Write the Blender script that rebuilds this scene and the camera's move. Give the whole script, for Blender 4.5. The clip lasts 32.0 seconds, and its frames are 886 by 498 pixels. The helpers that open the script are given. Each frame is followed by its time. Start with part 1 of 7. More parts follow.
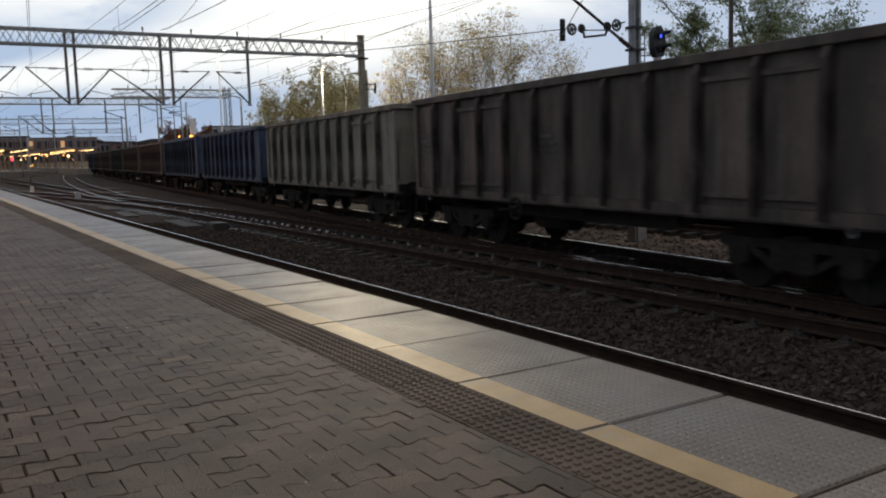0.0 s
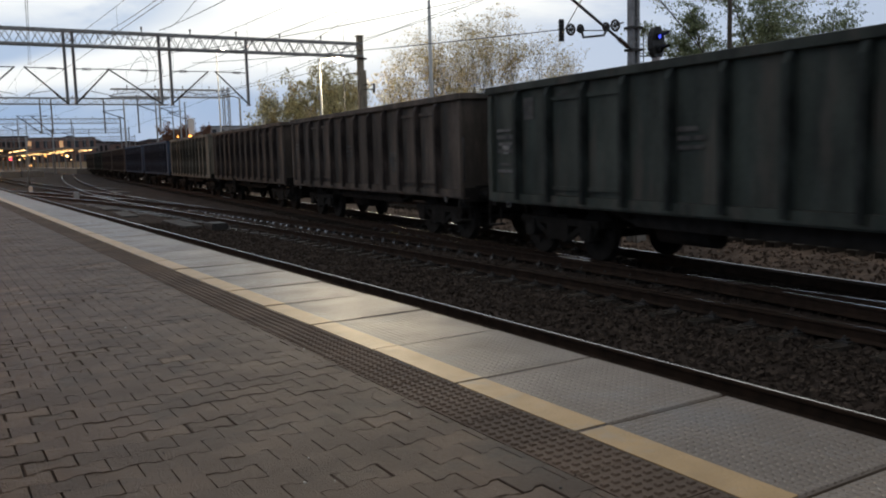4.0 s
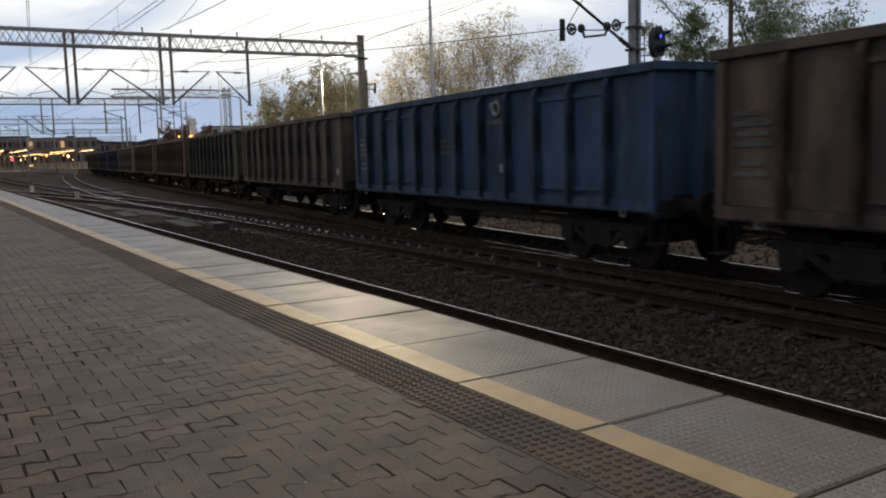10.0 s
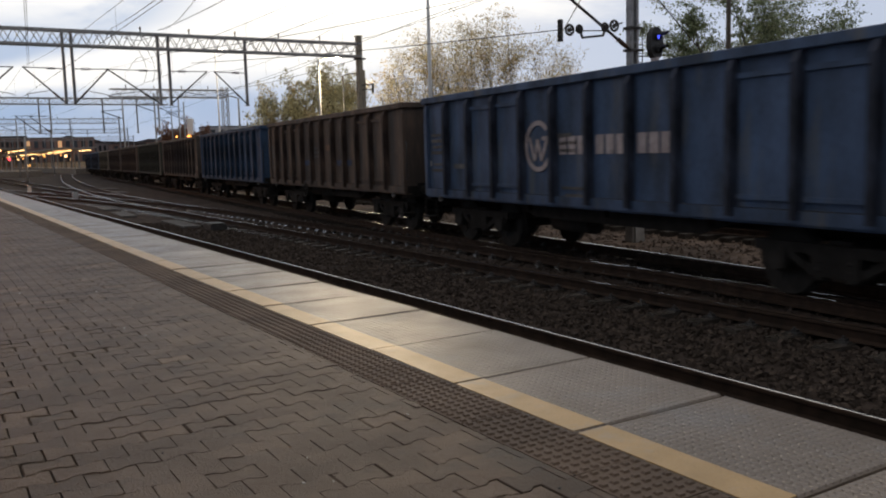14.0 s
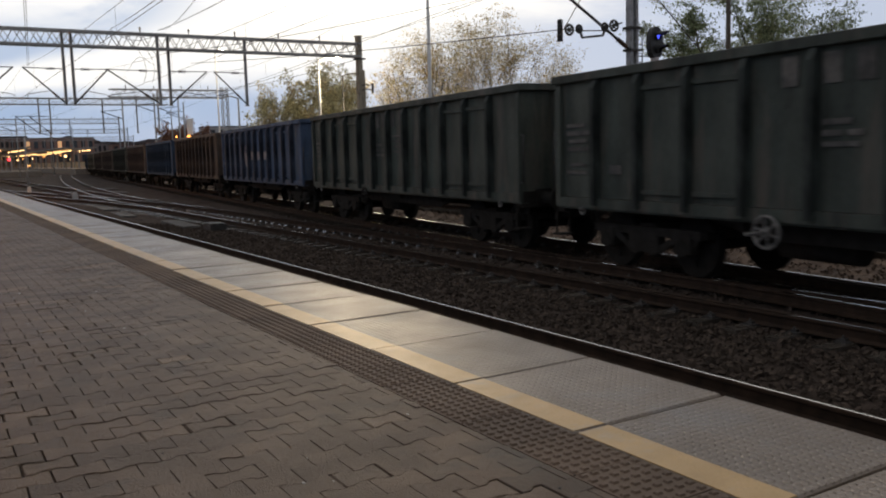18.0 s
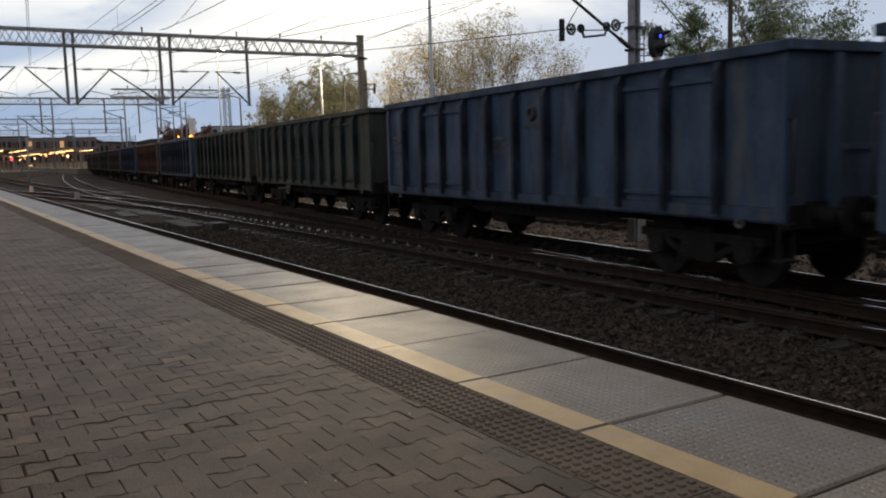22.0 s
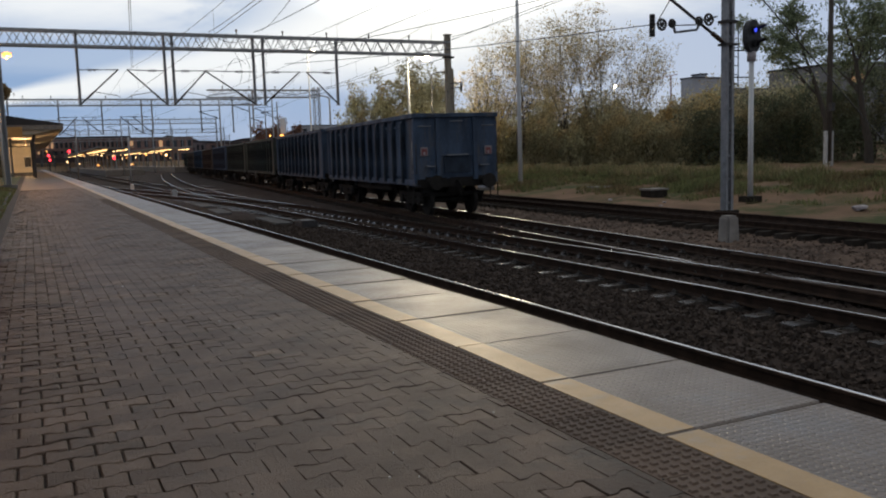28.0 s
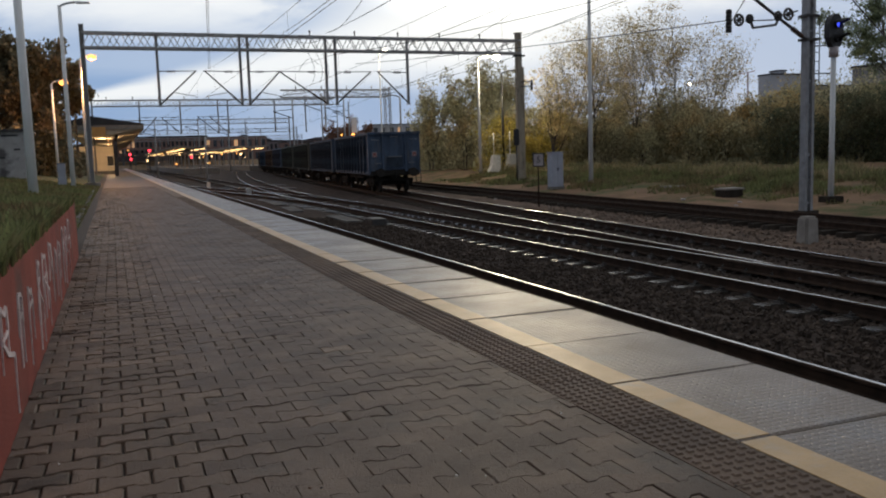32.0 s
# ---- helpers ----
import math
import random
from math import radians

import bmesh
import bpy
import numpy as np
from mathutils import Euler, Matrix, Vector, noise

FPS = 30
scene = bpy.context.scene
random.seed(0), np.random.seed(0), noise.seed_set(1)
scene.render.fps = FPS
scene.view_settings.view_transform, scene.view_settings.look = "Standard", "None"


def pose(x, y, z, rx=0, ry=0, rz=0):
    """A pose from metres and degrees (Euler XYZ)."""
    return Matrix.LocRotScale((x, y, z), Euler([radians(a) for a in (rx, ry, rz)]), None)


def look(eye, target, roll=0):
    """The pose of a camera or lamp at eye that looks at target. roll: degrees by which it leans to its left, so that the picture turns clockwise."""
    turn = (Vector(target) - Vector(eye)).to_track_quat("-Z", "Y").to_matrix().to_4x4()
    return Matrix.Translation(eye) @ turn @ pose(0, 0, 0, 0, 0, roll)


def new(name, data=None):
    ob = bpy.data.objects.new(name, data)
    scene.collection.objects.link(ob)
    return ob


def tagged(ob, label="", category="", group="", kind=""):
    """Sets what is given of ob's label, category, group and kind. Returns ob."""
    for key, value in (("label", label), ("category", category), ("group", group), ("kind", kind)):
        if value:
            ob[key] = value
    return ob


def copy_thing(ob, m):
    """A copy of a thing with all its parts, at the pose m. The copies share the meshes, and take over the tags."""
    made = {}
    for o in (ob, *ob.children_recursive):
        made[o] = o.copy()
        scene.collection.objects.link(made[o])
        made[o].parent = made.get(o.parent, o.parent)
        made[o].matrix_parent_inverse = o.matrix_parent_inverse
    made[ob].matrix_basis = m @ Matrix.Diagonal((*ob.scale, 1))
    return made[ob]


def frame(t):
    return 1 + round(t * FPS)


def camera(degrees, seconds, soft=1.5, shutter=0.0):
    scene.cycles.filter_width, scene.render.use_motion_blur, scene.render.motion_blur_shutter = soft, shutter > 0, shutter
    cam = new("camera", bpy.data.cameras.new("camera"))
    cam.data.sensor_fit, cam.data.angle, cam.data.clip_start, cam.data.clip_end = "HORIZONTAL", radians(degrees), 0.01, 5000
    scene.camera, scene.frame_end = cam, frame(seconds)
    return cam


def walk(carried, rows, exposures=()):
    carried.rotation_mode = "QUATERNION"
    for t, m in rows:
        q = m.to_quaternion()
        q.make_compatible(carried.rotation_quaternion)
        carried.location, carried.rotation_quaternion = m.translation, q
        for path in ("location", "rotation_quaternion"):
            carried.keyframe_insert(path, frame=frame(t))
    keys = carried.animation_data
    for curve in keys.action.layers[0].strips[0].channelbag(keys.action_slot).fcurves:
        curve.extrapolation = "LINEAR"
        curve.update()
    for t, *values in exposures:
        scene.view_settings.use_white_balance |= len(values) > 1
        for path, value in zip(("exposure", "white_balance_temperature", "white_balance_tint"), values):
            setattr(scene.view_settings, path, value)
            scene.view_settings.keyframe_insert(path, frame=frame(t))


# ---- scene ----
cam = camera(55.0, 32.0, soft=2.0, shutter=0.5)
EYE = (0.0, 0.0, 1.22)
# seconds, yaw, pitch, roll of the hand-held camera, which only turns
TURNS = [
(0.0, -31.54, -6.54, 1.65), (0.5, -31.69, -6.52, 1.6), (1.0, -31.63, -6.54, 1.65), (1.5, -31.55, -6.54, 1.69),
(2.0, -31.7, -6.52, 1.64), (2.5, -31.55, -6.55, 1.68), (3.0, -31.69, -6.52, 1.61), (3.5, -31.6, -6.53, 1.62),
(5.5, -31.71, -6.53, 1.62), (6.0, -31.58, -6.54, 1.69), (6.5, -31.55, -6.54, 1.67), (7.0, -31.68, -6.53, 1.62),
(7.5, -31.54, -6.54, 1.67), (8.0, -31.71, -6.53, 1.63), (8.5, -31.56, -6.54, 1.67), (9.0, -31.63, -6.54, 1.65),
(9.5, -31.66, -6.54, 1.68), (10.0, -31.55, -6.54, 1.67), (10.5, -31.71, -6.53, 1.62), (11.0, -31.54, -6.54, 1.67),
(11.5, -31.66, -6.53, 1.62), (12.0, -31.63, -6.55, 1.67), (12.5, -31.54, -6.54, 1.67), (13.0, -31.71, -6.53, 1.62),
(13.5, -31.55, -6.54, 1.68), (14.0, -31.69, -6.52, 1.6), (14.5, -31.62, -6.55, 1.69), (16.5, -31.69, -6.52, 1.63),
(17.0, -31.6, -6.54, 1.7), (17.5, -31.54, -6.54, 1.67), (18.0, -31.7, -6.52, 1.63), (18.5, -31.55, -6.54, 1.67),
(19.0, -31.7, -6.53, 1.64), (19.5, -31.6, -6.54, 1.7), (20.0, -31.55, -6.54, 1.67), (20.5, -31.7, -6.53, 1.62),
(21.0, -31.54, -6.55, 1.7), (21.5, -31.71, -6.52, 1.63), (22.0, -31.58, -6.54, 1.66), (22.5, -31.54, -6.55, 1.67),
(23.0, -31.66, -6.53, 1.62), (23.5, -31.48, -6.54, 1.66), (24.0, -31.59, -6.54, 1.66), (24.5, -30.72, -6.49, 1.65),
(25.0, -28.05, -6.51, 1.54), (25.5, -26.7, -6.46, 1.63), (27.5, -26.02, -6.47, 1.75), (28.0, -25.83, -6.48, 1.79),
(28.5, -25.78, -6.46, 1.77), (29.0, -24.2, -6.45, 1.75), (29.5, -22.75, -6.43, 1.76), (30.0, -22.11, -6.43, 1.85),
(30.5, -21.5, -6.39, 1.8), (31.0, -21.29, -6.42, 1.84), (31.5, -21.44, -6.38, 1.79), (32.0, -21.18, -6.41, 1.82)
]
walk(cam, [(t, pose(*EYE, 90 + p, r, y)) for t, y, p, r in TURNS], exposures=[(0.0, 0.07, 6400, 9), (7.0, 0.12, 6420, 9), (13.0, 0.16, 6700, 12), (19.0, 0.16, 6750, 12), (22.0, 0.08, 6600, 10), (24.2, 0.05, 6400, 9), (25.0, -0.05, 6150, 8), (27.5, -0.03, 6300, 10), (32.0, -0.03, 6300, 10)])

# ---------------------------------------------------------------- light
SUN_AZ = 27.0      # degrees to the right of the track's direction
SUN_EL = 10.0
SKY = 0.97         # brightness of the cloud at the horizon
ZENITH = 0.0       # how much brighter it is overhead


def make_world():
    """Dusk sky under broken cloud: grey-blue banks, a bright streak, and the low sun's glow behind thin cloud."""
    w = bpy.data.worlds.new("dusk")
    scene.world = w
    w.use_nodes = True
    nt = w.node_tree
    N, L = nt.nodes, nt.links
    N.clear()

    def calc(op, a, b=None, c=None):
        n = N.new("ShaderNodeMath")
        n.operation = op
        for i, q in enumerate((a, b, c)):
            if q is None:
                continue
            if isinstance(q, (int, float)):
                n.inputs[i].default_value = q
            else:
                L.new(q, n.inputs[i])
        return n.outputs[0]

    def step(value, lo, hi):
        n = N.new("ShaderNodeMapRange")
        n.interpolation_type = "SMOOTHSTEP"
        n.inputs["From Min"].default_value, n.inputs["From Max"].default_value = lo, hi
        L.new(value, n.inputs["Value"])
        return n.outputs["Result"]

    def blend(f, a, b):
        """Colours, or numbers as greys, mixed by f."""
        n = N.new("ShaderNodeMix")
        n.data_type = "RGBA"
        L.new(f, n.inputs["Factor"])
        for key, q in (("A", a), ("B", b)):
            if isinstance(q, tuple):
                n.inputs[key].default_value = (*q, 1)
            else:
                L.new(q, n.inputs[key])
        return n.outputs["Result"]

    def noise(scale, detail, stretch, rough=0.55):
        mp = N.new("ShaderNodeMapping")
        mp.inputs["Scale"].default_value = (1.0, 1.0, stretch)
        n = N.new("ShaderNodeTexNoise")
        n.inputs["Scale"].default_value, n.inputs["Detail"].default_value, n.inputs["Roughness"].default_value = scale, detail, rough
        n.inputs["Distortion"].default_value = 0.5
        L.new(tex.outputs["Generated"], mp.inputs["Vector"])
        L.new(mp.outputs["Vector"], n.inputs["Vector"])
        return n.outputs["Fac"]

    tex = N.new("ShaderNodeTexCoord")
    sep = N.new("ShaderNodeSeparateXYZ")
    L.new(tex.outputs["Generated"], sep.inputs[0])
    x, y, z = sep.outputs
    az = calc("MULTIPLY", calc("ARCTAN2", x, y), 57.2958)
    el = calc("MULTIPLY", calc("ARCSINE", z), 57.2958)
    puffs = noise(3.0, 8, 3.2)
    fine = noise(9.0, 6, 3.0)
    ragged = calc("ADD", calc("MULTIPLY_ADD", puffs, 5.0, -2.5), calc("MULTIPLY_ADD", fine, 2.4, -1.2))
    # banks of grey-blue cloud, paler away to the right of the sun
    bank = blend(step(puffs, 0.36, 0.62), (0.33, 0.48, 0.74), (0.50, 0.62, 0.82))
    bank = blend(step(az, 24.0, 40.0), bank, (0.58, 0.67, 0.84))
    bank = blend(step(el, 12.0, 40.0), bank, (0.57, 0.58, 0.60))
    # breaks in the bank: white puffs high up, and a streak that widens towards the sun
    high = calc("MULTIPLY", step(calc("ADD", el, ragged), 7.5, 11.0), step(puffs, 0.45, 0.60))
    line = calc("ABSOLUTE", calc("SUBTRACT", calc("ADD", el, calc("MULTIPLY", ragged, 0.35)), calc("MULTIPLY_ADD", az, 0.17, 4.0)))
    wide = calc("MAXIMUM", calc("MULTIPLY_ADD", az, 0.10, 0.45), 0.25)
    streak = calc("MULTIPLY", calc("SUBTRACT", 1.0, step(calc("DIVIDE", line, wide), 0.3, 1.7)), calc("SUBTRACT", 1.0, step(az, 26.0, 38.0)))
    streak = calc("MULTIPLY", streak, step(az, -14.0, -2.0))
    lit = calc("MAXIMUM", high, streak)
    near_sun = calc("SUBTRACT", 1.0, step(calc("ABSOLUTE", calc("SUBTRACT", az, SUN_AZ - 8.0)), 30.0, 75.0))
    cloud = blend(lit, bank, blend(near_sun, (0.60, 0.61, 0.62), (1.10, 1.11, 1.10)))
    # glow of the hidden sun
    du = calc("DIVIDE", calc("SUBTRACT", az, SUN_AZ - 1.0), 15.0)
    dv = calc("DIVIDE", calc("SUBTRACT", calc("ADD", el, calc("MULTIPLY", ragged, 0.5)), SUN_EL + 1.5), 5.2)
    dist = calc("SQRT", calc("ADD", calc("MULTIPLY", du, du), calc("MULTIPLY", dv, dv)))
    glare = calc("SUBTRACT", 1.0, step(dist, 0.15, 1.45))
    core = calc("SUBTRACT", 1.0, step(dist, 0.0, 0.8))
    cloud = blend(glare, cloud, (1.30, 1.27, 1.18))
    # an overcast dome is brighter overhead than at the horizon
    dome = calc("MULTIPLY_ADD", calc("MAXIMUM", z, 0.0), ZENITH, 0.92)
    # and the evening sky is darker on the side away from the sun
    away = calc("MULTIPLY_ADD", calc("COSINE", calc("MULTIPLY", calc("SUBTRACT", az, SUN_AZ - 12.0), 0.0174533)), 0.18, 0.82)
    dome = calc("MULTIPLY", dome, blend(step(el, 30.0, 70.0), away, (0.85, 0.85, 0.85)))
    power = calc("ADD", dome, calc("MULTIPLY", core, 1.2))
    clouds = N.new("ShaderNodeBackground")
    L.new(cloud, clouds.inputs["Color"])
    L.new(calc("MULTIPLY", power, SKY), clouds.inputs["Strength"])
    sky = N.new("ShaderNodeTexSky")
    sky.sky_type = "NISHITA"
    sky.sun_disc = False
    sky.sun_elevation = radians(SUN_EL)
    sky.sun_rotation = radians(SUN_AZ)
    sky.air_density, sky.dust_density, sky.ozone_density = 1.0, 0.6, 3.0
    clear = N.new("ShaderNodeBackground")
    clear.inputs["Strength"].default_value = 0.05
    L.new(sky.outputs["Color"], clear.inputs["Color"])
    # the cloud hides most of the clear sky behind it
    mix = N.new("ShaderNodeMixShader")
    mix.inputs["Fac"].default_value = 0.92
    L.new(clear.outputs["Background"], mix.inputs[1])
    L.new(clouds.outputs["Background"], mix.inputs[2])
    out = N.new("ShaderNodeOutputWorld")
    L.new(mix.outputs["Shader"], out.inputs["Surface"])


make_world()
sun_data = bpy.data.lights.new("sun", "SUN")
sun_data.energy, sun_data.angle, sun_data.color = 0.24, radians(9), (1.0, 0.80, 0.52)
sun = new("sun", sun_data)
sun.matrix_world = look((0, 0, 0), (-math.sin(radians(SUN_AZ)), -math.cos(radians(SUN_AZ)), -math.tan(radians(SUN_EL))))


# ---------------------------------------------------------------- materials
def mat(name, c1, c2=None, rough=0.8, metal=0.0, scale=8.0, fine=90.0, vary=0.25, bump=0.25, bump_scale=None, spots=None, spot_cut=0.62,
        rough_vary=0.1, island=False, stretch=(1, 1, 1), spec=0.5, streak=None, world=False):
    """Two-scale noise between c1 and c2, a change from piece to piece, fine relief and spots of another colour."""
    m = bpy.data.materials.new(name)
    m.use_nodes = True
    nt = m.node_tree
    N, L = nt.nodes, nt.links
    b = N["Principled BSDF"]
    c2 = c2 or tuple(v * 0.6 for v in c1)
    tc = N.new("ShaderNodeTexCoord")
    mp = N.new("ShaderNodeMapping")
    mp.inputs["Scale"].default_value = stretch
    place = N.new("ShaderNodeNewGeometry").outputs["Position"] if world else tc.outputs["Object"]
    L.new(place, mp.inputs["Vector"])
    n1 = N.new("ShaderNodeTexNoise")
    n1.inputs["Scale"].default_value, n1.inputs["Detail"].default_value = scale, 6
    n2 = N.new("ShaderNodeTexNoise")
    n2.inputs["Scale"].default_value, n2.inputs["Detail"].default_value = fine, 4
    for n in (n1, n2):
        L.new(mp.outputs["Vector"], n.inputs["Vector"])
    add = N.new("ShaderNodeMath")
    add.operation = "MULTIPLY_ADD"
    add.inputs[1].default_value = 0.45
    L.new(n2.outputs["Fac"], add.inputs[0])
    L.new(n1.outputs["Fac"], add.inputs[2])
    rp = N.new("ShaderNodeValToRGB")
    rp.color_ramp.elements[0].position, rp.color_ramp.elements[1].position = 0.52, 0.92
    rp.color_ramp.elements[0].color, rp.color_ramp.elements[1].color = (*c1, 1), (*c2, 1)
    L.new(add.outputs[0], rp.inputs["Fac"])
    col = rp.outputs["Color"]
    if spots:
        n3 = N.new("ShaderNodeTexNoise")
        n3.inputs["Scale"].default_value, n3.inputs["Detail"].default_value = scale * 0.6, 9
        n3.inputs["Roughness"].default_value = 0.68
        mp2 = N.new("ShaderNodeMapping")
        mp2.inputs["Location"].default_value = (7.3, 2.1, 4.4)
        mp2.inputs["Scale"].default_value = streak or stretch
        L.new(place, mp2.inputs["Vector"])
        L.new(mp2.outputs["Vector"], n3.inputs["Vector"])
        r3 = N.new("ShaderNodeValToRGB")
        r3.color_ramp.elements[0].position, r3.color_ramp.elements[1].position = spot_cut - 0.06, spot_cut + 0.08
        L.new(n3.outputs["Fac"], r3.inputs["Fac"])
        mx = N.new("ShaderNodeMix")
        mx.data_type = "RGBA"
        mx.inputs["B"].default_value = (*spots, 1)
        L.new(r3.outputs["Color"], mx.inputs["Factor"])
        L.new(col, mx.inputs["A"])
        col = mx.outputs["Result"]
    src = N.new("ShaderNodeNewGeometry").outputs["Random Per Island"] if island else N.new("ShaderNodeObjectInfo").outputs["Random"]
    mr = N.new("ShaderNodeMapRange")
    mr.inputs["To Min"].default_value, mr.inputs["To Max"].default_value = 1 - vary, 1 + vary
    L.new(src, mr.inputs["Value"])
    hs = N.new("ShaderNodeHueSaturation")
    L.new(mr.outputs["Result"], hs.inputs["Value"])
    L.new(col, hs.inputs["Color"])
    L.new(hs.outputs["Color"], b.inputs["Base Color"])
    rr = N.new("ShaderNodeMapRange")
    rr.inputs["To Min"].default_value, rr.inputs["To Max"].default_value = max(0.02, rough - rough_vary), min(1, rough + rough_vary)
    L.new(n1.outputs["Fac"], rr.inputs["Value"])
    L.new(rr.outputs["Result"], b.inputs["Roughness"])
    b.inputs["Metallic"].default_value = metal
    b.inputs["Specular IOR Level"].default_value = spec
    if bump:
        bp = N.new("ShaderNodeBump")
        bp.inputs["Strength"].default_value = bump
        bp.inputs["Distance"].default_value = 0.02
        if bump_scale:
            n4 = N.new("ShaderNodeTexNoise")
            n4.inputs["Scale"].default_value, n4.inputs["Detail"].default_value = bump_scale, 5
            L.new(mp.outputs["Vector"], n4.inputs["Vector"])
            L.new(n4.outputs["Fac"], bp.inputs["Height"])
        else:
            L.new(n2.outputs["Fac"], bp.inputs["Height"])
        L.new(bp.outputs["Normal"], b.inputs["Normal"])
    return m


def glow(name, colour, strength):
    m = bpy.data.materials.new(name)
    m.use_nodes = True
    b = m.node_tree.nodes["Principled BSDF"]
    b.inputs["Base Color"].default_value = (*colour, 1)
    b.inputs["Emission Color"].default_value = (*colour, 1)
    b.inputs["Emission Strength"].default_value = strength
    return m


def let_light(m, share):
    """Thin leaves and blades pass part of the light on."""
    N, L = m.node_tree.nodes, m.node_tree.links
    b = N["Principled BSDF"]
    tr = N.new("ShaderNodeBsdfTranslucent")
    L.new(b.inputs["Base Color"].links[0].from_socket, tr.inputs["Color"])
    mx = N.new("ShaderNodeMixShader")
    mx.inputs["Fac"].default_value = share
    L.new(b.outputs["BSDF"], mx.inputs[1])
    L.new(tr.outputs["BSDF"], mx.inputs[2])
    L.new(mx.outputs["Shader"], N["Material Output"].inputs["Surface"])
    return m


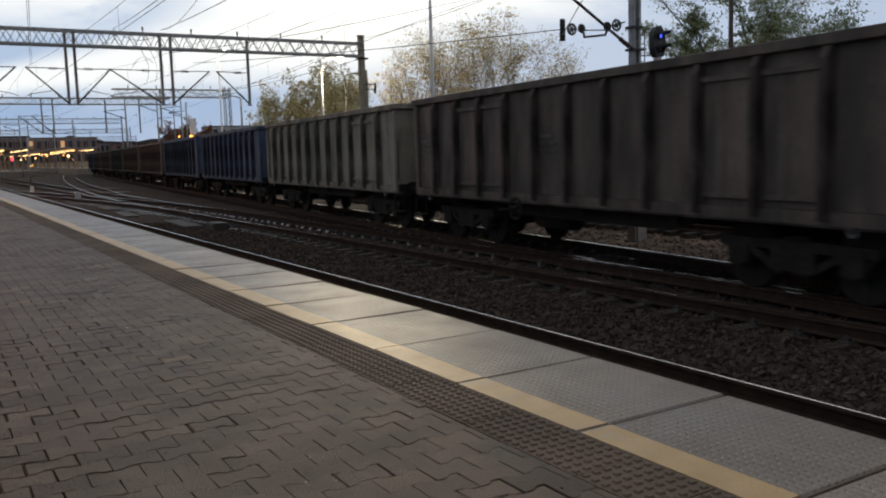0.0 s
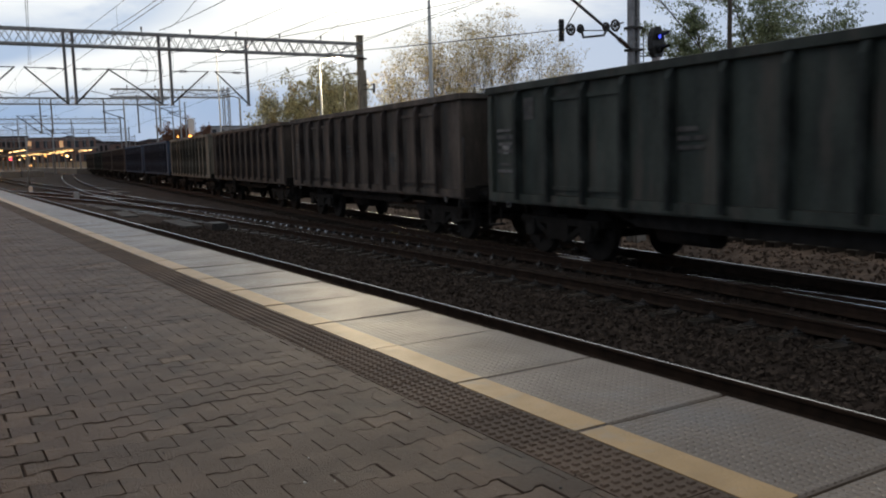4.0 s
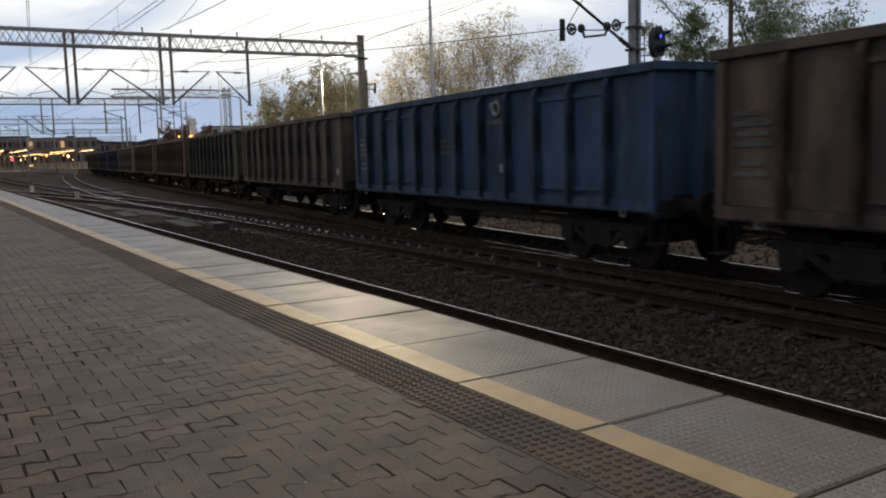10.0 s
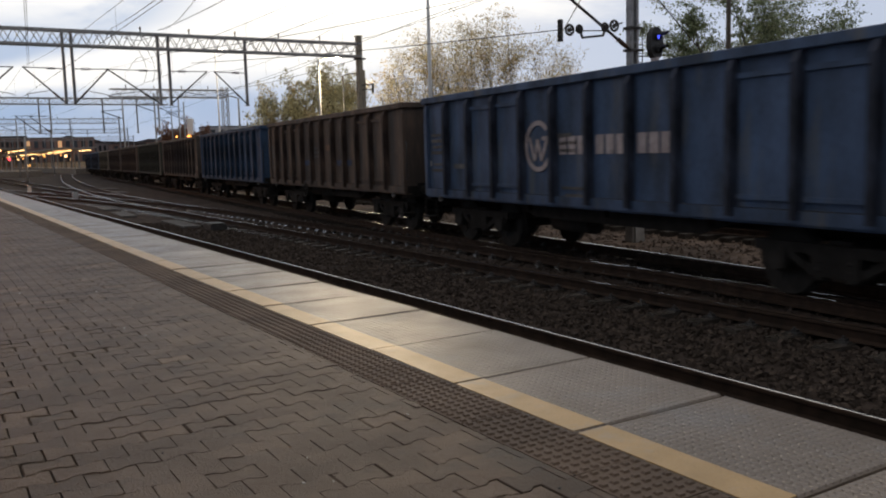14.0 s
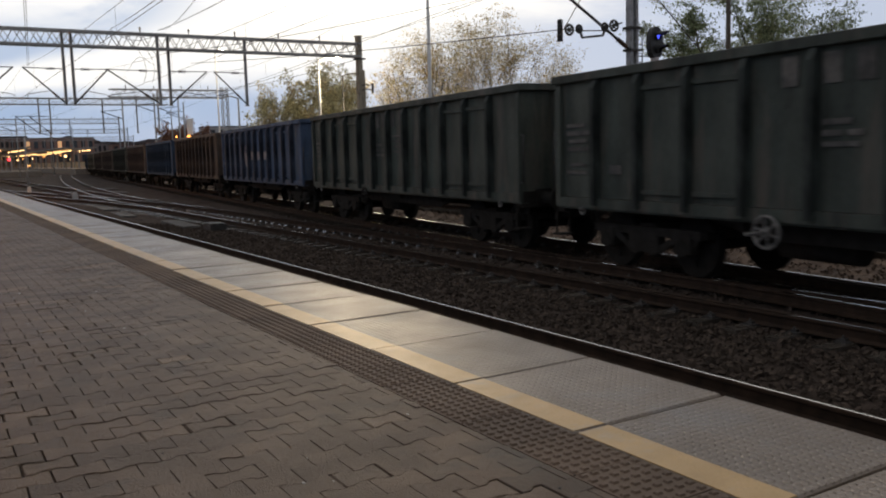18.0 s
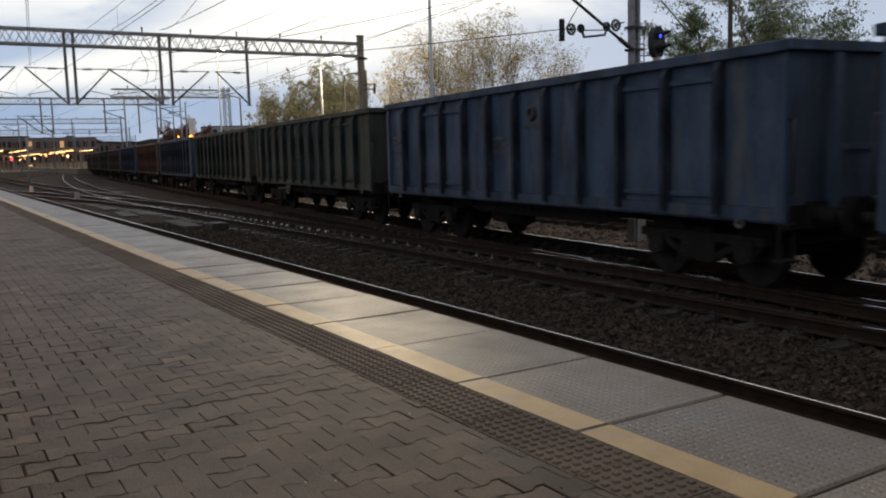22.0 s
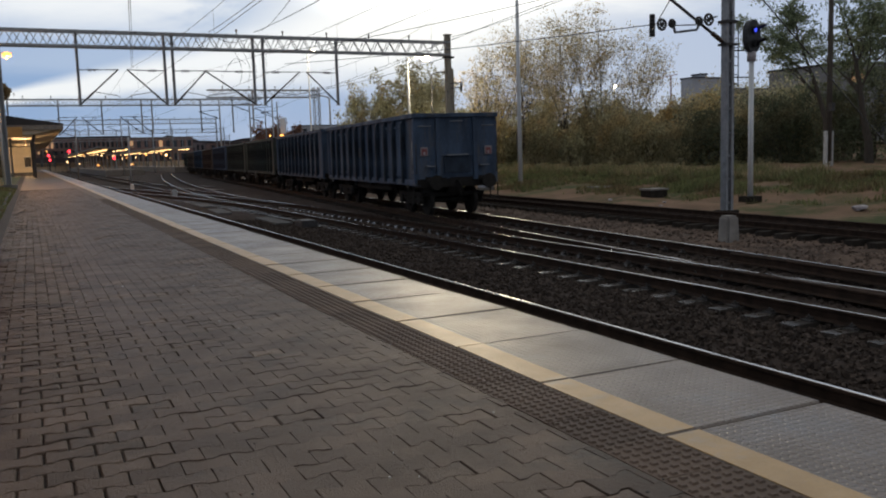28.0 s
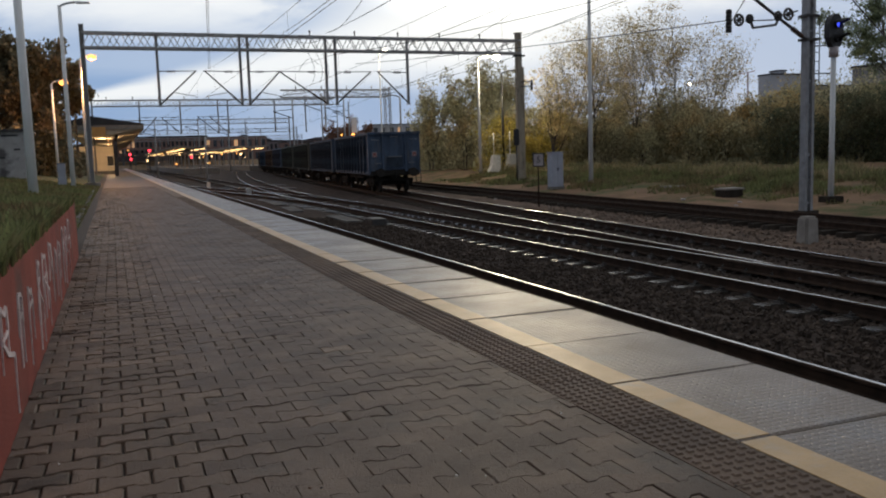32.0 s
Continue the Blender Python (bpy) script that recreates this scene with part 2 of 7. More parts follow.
M = {
    "paver": mat("paving_block", (0.116, 0.074, 0.048), (0.076, 0.050, 0.034), rough=0.6, scale=2.4, fine=120, vary=0.19, bump=0.6, spots=(0.058, 0.043, 0.032), spot_cut=0.6, spec=0.4, world=True),
    "paver_rest": mat("paving_block_far", (0.116, 0.074, 0.048), (0.076, 0.050, 0.034), rough=0.6, scale=2.4, fine=120, vary=0.19, bump=0.5, island=True, spots=(0.058, 0.043, 0.032), spot_cut=0.6, spec=0.4, world=True),
    "paver_worn": mat("worn_paving_block", (0.172, 0.119, 0.083), (0.115, 0.081, 0.058), rough=0.65, scale=3.0, fine=120, vary=0.25, bump=0.7, spots=(0.06, 0.046, 0.034), spot_cut=0.6, spec=0.4, world=True),
    "paver_worn_rest": mat("worn_paving_block_far", (0.172, 0.119, 0.083), (0.115, 0.081, 0.058), rough=0.65, scale=3.0, fine=120, vary=0.25, bump=0.6, island=True, spots=(0.06, 0.046, 0.034), spot_cut=0.6, spec=0.4, world=True),
    "paver_far": mat("paving_far_off", (0.122, 0.083, 0.057), (0.080, 0.056, 0.039), rough=0.6, scale=2.4, fine=14, vary=0.0, bump=0.6, spots=(0.05, 0.037, 0.028), spot_cut=0.6, spec=0.4, world=True),
    "joint": mat("joint_dirt", (0.062, 0.046, 0.034), rough=0.95, scale=20),
    "tactile": mat("tactile_tile", (0.135, 0.086, 0.054), (0.09, 0.058, 0.037), rough=0.7, scale=1.5, vary=0.12, world=True),
    "slab": mat("edge_slab", (0.25, 0.200, 0.158), (0.175, 0.140, 0.110), rough=0.38, scale=2.2, fine=60, vary=0.16, bump=0.3, spots=(0.21, 0.19, 0.175), spot_cut=0.62, rough_vary=0.18, world=True),
    "yellow": mat("yellow_line_paint", (0.56, 0.36, 0.155), (0.45, 0.29, 0.125), rough=0.42, scale=5, fine=70, vary=0.05, bump=0.2, spots=(0.44, 0.34, 0.22), spot_cut=0.62, world=True),
    "concrete": mat("concrete", (0.28, 0.25, 0.215), (0.18, 0.16, 0.14), rough=0.9, scale=4, spots=(0.12, 0.11, 0.1)),
    "concrete_tan": mat("tan_concrete", (0.40, 0.345, 0.26), (0.28, 0.24, 0.18), rough=0.9, scale=3, stretch=(1, 1, 0.3), spots=(0.11, 0.09, 0.07), spot_cut=0.58),
    "concrete_dark": mat("concrete_dark", (0.13, 0.125, 0.115), (0.07, 0.065, 0.06), rough=0.9, scale=3),
    "white_concrete": mat("white_painted_concrete", (0.62, 0.6, 0.56), (0.42, 0.4, 0.37), rough=0.85, scale=6),
    "sleeper": mat("concrete_sleeper", (0.085, 0.072, 0.06), (0.05, 0.043, 0.036), rough=0.27, bump=0.08, scale=5, vary=0.25, spots=(0.03, 0.026, 0.022), spot_cut=0.62, rough_vary=0.06, world=True),
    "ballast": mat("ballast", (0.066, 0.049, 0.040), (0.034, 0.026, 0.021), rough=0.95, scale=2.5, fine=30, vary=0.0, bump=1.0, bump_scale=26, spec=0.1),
    "bearer": mat("grey_concrete_bearer", (0.21, 0.185, 0.16), (0.11, 0.096, 0.083), rough=0.5, bump=0.1, scale=3, vary=0.45, spots=(0.05, 0.043, 0.037), spot_cut=0.56, world=True),
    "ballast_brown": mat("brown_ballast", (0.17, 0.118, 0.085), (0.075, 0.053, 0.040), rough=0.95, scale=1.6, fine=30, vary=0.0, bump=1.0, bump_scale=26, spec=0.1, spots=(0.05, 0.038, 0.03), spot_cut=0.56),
    "stone_brown": mat("brown_ballast_stone", (0.20, 0.145, 0.11), (0.085, 0.062, 0.048), rough=0.9, scale=20, vary=0.5, island=True, bump=0.3, spec=0.12),
    "stone": mat("ballast_stone", (0.078, 0.058, 0.046), (0.034, 0.026, 0.020), rough=0.9, scale=20, vary=0.5, island=True, bump=0.3, spec=0.12),
    "rail_top": mat("polished_rail_head", (0.6, 0.57, 0.54), (0.48, 0.46, 0.44), rough=0.15, metal=1.0, scale=3, fine=30, vary=0.03, bump=0.03, rough_vary=0.05, stretch=(1, 0.05, 1)),
    "rail_rust": mat("rail_rust", (0.05, 0.030, 0.020), (0.022, 0.015, 0.011), rough=0.9, spec=0.15, scale=6, vary=0.1),
    "wood_dark": mat("oiled_timber", (0.06, 0.048, 0.038), (0.03, 0.025, 0.02), rough=0.9, spec=0.1, scale=3, stretch=(1, 8, 1)),
    "steel_dark": mat("dark_steel", (0.065, 0.061, 0.058), (0.035, 0.032, 0.03), rough=0.6, metal=0.4, scale=6),
    "steel_grey": mat("galvanised_steel", (0.30, 0.30, 0.305), (0.2, 0.2, 0.205), rough=0.55, metal=0.3, scale=5, spots=(0.12, 0.1, 0.08), spot_cut=0.68),
    "mast_paint": mat("grey_mast_paint", (0.38, 0.375, 0.37), (0.28, 0.275, 0.27), rough=0.7, scale=3, stretch=(1, 1, 0.3), spots=(0.10, 0.06, 0.04), spot_cut=0.66),
    "white_pole": mat("pale_pole", (0.88, 0.87, 0.84), (0.76, 0.75, 0.72), rough=0.6, scale=3, stretch=(1, 1, 0.3)),
    "wire": mat("copper_wire", (0.06, 0.055, 0.05), (0.04, 0.036, 0.03), rough=0.5, metal=0.5, bump=0),
    "porcelain": mat("brown_insulator", (0.09, 0.05, 0.035), (0.05, 0.03, 0.02), rough=0.25),
    "grass": mat("grass", (0.085, 0.10, 0.034), (0.05, 0.06, 0.022), rough=0.9, scale=0.8, fine=18, vary=0.0, bump=1.0, bump_scale=30, spots=(0.09, 0.068, 0.035), spot_cut=0.58),
    "blade": mat("grass_blades", (0.19, 0.205, 0.085), (0.13, 0.14, 0.058), rough=0.8, scale=1.0, vary=0.45, island=True, bump=0, spots=(0.17, 0.125, 0.065), spot_cut=0.52),
    "earth": mat("earth", (0.25, 0.155, 0.095), (0.14, 0.090, 0.056), rough=0.95, spec=0.1, scale=0.7, fine=12, vary=0.0, bump=0.8, bump_scale=20, spots=(0.07, 0.08, 0.03), spot_cut=0.54),
    "bark": mat("bark", (0.11, 0.088, 0.066), (0.06, 0.048, 0.038), rough=0.95, scale=5, stretch=(3, 3, 0.5), bump=0.8),
}
let_light(M["blade"], 0.6)


# ---------------------------------------------------------------- mesh tools
def bm_box(bm, c, s, rot=None, taper=None):
    """A box of size s at c; taper scales its top in x and y."""
    v = []
    for z in (-0.5, 0.5):
        k = taper if (taper and z > 0) else 1.0
        for x, y in ((-0.5, -0.5), (0.5, -0.5), (0.5, 0.5), (-0.5, 0.5)):
            p = Vector((x * s[0] * k, y * s[1] * k, z * s[2]))
            if rot:
                p = rot @ p
            v.append(bm.verts.new(p + Vector(c)))
    for f in ((3, 2, 1, 0), (4, 5, 6, 7), (0, 1, 5, 4), (1, 2, 6, 5), (2, 3, 7, 6), (3, 0, 4, 7)):
        bm.faces.new([v[i] for i in f])
    return v


def bm_rod(bm, a, b, r0, r1=None, seg=8, caps=True):
    """A round bar from a to b."""
    a, b = Vector(a), Vector(b)
    r1 = r0 if r1 is None else r1
    d = (b - a).normalized()
    u = d.orthogonal().normalized()
    w = d.cross(u)
    rings = []
    for p, r in ((a, r0), (b, r1)):
        rings.append([bm.verts.new(p + (u * math.cos(2 * math.pi * i / seg) + w * math.sin(2 * math.pi * i / seg)) * r) for i in range(seg)])
    for i in range(seg):
        j = (i + 1) % seg
        f = bm.faces.new((rings[0][i], rings[0][j], rings[1][j], rings[1][i]))
        f.smooth = seg > 5
    if caps:
        bm.faces.new(rings[0][::-1])
        bm.faces.new(rings[1])


def bm_tube(bm, pts, r, seg=5):
    """One connected tube through the points."""
    pts = [Vector(p) for p in pts]
    rings = []
    for i, p in enumerate(pts):
        d = (pts[min(i + 1, len(pts) - 1)] - pts[max(i - 1, 0)]).normalized()
        u = d.cross(Vector((0, 0, 1)))
        u = u.normalized() if u.length > 1e-4 else Vector((1, 0, 0))
        w = d.cross(u)
        rings.append([bm.verts.new(p + (u * math.cos(2 * math.pi * k / seg) + w * math.sin(2 * math.pi * k / seg)) * r) for k in range(seg)])
    for a, b in zip(rings, rings[1:]):
        for k in range(seg):
            f = bm.faces.new((a[k], a[(k + 1) % seg], b[(k + 1) % seg], b[k]))
            f.smooth = True


def bm_bar(bm, a, b, w, h=None):
    """A square bar from a to b."""
    a, b = Vector(a), Vector(b)
    h = h or w
    d = b - a
    rot = d.to_track_quat("Z", "Y").to_matrix()
    bm_box(bm, (a + b) / 2, (w, h, d.length), rot)


def bm_prism(bm, outline, a, b, flip=False):
    """An outline of (u, v) points swept from y=a to y=b, u along x and v along z."""
    A = [bm.verts.new((u, a, v)) for u, v in outline]
    B = [bm.verts.new((u, b, v)) for u, v in outline]
    n = len(outline)
    for i in range(n):
        j = (i + 1) % n
        bm.faces.new((A[i], B[i], B[j], A[j]) if not flip else (A[j], B[j], B[i], A[i]))
    bm.faces.new(A)
    bm.faces.new(B[::-1])


def bm_ring(bm, c, axis, radius, tube, seg=20, ts=6):
    """A torus round the axis."""
    axis = Vector(axis).normalized()
    u = axis.orthogonal().normalized()
    w = axis.cross(u)
    vs = []
    for i in range(seg):
        a = 2 * math.pi * i / seg
        d = u * math.cos(a) + w * math.sin(a)
        vs.append([bm.verts.new(Vector(c) + d * (radius + tube * math.cos(2 * math.pi * j / ts)) + axis * tube * math.sin(2 * math.pi * j / ts)) for j in range(ts)])
    for i in range(seg):
        for j in range(ts):
            f = bm.faces.new((vs[i][j], vs[(i + 1) % seg][j], vs[(i + 1) % seg][(j + 1) % ts], vs[i][(j + 1) % ts]))
            f.smooth = True


def mesh_of(bm, material, name="mesh"):
    me = bpy.data.meshes.new(name)
    bmesh.ops.recalc_face_normals(bm, faces=bm.faces)
    bm.to_mesh(me)
    bm.free()
    if material:
        me.materials.append(material)
    return me


def arrays_mesh(name, verts, faces, material):
    me = bpy.data.meshes.new(name)
    me.from_pydata([tuple(v) for v in verts], [], [tuple(f) for f in faces])
    me.materials.append(material)
    return me


def part(name, bm, material, parent=None, label="", at=None):
    """Links a bmesh, or a mesh that is shared, as one mesh object under a thing or a part."""
    me = bm if isinstance(bm, bpy.types.Mesh) else mesh_of(bm, material, name)
    ob = new(name, me)
    ob.parent = parent
    if at is not None:
        ob.matrix_basis = at
    return tagged(ob, label)


def thing(name, m, label, category, group="", kind=""):
    """An empty at the base of a thing."""
    ob = new(name)
    ob.empty_display_size = 0.2
    ob.matrix_basis = m
    return tagged(ob, label, category, group, kind)


def structure(name, bm, material, label, category=""):
    return tagged(part(name, bm, material), label, category or name.replace("_", " "), kind="structure")


def nz(x, y, s=1.0, seed=0.0):
    return noise.noise(Vector((x * s + seed, y * s - seed, seed * 1.7)))

# ---------------------------------------------------------------- plan
RAIL = -0.76                       # rail top under the platform's top
TRACK_1, TRACK_2 = 4.98, 9.18      # centre lines of the two straight tracks
SLOPE = 0.100                      # the turnout's straight leg
THETA = math.atan(SLOPE)
CC = math.sqrt(1 + SLOPE * SLOPE)
TURN_R = 254.0
LEG_Y = 7.0
LEG_S = LEG_Y * CC
ARC_S = LEG_S - TURN_R * THETA
ARC_Y = LEG_Y - TURN_R * math.sin(THETA)
BEND_S, BEND_R = 134.0, 300.0      # far off the yard track bends away to the right


def branch(s):
    """The train's track: x, y and heading (to the right of y) at the length s."""
    if s < ARC_S:
        return TRACK_2, ARC_Y + s - ARC_S, 0.0
    if s < LEG_S:
        a = (s - ARC_S) / TURN_R
        return TRACK_2 + TURN_R * (1 - math.cos(a)), ARC_Y + TURN_R * math.sin(a), a
    x0, y0 = 10.94 + SLOPE * (LEG_Y - 12.0), LEG_Y
    d = min(s, BEND_S) - LEG_S
    x0, y0 = x0 + d * math.sin(THETA), y0 + d * math.cos(THETA)
    if s < BEND_S:
        return x0, y0, THETA
    a = (s - BEND_S) / BEND_R
    x = x0 + BEND_R * (math.cos(THETA) - math.cos(THETA + a))
    y = y0 + BEND_R * (math.sin(THETA + a) - math.sin(THETA))
    return x, y, THETA + a


def siding_x(y):
    """Centre line of the rusty siding beyond the train."""
    return 17.0 + 0.053 * (y - 15) if y < 45 else 18.59 + 0.053 * (y - 45) + 0.0009 * (y - 45) ** 2


# ---------------------------------------------------------------- ground
def ground_z(x, y):
    z = -1.22
    edge = siding_x(min(y, 110)) + 1.5
    if x > edge:
        bank = min(1.0, max(0.0, (x - 21.5 - 0.02 * y) / 6.5))
        z = -1.22 + 0.19 * min(1, (x - edge) / 0.5) + 0.2 * min(1, (x - edge) / 3) + 0.5 * bank * bank * (3 - 2 * bank) + 0.10 * nz(x, y, 0.25, 3) + min(1, (x - edge) / 3) * (0.16 * nz(x, y, 0.55, 6) + 0.07 * nz(x, y, 1.3, 9))
        if x > 60:
            z += min(6.0, (x - 60) * 0.02)
    if x < -0.9:
        z = -1.22
    if y > 260:
        z += min(7.0, (y - 260) * 0.02)
    return z


def make_ground():
    xs = [-2500, -900, -300, -120, -60, -30, -12, -4, 0, 4, 10, 15, 17, 18, 18.5]
    xs += [19 + 0.5 * i for i in range(60)] + [50, 56, 62, 75, 95, 130, 200, 320, 600, 1200, 2500]
    ys = [-2500, -700, -200, -60, -20, -5] + [1.0 * i for i in range(0, 90)] + [95, 100, 110, 125, 150, 180, 220, 260, 300, 400, 600, 1000, 2500]
    v = [(x, y, ground_z(x, y)) for y in ys for x in xs]
    n = len(xs)
    f = [(j * n + i, j * n + i + 1, (j + 1) * n + i + 1, (j + 1) * n + i) for j in range(len(ys) - 1) for i in range(n - 1)]
    ob = tagged(new("ground", arrays_mesh("ground", v, f, M["earth"])), "brown autumn earth with thin grass beside the tracks", "ground", kind="structure")
    ob.data.shade_smooth()


make_ground()


def ballast_z(x, y):
    z = -0.985
    z += 0.05 * max(0.0, 1 - abs(x - 7.0) / 1.0)
    if x < 6.6:
        z += 0.05
    if x > 13.2 + 0.1 * y:
        z -= 0.06
    z -= 0.3 * max(0.0, x - siding_x(min(y, 110)) - 1.3)
    return z + 0.018 * nz(x, y, 1.3, 5) + 0.022 * nz(x, y, 9.0, 8)


def make_ballast():
    def sheet(xs, ys):
        v = [(x, y, ballast_z(x, y) + 0.014 * random.uniform(-1, 1)) for y in ys for x in xs]
        n = len(xs)
        f = [(j * n + i, j * n + i + 1, (j + 1) * n + i + 1, (j + 1) * n + i) for j in range(len(ys) - 1) for i in range(n - 1)]
        return v, f
    xs = [3.3, 4.2, 5.0] + [5.4 + 0.07 * i for i in range(100)] + [12.5 + 0.3 * i for i in range(24)] + [20, 21]
    ys = [-30, -10, 0] + [2 + 0.07 * i for i in range(300)] + [23.2 + 0.25 * i for i in range(160)] + [64, 70, 80, 100, 130, 180, 260, 400]
    v, f = sheet(xs, ys)
    # far off the bed widens with the yard
    v = [(x + max(0.0, (y - 60) * 0.16) * max(0.0, (x - 12) / 9), y, z) for x, y, z in v]
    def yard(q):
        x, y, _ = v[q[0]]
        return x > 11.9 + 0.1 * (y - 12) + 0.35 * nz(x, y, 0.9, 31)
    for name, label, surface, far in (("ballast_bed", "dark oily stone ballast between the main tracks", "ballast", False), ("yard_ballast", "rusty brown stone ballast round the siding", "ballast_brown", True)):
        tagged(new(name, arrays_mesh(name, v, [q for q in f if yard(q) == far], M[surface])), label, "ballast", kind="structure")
    # loose stones on the shoulder that lies open to view
    heaps = {"stone": ([], []), "stone_brown": ([], [])}
    quad = ((3, 2, 1, 0), (4, 5, 6, 7), (0, 1, 5, 4), (1, 2, 6, 5), (2, 3, 7, 6), (3, 0, 4, 7))
    for _ in range(19000):
        y = 3.5 + 26 * random.random() ** 1.6
        x = random.uniform(5.8, 8.4) if random.random() < 0.55 else random.uniform(8.4, 17.0)
        r = random.uniform(0.014, 0.034)
        vs, fs = heaps["stone_brown" if x > 11.9 + 0.1 * (y - 12) else "stone"]
        base = len(vs)
        rot = Euler([random.uniform(0, 6.28) for _ in range(3)]).to_matrix()
        z = ballast_z(x, y) + r * 0.4
        for dz in (-1, 1):
            for dx, dy in ((-1, -1), (1, -1), (1, 1), (-1, 1)):
                p = rot @ Vector((dx * r * random.uniform(0.6, 1.2), dy * r * random.uniform(0.5, 1), dz * r * random.uniform(0.4, 0.9)))
                vs.append((x + p.x, y + p.y, z + p.z))
        fs += [tuple(base + i for i in q) for q in quad]
    tagged(new("ballast_stones", arrays_mesh("ballast_stones", *heaps["stone"], M["stone"])), "loose dark crushed stones lying on the track bed", "gravel", kind="stuff")
    tagged(new("brown_stones", arrays_mesh("brown_stones", *heaps["stone_brown"], M["stone_brown"])), "loose brown crushed stones lying beside the yard track", "gravel", kind="stuff")


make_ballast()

# ---------------------------------------------------------------- tracks
PROFILE = [(-0.035, -0.012), (-0.024, -0.003), (-0.012, 0), (0.010, 0), (0.034, -0.005), (0.036, -0.035), (0.012, -0.05), (0.010, -0.13), (0.07, -0.155), (0.07, -0.165), (-0.07, -0.165), (-0.07, -0.155), (-0.010, -0.13), (-0.012, -0.05), (-0.036, -0.035)]


def rail(name, pts, parent, top=RAIL, shiny=True, label="", worn=(1, 2, 3)):
    """A rail with its foot, web and worn head along points (x, y)."""
    me = bpy.data.meshes.new(name)
    v, f, mi = [], [], []
    n = len(PROFILE)
    for i, (x, y) in enumerate(pts):
        a = pts[max(0, i - 1)]
        b = pts[min(len(pts) - 1, i + 1)]
        d = Vector((b[0] - a[0], b[1] - a[1])).normalized()
        for u, w in PROFILE:
            v.append((x + d.y * u, y - d.x * u, top + w))
    for i in range(len(pts) - 1):
        for k in range(n):
            l = (k + 1) % n
            f.append((i * n + k, i * n + l, (i + 1) * n + l, (i + 1) * n + k))
            mi.append(1 if k in worn and shiny else 0)
    f.append(tuple(range(n)))
    f.append(tuple(range((len(pts) - 1) * n, len(pts) * n))[::-1])
    mi += [0, 0]
    me.from_pydata(v, [], f)
    me.materials.append(M["rail_rust"])
    me.materials.append(M["rail_top"])
    me.polygons.foreach_set("material_index", mi)
    ob = new(name, me)
    ob.parent = parent
    return tagged(ob, label)


def sleeper_mesh(length, surface="sleeper"):
    bm = bmesh.new()
    # two seats for the rails and a lower waist between them
    stations = [(-length / 2, 0.0), (-0.665, 0.0), (-0.60, -0.075), (0.60, -0.075), (0.665, 0.0), (length / 2, 0.0)]
    rings = [[bm.verts.new(p) for p in ((x, -0.13, -0.2), (x, 0.13, -0.2), (x, 0.11, z), (x, -0.11, z))] for x, z in stations]
    for a, b in zip(rings, rings[1:]):
        for i in range(4):
            bm.faces.new((a[i], a[(i + 1) % 4], b[(i + 1) % 4], b[i]))
    bm.faces.new(rings[0][::-1])
    bm.faces.new(rings[-1])
    return mesh_of(bm, M[surface], "sleeper")


SLEEPER, BEARER = sleeper_mesh(2.5), sleeper_mesh(2.5)


def clip_mesh():
    """A fastening: plate, two clips and bolts."""
    bm = bmesh.new()
    bm_box(bm, (0, 0, 0.008), (0.34, 0.15, 0.016))
    for sx in (-1, 1):
        bm_box(bm, (sx * 0.10, 0, 0.03), (0.06, 0.07, 0.03))
        bm_rod(bm, (sx * 0.115, 0, 0.04), (sx * 0.115, 0, 0.075), 0.014, seg=6)
    return mesh_of(bm, M["steel_dark"], "rail_fastening")


CLIP = clip_mesh()


def lay_sleepers(track, mesh, spots, clips_to=22):
    for x, y, a, wide in spots:
        part("sleeper", mesh, None, track, at=pose(x, y, RAIL - 0.175, 0, 0, -math.degrees(a)))
        if y < clips_to:
            for s in (-1, 1):
                part("rail_fastening", CLIP, None, track, at=pose(x + s * 0.7525 * math.cos(a), y - s * 0.7525 * math.sin(a), RAIL - 0.174, 0, 0, -math.degrees(a)))


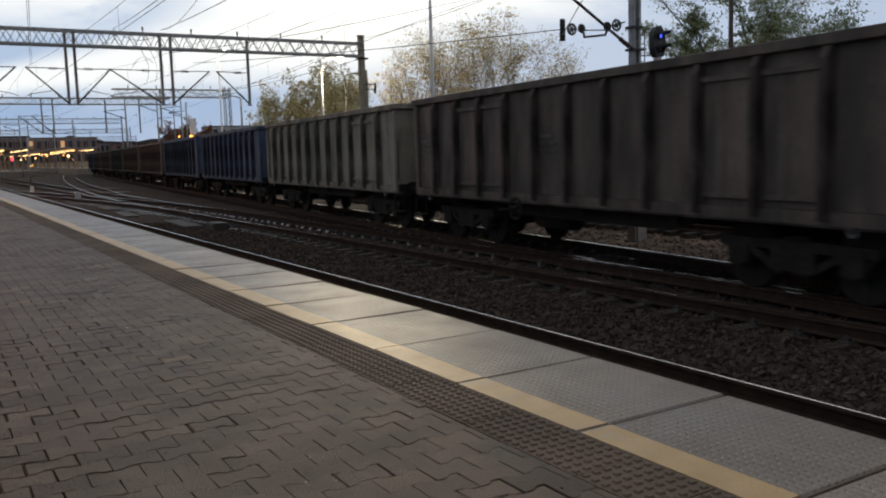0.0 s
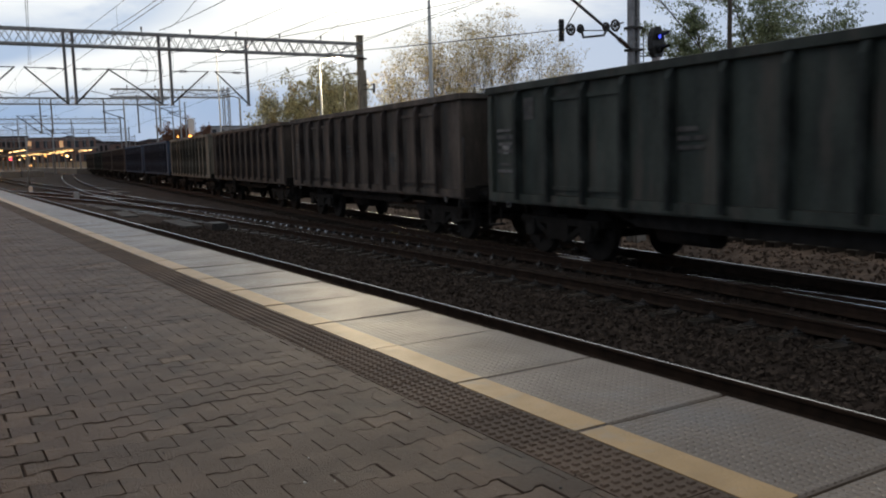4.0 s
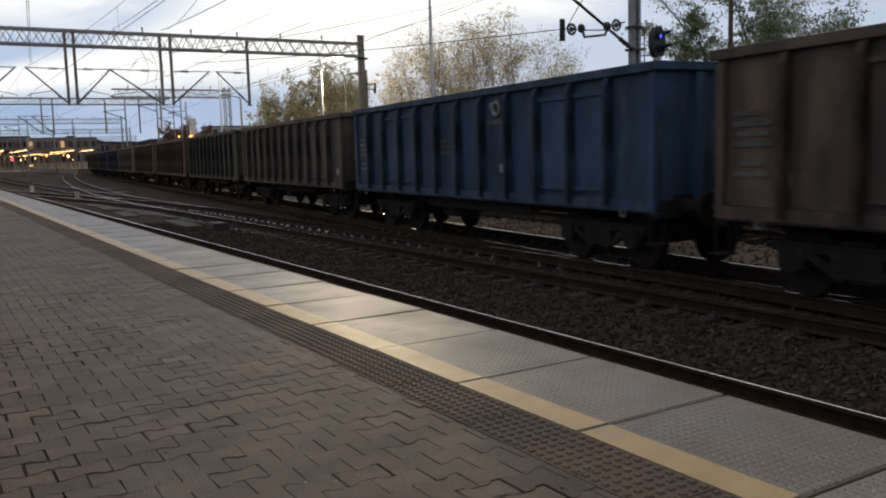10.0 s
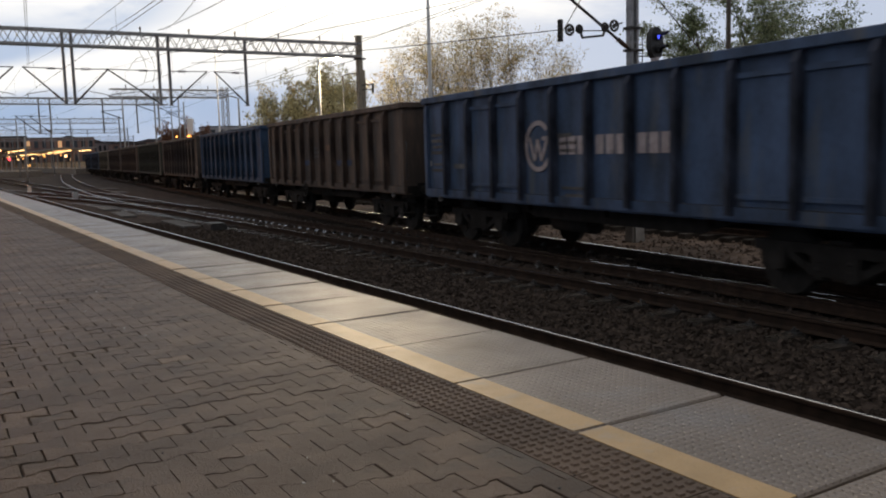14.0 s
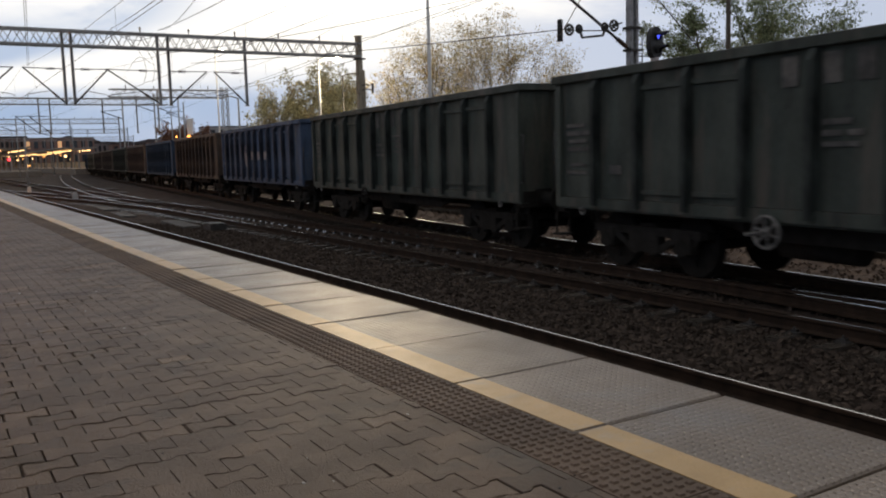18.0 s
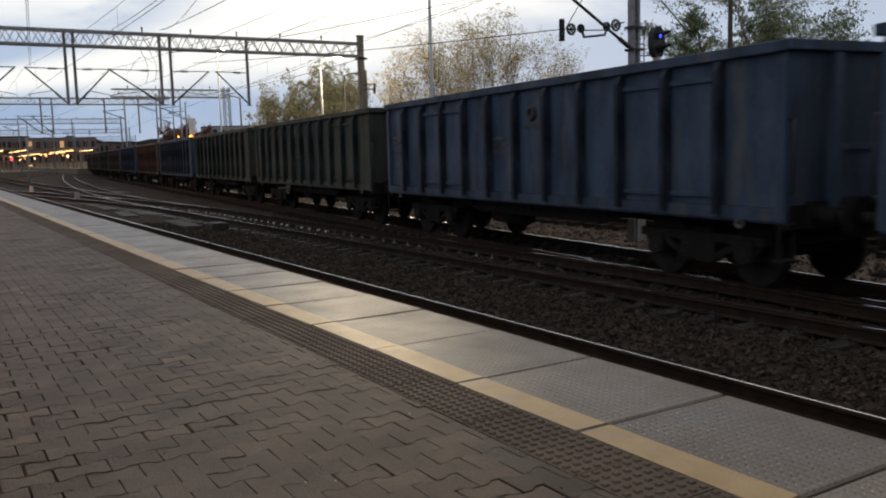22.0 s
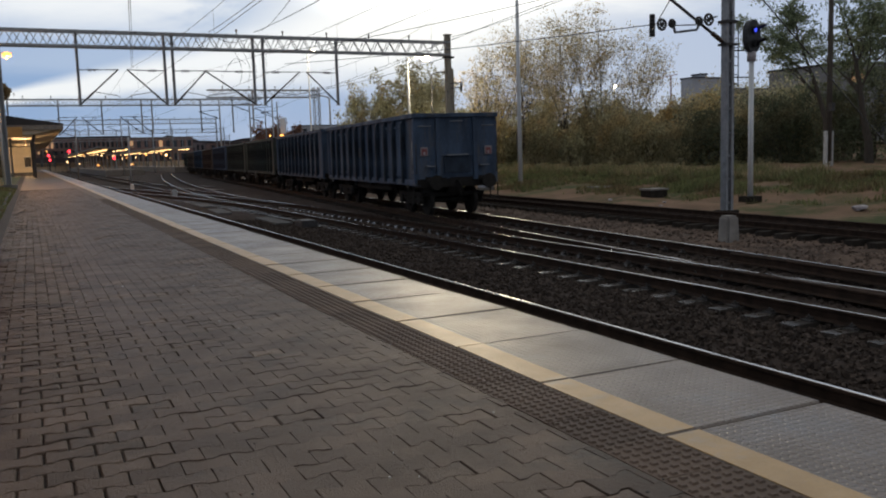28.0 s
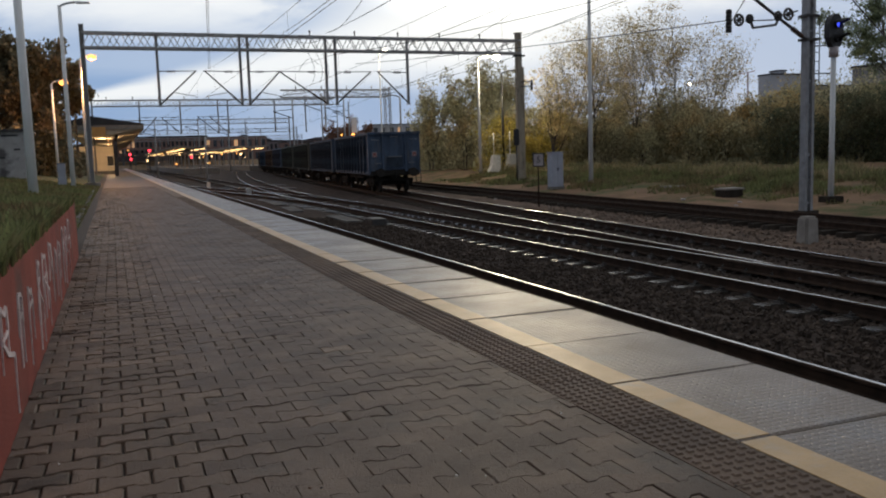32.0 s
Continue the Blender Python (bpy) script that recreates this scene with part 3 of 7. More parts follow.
def make_tracks():
    G = 0.7525
    t1 = thing("track_1", pose(0, 0, 0), "main line track with polished rails beside the platform", "track", kind="structure")
    for s in (-1, 1):
        rail("rail", [(TRACK_1 + s * G, y) for y in (-20, 0, 20, 40, 60, 90, 130, 200, 300, 420)], t1, label="worn steel rail with a polished head", worn=(1, 2))
    t2 = thing("track_2", pose(0, 0, 0), "straight main line track on pale concrete sleepers", "track", kind="structure")
    for s in (-1, 1):
        rail("rail", [(TRACK_2 + s * G, y) for y in (-40, -20, 0, 20, 40, 60, 90, 130, 200, 300, 420)], t2, label="worn steel rail with a polished head")
    lay_sleepers(t2, SLEEPER, [(TRACK_2 + random.uniform(-0.03, 0.03), y, 0, 0) for y in [2.4 + 0.6 * i for i in range(4)] + [13.5 + 0.6 * i for i in range(95)]])
    lay_sleepers(t2, BEARER, [(TRACK_2, y, 0.0, 1) for y in [4.8 + 0.6 * i for i in range(14)]])
    t3 = thing("track_3", pose(0, 0, 0), "diverging yard track that carries the freight train", "track", kind="structure")
    ss = [-16 + 2.0 * i for i in range(68)] + [120 + 5 * i for i in range(40)]
    for s in (-1, 1):
        pts = []
        for q in ss:
            x, y, a = branch(q)
            pts.append((x + s * G * math.cos(a), y - s * G * math.sin(a)))
        rail("rail", pts, t3, top=RAIL - 0.004, label="worn steel rail with a polished head")
    spots = []
    for i in range(170):
        x, y, a = branch(13.4 + 0.6 * i)
        spots.append((x, y, a, 0))
    lay_sleepers(t3, sleeper_mesh(2.5, "wood_dark"), spots)
    # crossing nose, wing rails and check rails of the turnout
    nose = thing("turnout_crossing", pose(0, 0, 0), "steel crossing nose and check rails of a turnout", "rail crossing", kind="structure")
    rail("wing_rail", [(9.75, 5.6), (9.86, 8.4), (9.99, 10.4), (10.18, 11.6)], nose, worn=())
    rail("wing_rail", [(9.70, 7.2), (9.80, 8.6), (9.83, 10.4), (9.84, 12.0)], nose, worn=())
    rail("check_rail", [(8.58, 4.2), (8.515, 5.2), (8.515, 10.5), (8.58, 11.5)], nose, worn=())
    rail("check_rail", [(10.83, 5.6), (11.04, 7.6), (11.36, 10.5), (11.38, 11.6)], nose, worn=())
    t4 = thing("track_4", pose(0, 0, 0), "rusty little-used siding on sunken sleepers", "track", kind="structure")
    for s in (-1, 1):
        rail("rail", [(siding_x(y) + s * G, y) for y in list(range(-10, 60, 4)) + list(range(60, 150, 10))], t4, top=RAIL + 0.02, shiny=False, label="rusty rail")
    wood = bmesh.new()
    bm_box(wood, (0, 0, -0.08), (2.5, 0.24, 0.16))
    wood = mesh_of(wood, M["wood_dark"], "timber_sleeper")
    for i in range(90):
        y = 6 + 0.65 * i
        part("sleeper", wood, None, t4, "" if i else "dark oiled timber sleeper", at=pose(siding_x(y) + random.uniform(-0.05, 0.05), y, RAIL - 0.165, 0, 0, -3 + random.uniform(-1, 1)))
    # trailing crossover between the two main lines further along
    t5 = thing("track_5", pose(0, 0, 0), "crossover track between the two main lines", "track", kind="structure")
    for s in (-1, 1):
        rail("rail", [(TRACK_2 + s * G - (4.25 * (3 * u * u - 2 * u ** 3)), 34 + 46 * u) for u in [i / 14 for i in range(15)]], t5, top=RAIL - 0.006, label="worn steel rail with a polished head")
        rail("rail", [(TRACK_2 + s * G + (9.9 * u ** 1.35), 44 + 94 * u) for u in [i / 12 for i in range(15)]], t5, top=RAIL - 0.008, label="worn steel rail with a polished head")
    long = sleeper_mesh(3.1, "bearer")
    for i in range(70):
        u = i / 70
        part("bearer", long, None, t5, at=pose(TRACK_2 - 4.25 * (3 * u * u - 2 * u ** 3) + random.uniform(-0.25, 0.25), 34 + 46 * u, RAIL - 0.175 + random.uniform(-0.02, 0.015), 0, 0, 4))


make_tracks()


# ---------------------------------------------------------------- platform
EDGE, LINE_OUT, LINE_IN, TACT_IN, BACK = 3.27, 2.512, 2.325, 2.0, -0.5
SLAB_L, SLAB_0 = 0.975, 2.745
TILE_L = 0.385


def slab_material():
    m = M["slab"]
    nt = m.node_tree
    N, L = nt.nodes, nt.links
    vo = N.new("ShaderNodeTexVoronoi")
    vo.inputs["Scale"].default_value = 24.0
    vo.inputs["Randomness"].default_value = 0.0
    tc = N.new("ShaderNodeTexCoord")
    L.new(tc.outputs["Object"], vo.inputs["Vector"])
    rp = N.new("ShaderNodeValToRGB")
    rp.color_ramp.elements[0].position, rp.color_ramp.elements[1].position = 0.25, 0.42
    rp.color_ramp.elements[0].color, rp.color_ramp.elements[1].color = (1, 1, 1, 1), (0, 0, 0, 1)
    bp = N.new("ShaderNodeBump")
    bp.inputs["Strength"].default_value, bp.inputs["Distance"].default_value = 0.9, 0.006
    L.new(vo.outputs["Distance"], rp.inputs["Fac"])
    L.new(rp.outputs["Color"], bp.inputs["Height"])
    old = [n for n in N if n.type == "BUMP" and n is not bp][0]
    L.new(old.outputs["Normal"], bp.inputs["Normal"])
    L.new(bp.outputs["Normal"], N["Principled BSDF"].inputs["Normal"])


slab_material()


def make_platform():
    bm = bmesh.new()
    bm_box(bm, ((EDGE - 0.12 - 0.9) / 2, 105, -0.66), (EDGE - 0.12 + 0.9, 230, 1.12))
    structure("platform", bm, M["concrete_dark"], "raised station platform of dark concrete", "platform")
    bm = bmesh.new()
    bm_box(bm, ((BACK + TACT_IN) / 2, 105, -0.053), (TACT_IN - BACK, 230, 0.06))
    structure("platform_bedding", bm, M["joint"], "dark dirt in the joints of the paving", "joint")
    # edge slabs with the painted line along their inner side
    w = EDGE - LINE_IN
    bm = bmesh.new()
    bm_box(bm, (0, 0, -0.06), (w, SLAB_L - 0.018, 0.12))
    bmesh.ops.bevel(bm, geom=bm.edges[:], offset=0.008, segments=1, affect="EDGES")
    slab = mesh_of(bm, M["slab"], "edge_slab")
    bm = bmesh.new()
    bm_box(bm, (0, 0, 0.002), (LINE_OUT - LINE_IN - 0.012, SLAB_L - 0.03, 0.004))
    line = mesh_of(bm, M["yellow"], "yellow_line")
    edge = thing("platform_edge", pose(0, 0, 0), "pale dimpled concrete edge slabs with a yellow safety line", "platform edge", kind="structure")
    for i in range(-10, 75):
        y = SLAB_0 + SLAB_L * (i + 0.5)
        ob = part("edge_slab", slab, None, edge, at=pose((EDGE + LINE_IN) / 2 + random.uniform(-0.004, 0.004), y, random.uniform(-0.003, 0.003), random.uniform(-0.3, 0.3), random.uniform(-0.35, 0.35), 0))
        part("yellow_line", line, None, ob, at=pose(-w / 2 + (LINE_OUT - LINE_IN) / 2, 0, 0))
    y0 = SLAB_0 + SLAB_L * 75
    bm = bmesh.new()
    bm_box(bm, ((EDGE + LINE_IN) / 2, (y0 + 220) / 2, -0.06), (w, 220 - y0, 0.12))
    part("far_slabs", bm, M["slab"], edge)
    bm = bmesh.new()
    bm_box(bm, ((LINE_OUT + LINE_IN) / 2, (y0 + 220) / 2, 0.002), (LINE_OUT - LINE_IN, 220 - y0, 0.004))
    part("far_line", bm, M["yellow"], edge)
    # tactile warning strip: tiles with rows of studs
    bm = bmesh.new()
    wt = LINE_IN - TACT_IN - 0.006
    bm_box(bm, (0, 0, -0.03), (wt, TILE_L - 0.006, 0.06))
    for j in range(7):
        for i in range(6):
            x, y = (i + 0.5) / 6 * wt - wt / 2, (j + 0.5) / 7 * TILE_L - TILE_L / 2
            bm_box(bm, (x, y, 0.004), (0.032, 0.025, 0.008), taper=0.66)
    tile = mesh_of(bm, M["tactile"], "tactile_tile")
    strip = thing("tactile_strip", pose(0, 0, 0), "dark studded tactile tiles along the yellow line", "tactile paving", kind="structure")
    for i in range(-22, 74):
        part("tactile_tile", tile, None, strip, at=pose((LINE_IN + TACT_IN) / 2, SLAB_0 + 0.02 + TILE_L * (i + 0.5), -0.004 + random.uniform(-0.002, 0.002), random.uniform(-0.3, 0.3), random.uniform(-0.3, 0.3), 0))
    y0 = SLAB_0 + 0.02 + TILE_L * 74
    bm = bmesh.new()
    bm_box(bm, ((LINE_IN + TACT_IN) / 2, (y0 + 220) / 2, -0.034), (wt, 220 - y0, 0.06))
    part("far_tiles", bm, M["tactile"], strip)


make_platform()


def paver_outline(k=0.984):
    """The waisted double-T block, 200 mm long."""
    f, sl, wf, ww = 0.035, 0.030, 0.0815, 0.0585
    half = [(-0.1, wf), (-0.1 + f, wf), (-0.1 + f + sl, ww), (0.1 - f - sl, ww), (0.1 - f, wf), (0.1, wf)]
    return [(x * k, y - 0.0005) for x, y in half] + [(x * k, -y + 0.0005) for x, y in half[::-1]]


def paver_geometry(x, y, z, tilt=(0, 0), cut=None, worn=0.0):
    """A block; cut is the least and the greatest x of its outline where it meets a border."""
    o = paver_outline()
    if cut:
        o = [(min(max(u, cut[0]), cut[1]), v) for u, v in o]
    n = len(o)
    top = [(x + u * (0.987 - 0.55 * worn), y + v * (0.990 - worn), z + u * tilt[0] + v * tilt[1]) for u, v in o]
    low = [(x + u * (1 - 0.2 * worn), y + v * (1 - 0.5 * worn), z - 0.0045 - 0.02 * worn + u * tilt[0] + v * tilt[1]) for u, v in o]
    bot = [(x + u, y + v, z - 0.03) for u, v in o]
    v = top + low + bot
    f = [tuple(range(n))]
    for a in (0, n):
        f += [(a + i, a + n + i, a + n + (i + 1) % n, a + (i + 1) % n) for i in range(n)]
    return v, f


def make_paving():
    paving = thing("paving", pose(0, 0, 0), "worn grey-brown interlocking paving blocks, slightly uneven", "paving", kind="structure")
    v, f = paver_geometry(0, 0, 0)
    block = arrays_mesh("paving_block", v, f, M["paver"])
    v, f = paver_geometry(0, 0, 0, worn=0.13)
    worn_block = arrays_mesh("paving_block", v, f, M["paver_worn"])
    pitch = 0.14
    joined = {"paver_rest": ([], []), "paver_worn_rest": ([], [])}
    count = 0
    for r in range(-56, 318):
        y = 1.75 + r * pitch
        off = 0.1 * (r % 2)
        for c in range(-1, 15):
            x = BACK + 0.06 + off + 0.2 * c
            lo, hi = max(-0.1, BACK - 0.002 - x), min(0.1, TACT_IN - 0.003 - x)
            if hi - lo < 0.03:
                continue
            border = hi - lo < 0.199
            z = -0.004 + 0.007 * nz(x, y, 0.9, 2) + random.uniform(-0.0012, 0.0012)
            rough_side = 1.0 + 4.0 * max(0.0, 1 - (x - BACK) / 1.0)
            tilt = (random.gauss(0, 0.006) * rough_side, random.gauss(0, 0.010) * rough_side)
            worn = x < 0.3 + 0.35 * nz(x, y, 0.8, 4) or nz(x, y, 3.1, 8) > 0.42
            if 2.5 < y < 6.2 and count < 300 and not border:
                part("paving_block", worn_block if worn else block, None, paving, at=Matrix.Translation((x, y, z)) @ Euler((tilt[1], -tilt[0], random.gauss(0, 0.006))).to_matrix().to_4x4())
                count += 1
            else:
                a, b = paver_geometry(x, y, z, tilt, (lo, hi) if border else None, 0.13 if worn else 0.0)
                vs, fs = joined["paver_worn_rest" if worn else "paver_rest"]
                n = len(vs)
                vs += a
                fs += [tuple(n + i for i in q) for q in b]
    for key, (vs, fs) in joined.items():
        ob = part("far_blocks", arrays_mesh("far_blocks", vs, fs, M[key]), None, paving)
        ob["kind"] = "stuff"
    bm = bmesh.new()
    bm_box(bm, ((BACK + TACT_IN) / 2, (46.4 + 220) / 2, -0.03), (TACT_IN - BACK, 220 - 46.4, 0.06))
    part("far_paving", bm, M["paver_far"], paving)
    bm = bmesh.new()
    bm_box(bm, (BACK - 0.2, (12.6 + 220) / 2, -0.03), (0.4, 220 - 12.6, 0.056))
    part("paving_margin", bm, M["joint"], paving)


make_paving()
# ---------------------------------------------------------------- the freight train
def darker_paint(name, c, d):
    """A darker, spotted tone of the wagon's paint, for the posts of the walls."""
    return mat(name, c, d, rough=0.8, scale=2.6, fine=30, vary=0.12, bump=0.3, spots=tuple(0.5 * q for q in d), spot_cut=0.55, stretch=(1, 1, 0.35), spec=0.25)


def paint(name, c, d, spots, cut=0.6):
    return mat(name, c, d, rough=0.7, scale=2.2, fine=30, vary=0.15, bump=0.3, spots=spots, spot_cut=cut, stretch=(1, 1, 0.35), streak=(1.4, 1.4, 0.22), spec=0.35)


PAINT = {
    "navy": paint("navy_wagon_paint", (0.070, 0.110, 0.188), (0.030, 0.043, 0.066), (0.115, 0.112, 0.105)),
    "blue": paint("blue_wagon_paint", (0.043, 0.083, 0.150), (0.019, 0.035, 0.062), (0.127, 0.127, 0.147), 0.64),
    "slate": paint("slate_blue_wagon_paint", (0.071, 0.104, 0.158), (0.027, 0.038, 0.060), (0.121, 0.108, 0.097), 0.6),
    "brown": paint("brown_wagon_paint", (0.150, 0.113, 0.088), (0.052, 0.040, 0.032), (0.060, 0.050, 0.040), 0.54),
    "rust": paint("rust_wagon_paint", (0.150, 0.098, 0.066), (0.054, 0.036, 0.029), (0.062, 0.047, 0.038), 0.52),
    "green": paint("dark_green_wagon_paint", (0.068, 0.078, 0.062), (0.027, 0.031, 0.025), (0.104, 0.086, 0.068), 0.58),
    "olive": paint("olive_wagon_paint", (0.272, 0.242, 0.183), (0.099, 0.086, 0.068), (0.282, 0.240, 0.177), 0.58),
}
# the side posts are a tone darker than the wall panels
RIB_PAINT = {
    "navy": darker_paint("dark_navy_post", (0.060, 0.070, 0.102), (0.030, 0.033, 0.045)),
    "blue": darker_paint("dark_blue_post", (0.037, 0.065, 0.108), (0.021, 0.033, 0.052)),
    "slate": darker_paint("dark_slate_post", (0.047, 0.063, 0.087), (0.023, 0.030, 0.041)),
    "brown": darker_paint("dark_brown_post", (0.102, 0.075, 0.063), (0.047, 0.037, 0.032)),
    "rust": darker_paint("dark_rust_post", (0.108, 0.067, 0.047), (0.049, 0.032, 0.025)),
    "green": darker_paint("dark_green_post", (0.054, 0.063, 0.056), (0.028, 0.032, 0.028)),
    "olive": darker_paint("dark_olive_post", (0.161, 0.145, 0.112), (0.074, 0.065, 0.052)),
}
M["under"] = mat("bogie_grime", (0.034, 0.030, 0.026), (0.020, 0.0175, 0.015), rough=0.95, scale=5, spec=0.12)
M["mark"] = mat("faded_white_lettering", (0.36, 0.33, 0.30), (0.22, 0.205, 0.19), rough=0.7, scale=8, vary=0.2, spots=(0.12, 0.11, 0.11), spot_cut=0.6)
M["mark_dim"] = mat("worn_white_lettering", (0.13, 0.115, 0.10), (0.08, 0.07, 0.062), rough=0.8, scale=8, vary=0.3, spots=(0.06, 0.055, 0.05), spot_cut=0.52)
M["mark_mid"] = mat("greyed_white_lettering", (0.20, 0.185, 0.17), (0.12, 0.11, 0.10), rough=0.8, scale=8, vary=0.3, spots=(0.07, 0.065, 0.06), spot_cut=0.54)
M["mark_pink"] = mat("faded_pink_lettering", (0.50, 0.40, 0.37), (0.34, 0.27, 0.25), rough=0.7, scale=8, vary=0.1, spots=(0.16, 0.13, 0.13), spot_cut=0.62)
M["orange"] = mat("orange_mark", (0.22, 0.11, 0.055), (0.15, 0.08, 0.045), rough=0.7)
M["rust_mark"] = mat("faded_red_lettering", (0.17, 0.075, 0.065), (0.10, 0.05, 0.045), rough=0.8, scale=8)
M["blue_mark"] = mat("blue_mark", (0.045, 0.06, 0.11), (0.03, 0.04, 0.075), rough=0.7)
M["red_plate"] = mat("red_reflective_plate", (0.22, 0.045, 0.04), (0.15, 0.035, 0.03), rough=0.4)
M["white_plate"] = mat("white_reflective_plate", (0.40, 0.34, 0.33), (0.28, 0.24, 0.23), rough=0.4)
M["step_grey"] = mat("bare_step_metal", (0.3, 0.3, 0.3), (0.2, 0.2, 0.21), rough=0.35, metal=0.7)

HALF_L, HALF_W = 6.39, 1.34
TOP, SILL = 3.2, 1.16
RIBS = []
LONG, SHORT = 6.39, 6.09           # half lengths of the usual wagons and of the last one


def set_length(half):
    global HALF_L, RIBS
    HALF_L = half
    RIBS = [-half + 0.07 + i * (2 * half - 0.14) / 12 for i in range(13)]


set_length(LONG)


def wall_panel(length, z0, z1, seed, along_y=True):
    """A dented sheet between ribs, with thickness."""
    n, k = 48, 8
    v, f = [], []
    for side in (0, 1):
        for j in range(k + 1):
            for i in range(n + 1):
                u = -length / 2 + length * i / n
                z = z0 + (z1 - z0) * j / k
                edge = min(1, j, k - j)
                d = 0.012 * nz(u, z, 1.7, seed) * edge + 0.006 * nz(u, z, 5.0, seed + 3) * edge
                v.append((d - 0.03 * side, u, z) if along_y else (u, d - 0.03 * side, z))
    m = n + 1
    s = (k + 1) * m
    for j in range(k):
        for i in range(n):
            a = j * m + i
            f.append((a, a + 1, a + m + 1, a + m))
            f.append((s + a + m, s + a + m + 1, s + a + 1, s + a))
    for i in range(n):
        f.append((i, s + i, s + i + 1, i + 1))
        b = k * m + i
        f.append((b, b + 1, s + b + 1, s + b))
    for j in range(k):
        a, b = j * m, j * m + n
        f.append((a, a + m, s + a + m, s + a))
        f.append((b + m, b, s + b, s + b + m))
    return v, f


def rib_mesh(p, deep=0.145, wide=0.12):
    """A pressed hat-section post on the wall, facing +x."""
    bm = bmesh.new()
    out = [(-wide / 2, 0), (-wide / 2 + 0.012, deep), (wide / 2 - 0.012, deep), (wide / 2, 0)]
    lo = [bm.verts.new((d, u, SILL - 0.12)) for u, d in out]
    mid = [bm.verts.new((d, u, TOP - 0.28)) for u, d in out]
    hi = [bm.verts.new((d * 0.5, u, TOP - 0.13)) for u, d in out]
    for a, b in ((lo, mid), (mid, hi)):
        for i in range(4):
            j = (i + 1) % 4
            bm.faces.new((a[i], a[j], b[j], b[i]))
    bm.faces.new(lo[::-1])
    bm.faces.new(hi)
    return mesh_of(bm, p, "rib")


def disc(bm, c, axis, r, w, seg=20):
    a = Vector(axis).normalized() * w / 2
    bm_rod(bm, Vector(c) - a, Vector(c) + a, r, seg=seg)


def wheelset_mesh():
    bm = bmesh.new()
    bm_rod(bm, (-1.0, 0, 0), (1.0, 0, 0), 0.08, seg=10)
    for s in (-1, 1):
        disc(bm, (s * 0.75, 0, 0), (1, 0, 0), 0.46, 0.12, 24)
        disc(bm, (s * 0.69, 0, 0), (1, 0, 0), 0.49, 0.03, 24)
        for k in range(4):
            a = k * math.pi / 2
            bm_box(bm, (s * 0.815, 0.25 * math.cos(a), 0.25 * math.sin(a)), (0.02, 0.10, 0.10))
        disc(bm, (s * 0.99, 0, 0), (1, 0, 0), 0.13, 0.2, 10)
    return mesh_of(bm, M["under"], "wheelset")


def bogie_meshes():
    frame = bmesh.new()
    for s in (-1, 1):
        x = s * 0.99
        bm_box(frame, (x, 0, 0.66), (0.14, 2.5, 0.13))
        bm_box(frame, (x, 0, 0.50), (0.15, 0.7, 0.34))
        for d in (-1, 1):
            bm_box(frame, (x, d * 0.9, 0.52), (0.18, 0.34, 0.30))
            bm_bar(frame, (x, d * 0.75, 0.60), (x, d * 0.3, 0.36), 0.10)
            bm_bar(frame, (x, d * 1.2, 0.66), (x, d * 1.02, 0.42), 0.07)
    bm_box(frame, (0, 0, 0.66), (1.9, 0.36, 0.22))
    for d in (-1, 1):
        bm_box(frame, (0, d * 1.25, 0.66), (1.98, 0.10, 0.12))
    spring = bmesh.new()
    for z in range(5):
        disc(spring, (0, 0, z * 0.055), (0, 0, 1), 0.085 if z % 2 == 0 else 0.06, 0.05, 10)
    shoe = bmesh.new()
    bm_box(shoe, (0, 0, 0), (0.10, 0.07, 0.34))
    bm_box(shoe, (0, 0.05, 0), (0.05, 0.08, 0.1))
    return mesh_of(frame, M["under"], "bogie_frame"), mesh_of(spring, M["under"], "spring"), mesh_of(shoe, M["under"], "brake_shoe")


WHEELSET = wheelset_mesh()
BOGIE, SPRING, SHOE = bogie_meshes()
BOGIE_Y, AXLE_Y, WHEEL_R = 4.5, 0.9, 0.46


def buffer_mesh():
    bm = bmesh.new()
    bm_box(bm, (0, 0.02, 0), (0.34, 0.04, 0.34))
    bm_rod(bm, (0, 0, 0), (0, 0.36, 0), 0.12, 0.10, 12)
    bm_rod(bm, (0, 0.36, 0), (0, 0.57, 0), 0.075, seg=12)
    bm_rod(bm, (0, 0.57, 0), (0, 0.60, 0), 0.235, 0.225, 18)
    return mesh_of(bm, M["under"], "buffer")


BUFFER = buffer_mesh()


def coupling_mesh():
    bm = bmesh.new()
    bm_box(bm, (0, 0.08, 0), (0.09, 0.30, 0.12))
    bm_rod(bm, (0, 0.2, 0.05), (0, 0.3, -0.05), 0.04, seg=8)
    bm_ring(bm, (0, 0.30, -0.16), (1, 0, 0), 0.12, 0.025, 12, 5)
    bm_rod(bm, (0, 0.30, -0.27), (0, 0.33, -0.48), 0.03, seg=6)
    return mesh_of(bm, M["under"], "coupling_hook")


COUPLING = coupling_mesh()


def handwheel_mesh(p):
    bm = bmesh.new()
    bm_ring(bm, (0, 0, 0), (1, 0, 0), 0.205, 0.022, 22, 6)
    for k in range(3):
        a = math.pi * k / 3 + 0.3
        bm_bar(bm, (0, 0.2 * math.cos(a), 0.2 * math.sin(a)), (0, -0.2 * math.cos(a), -0.2 * math.sin(a)), 0.024)
    disc(bm, (0, 0, 0), (1, 0, 0), 0.06, 0.06, 10)
    bm_rod(bm, (0, 0, 0), (-0.35, 0, 0), 0.025, seg=6)
    return mesh_of(bm, p, "handwheel")


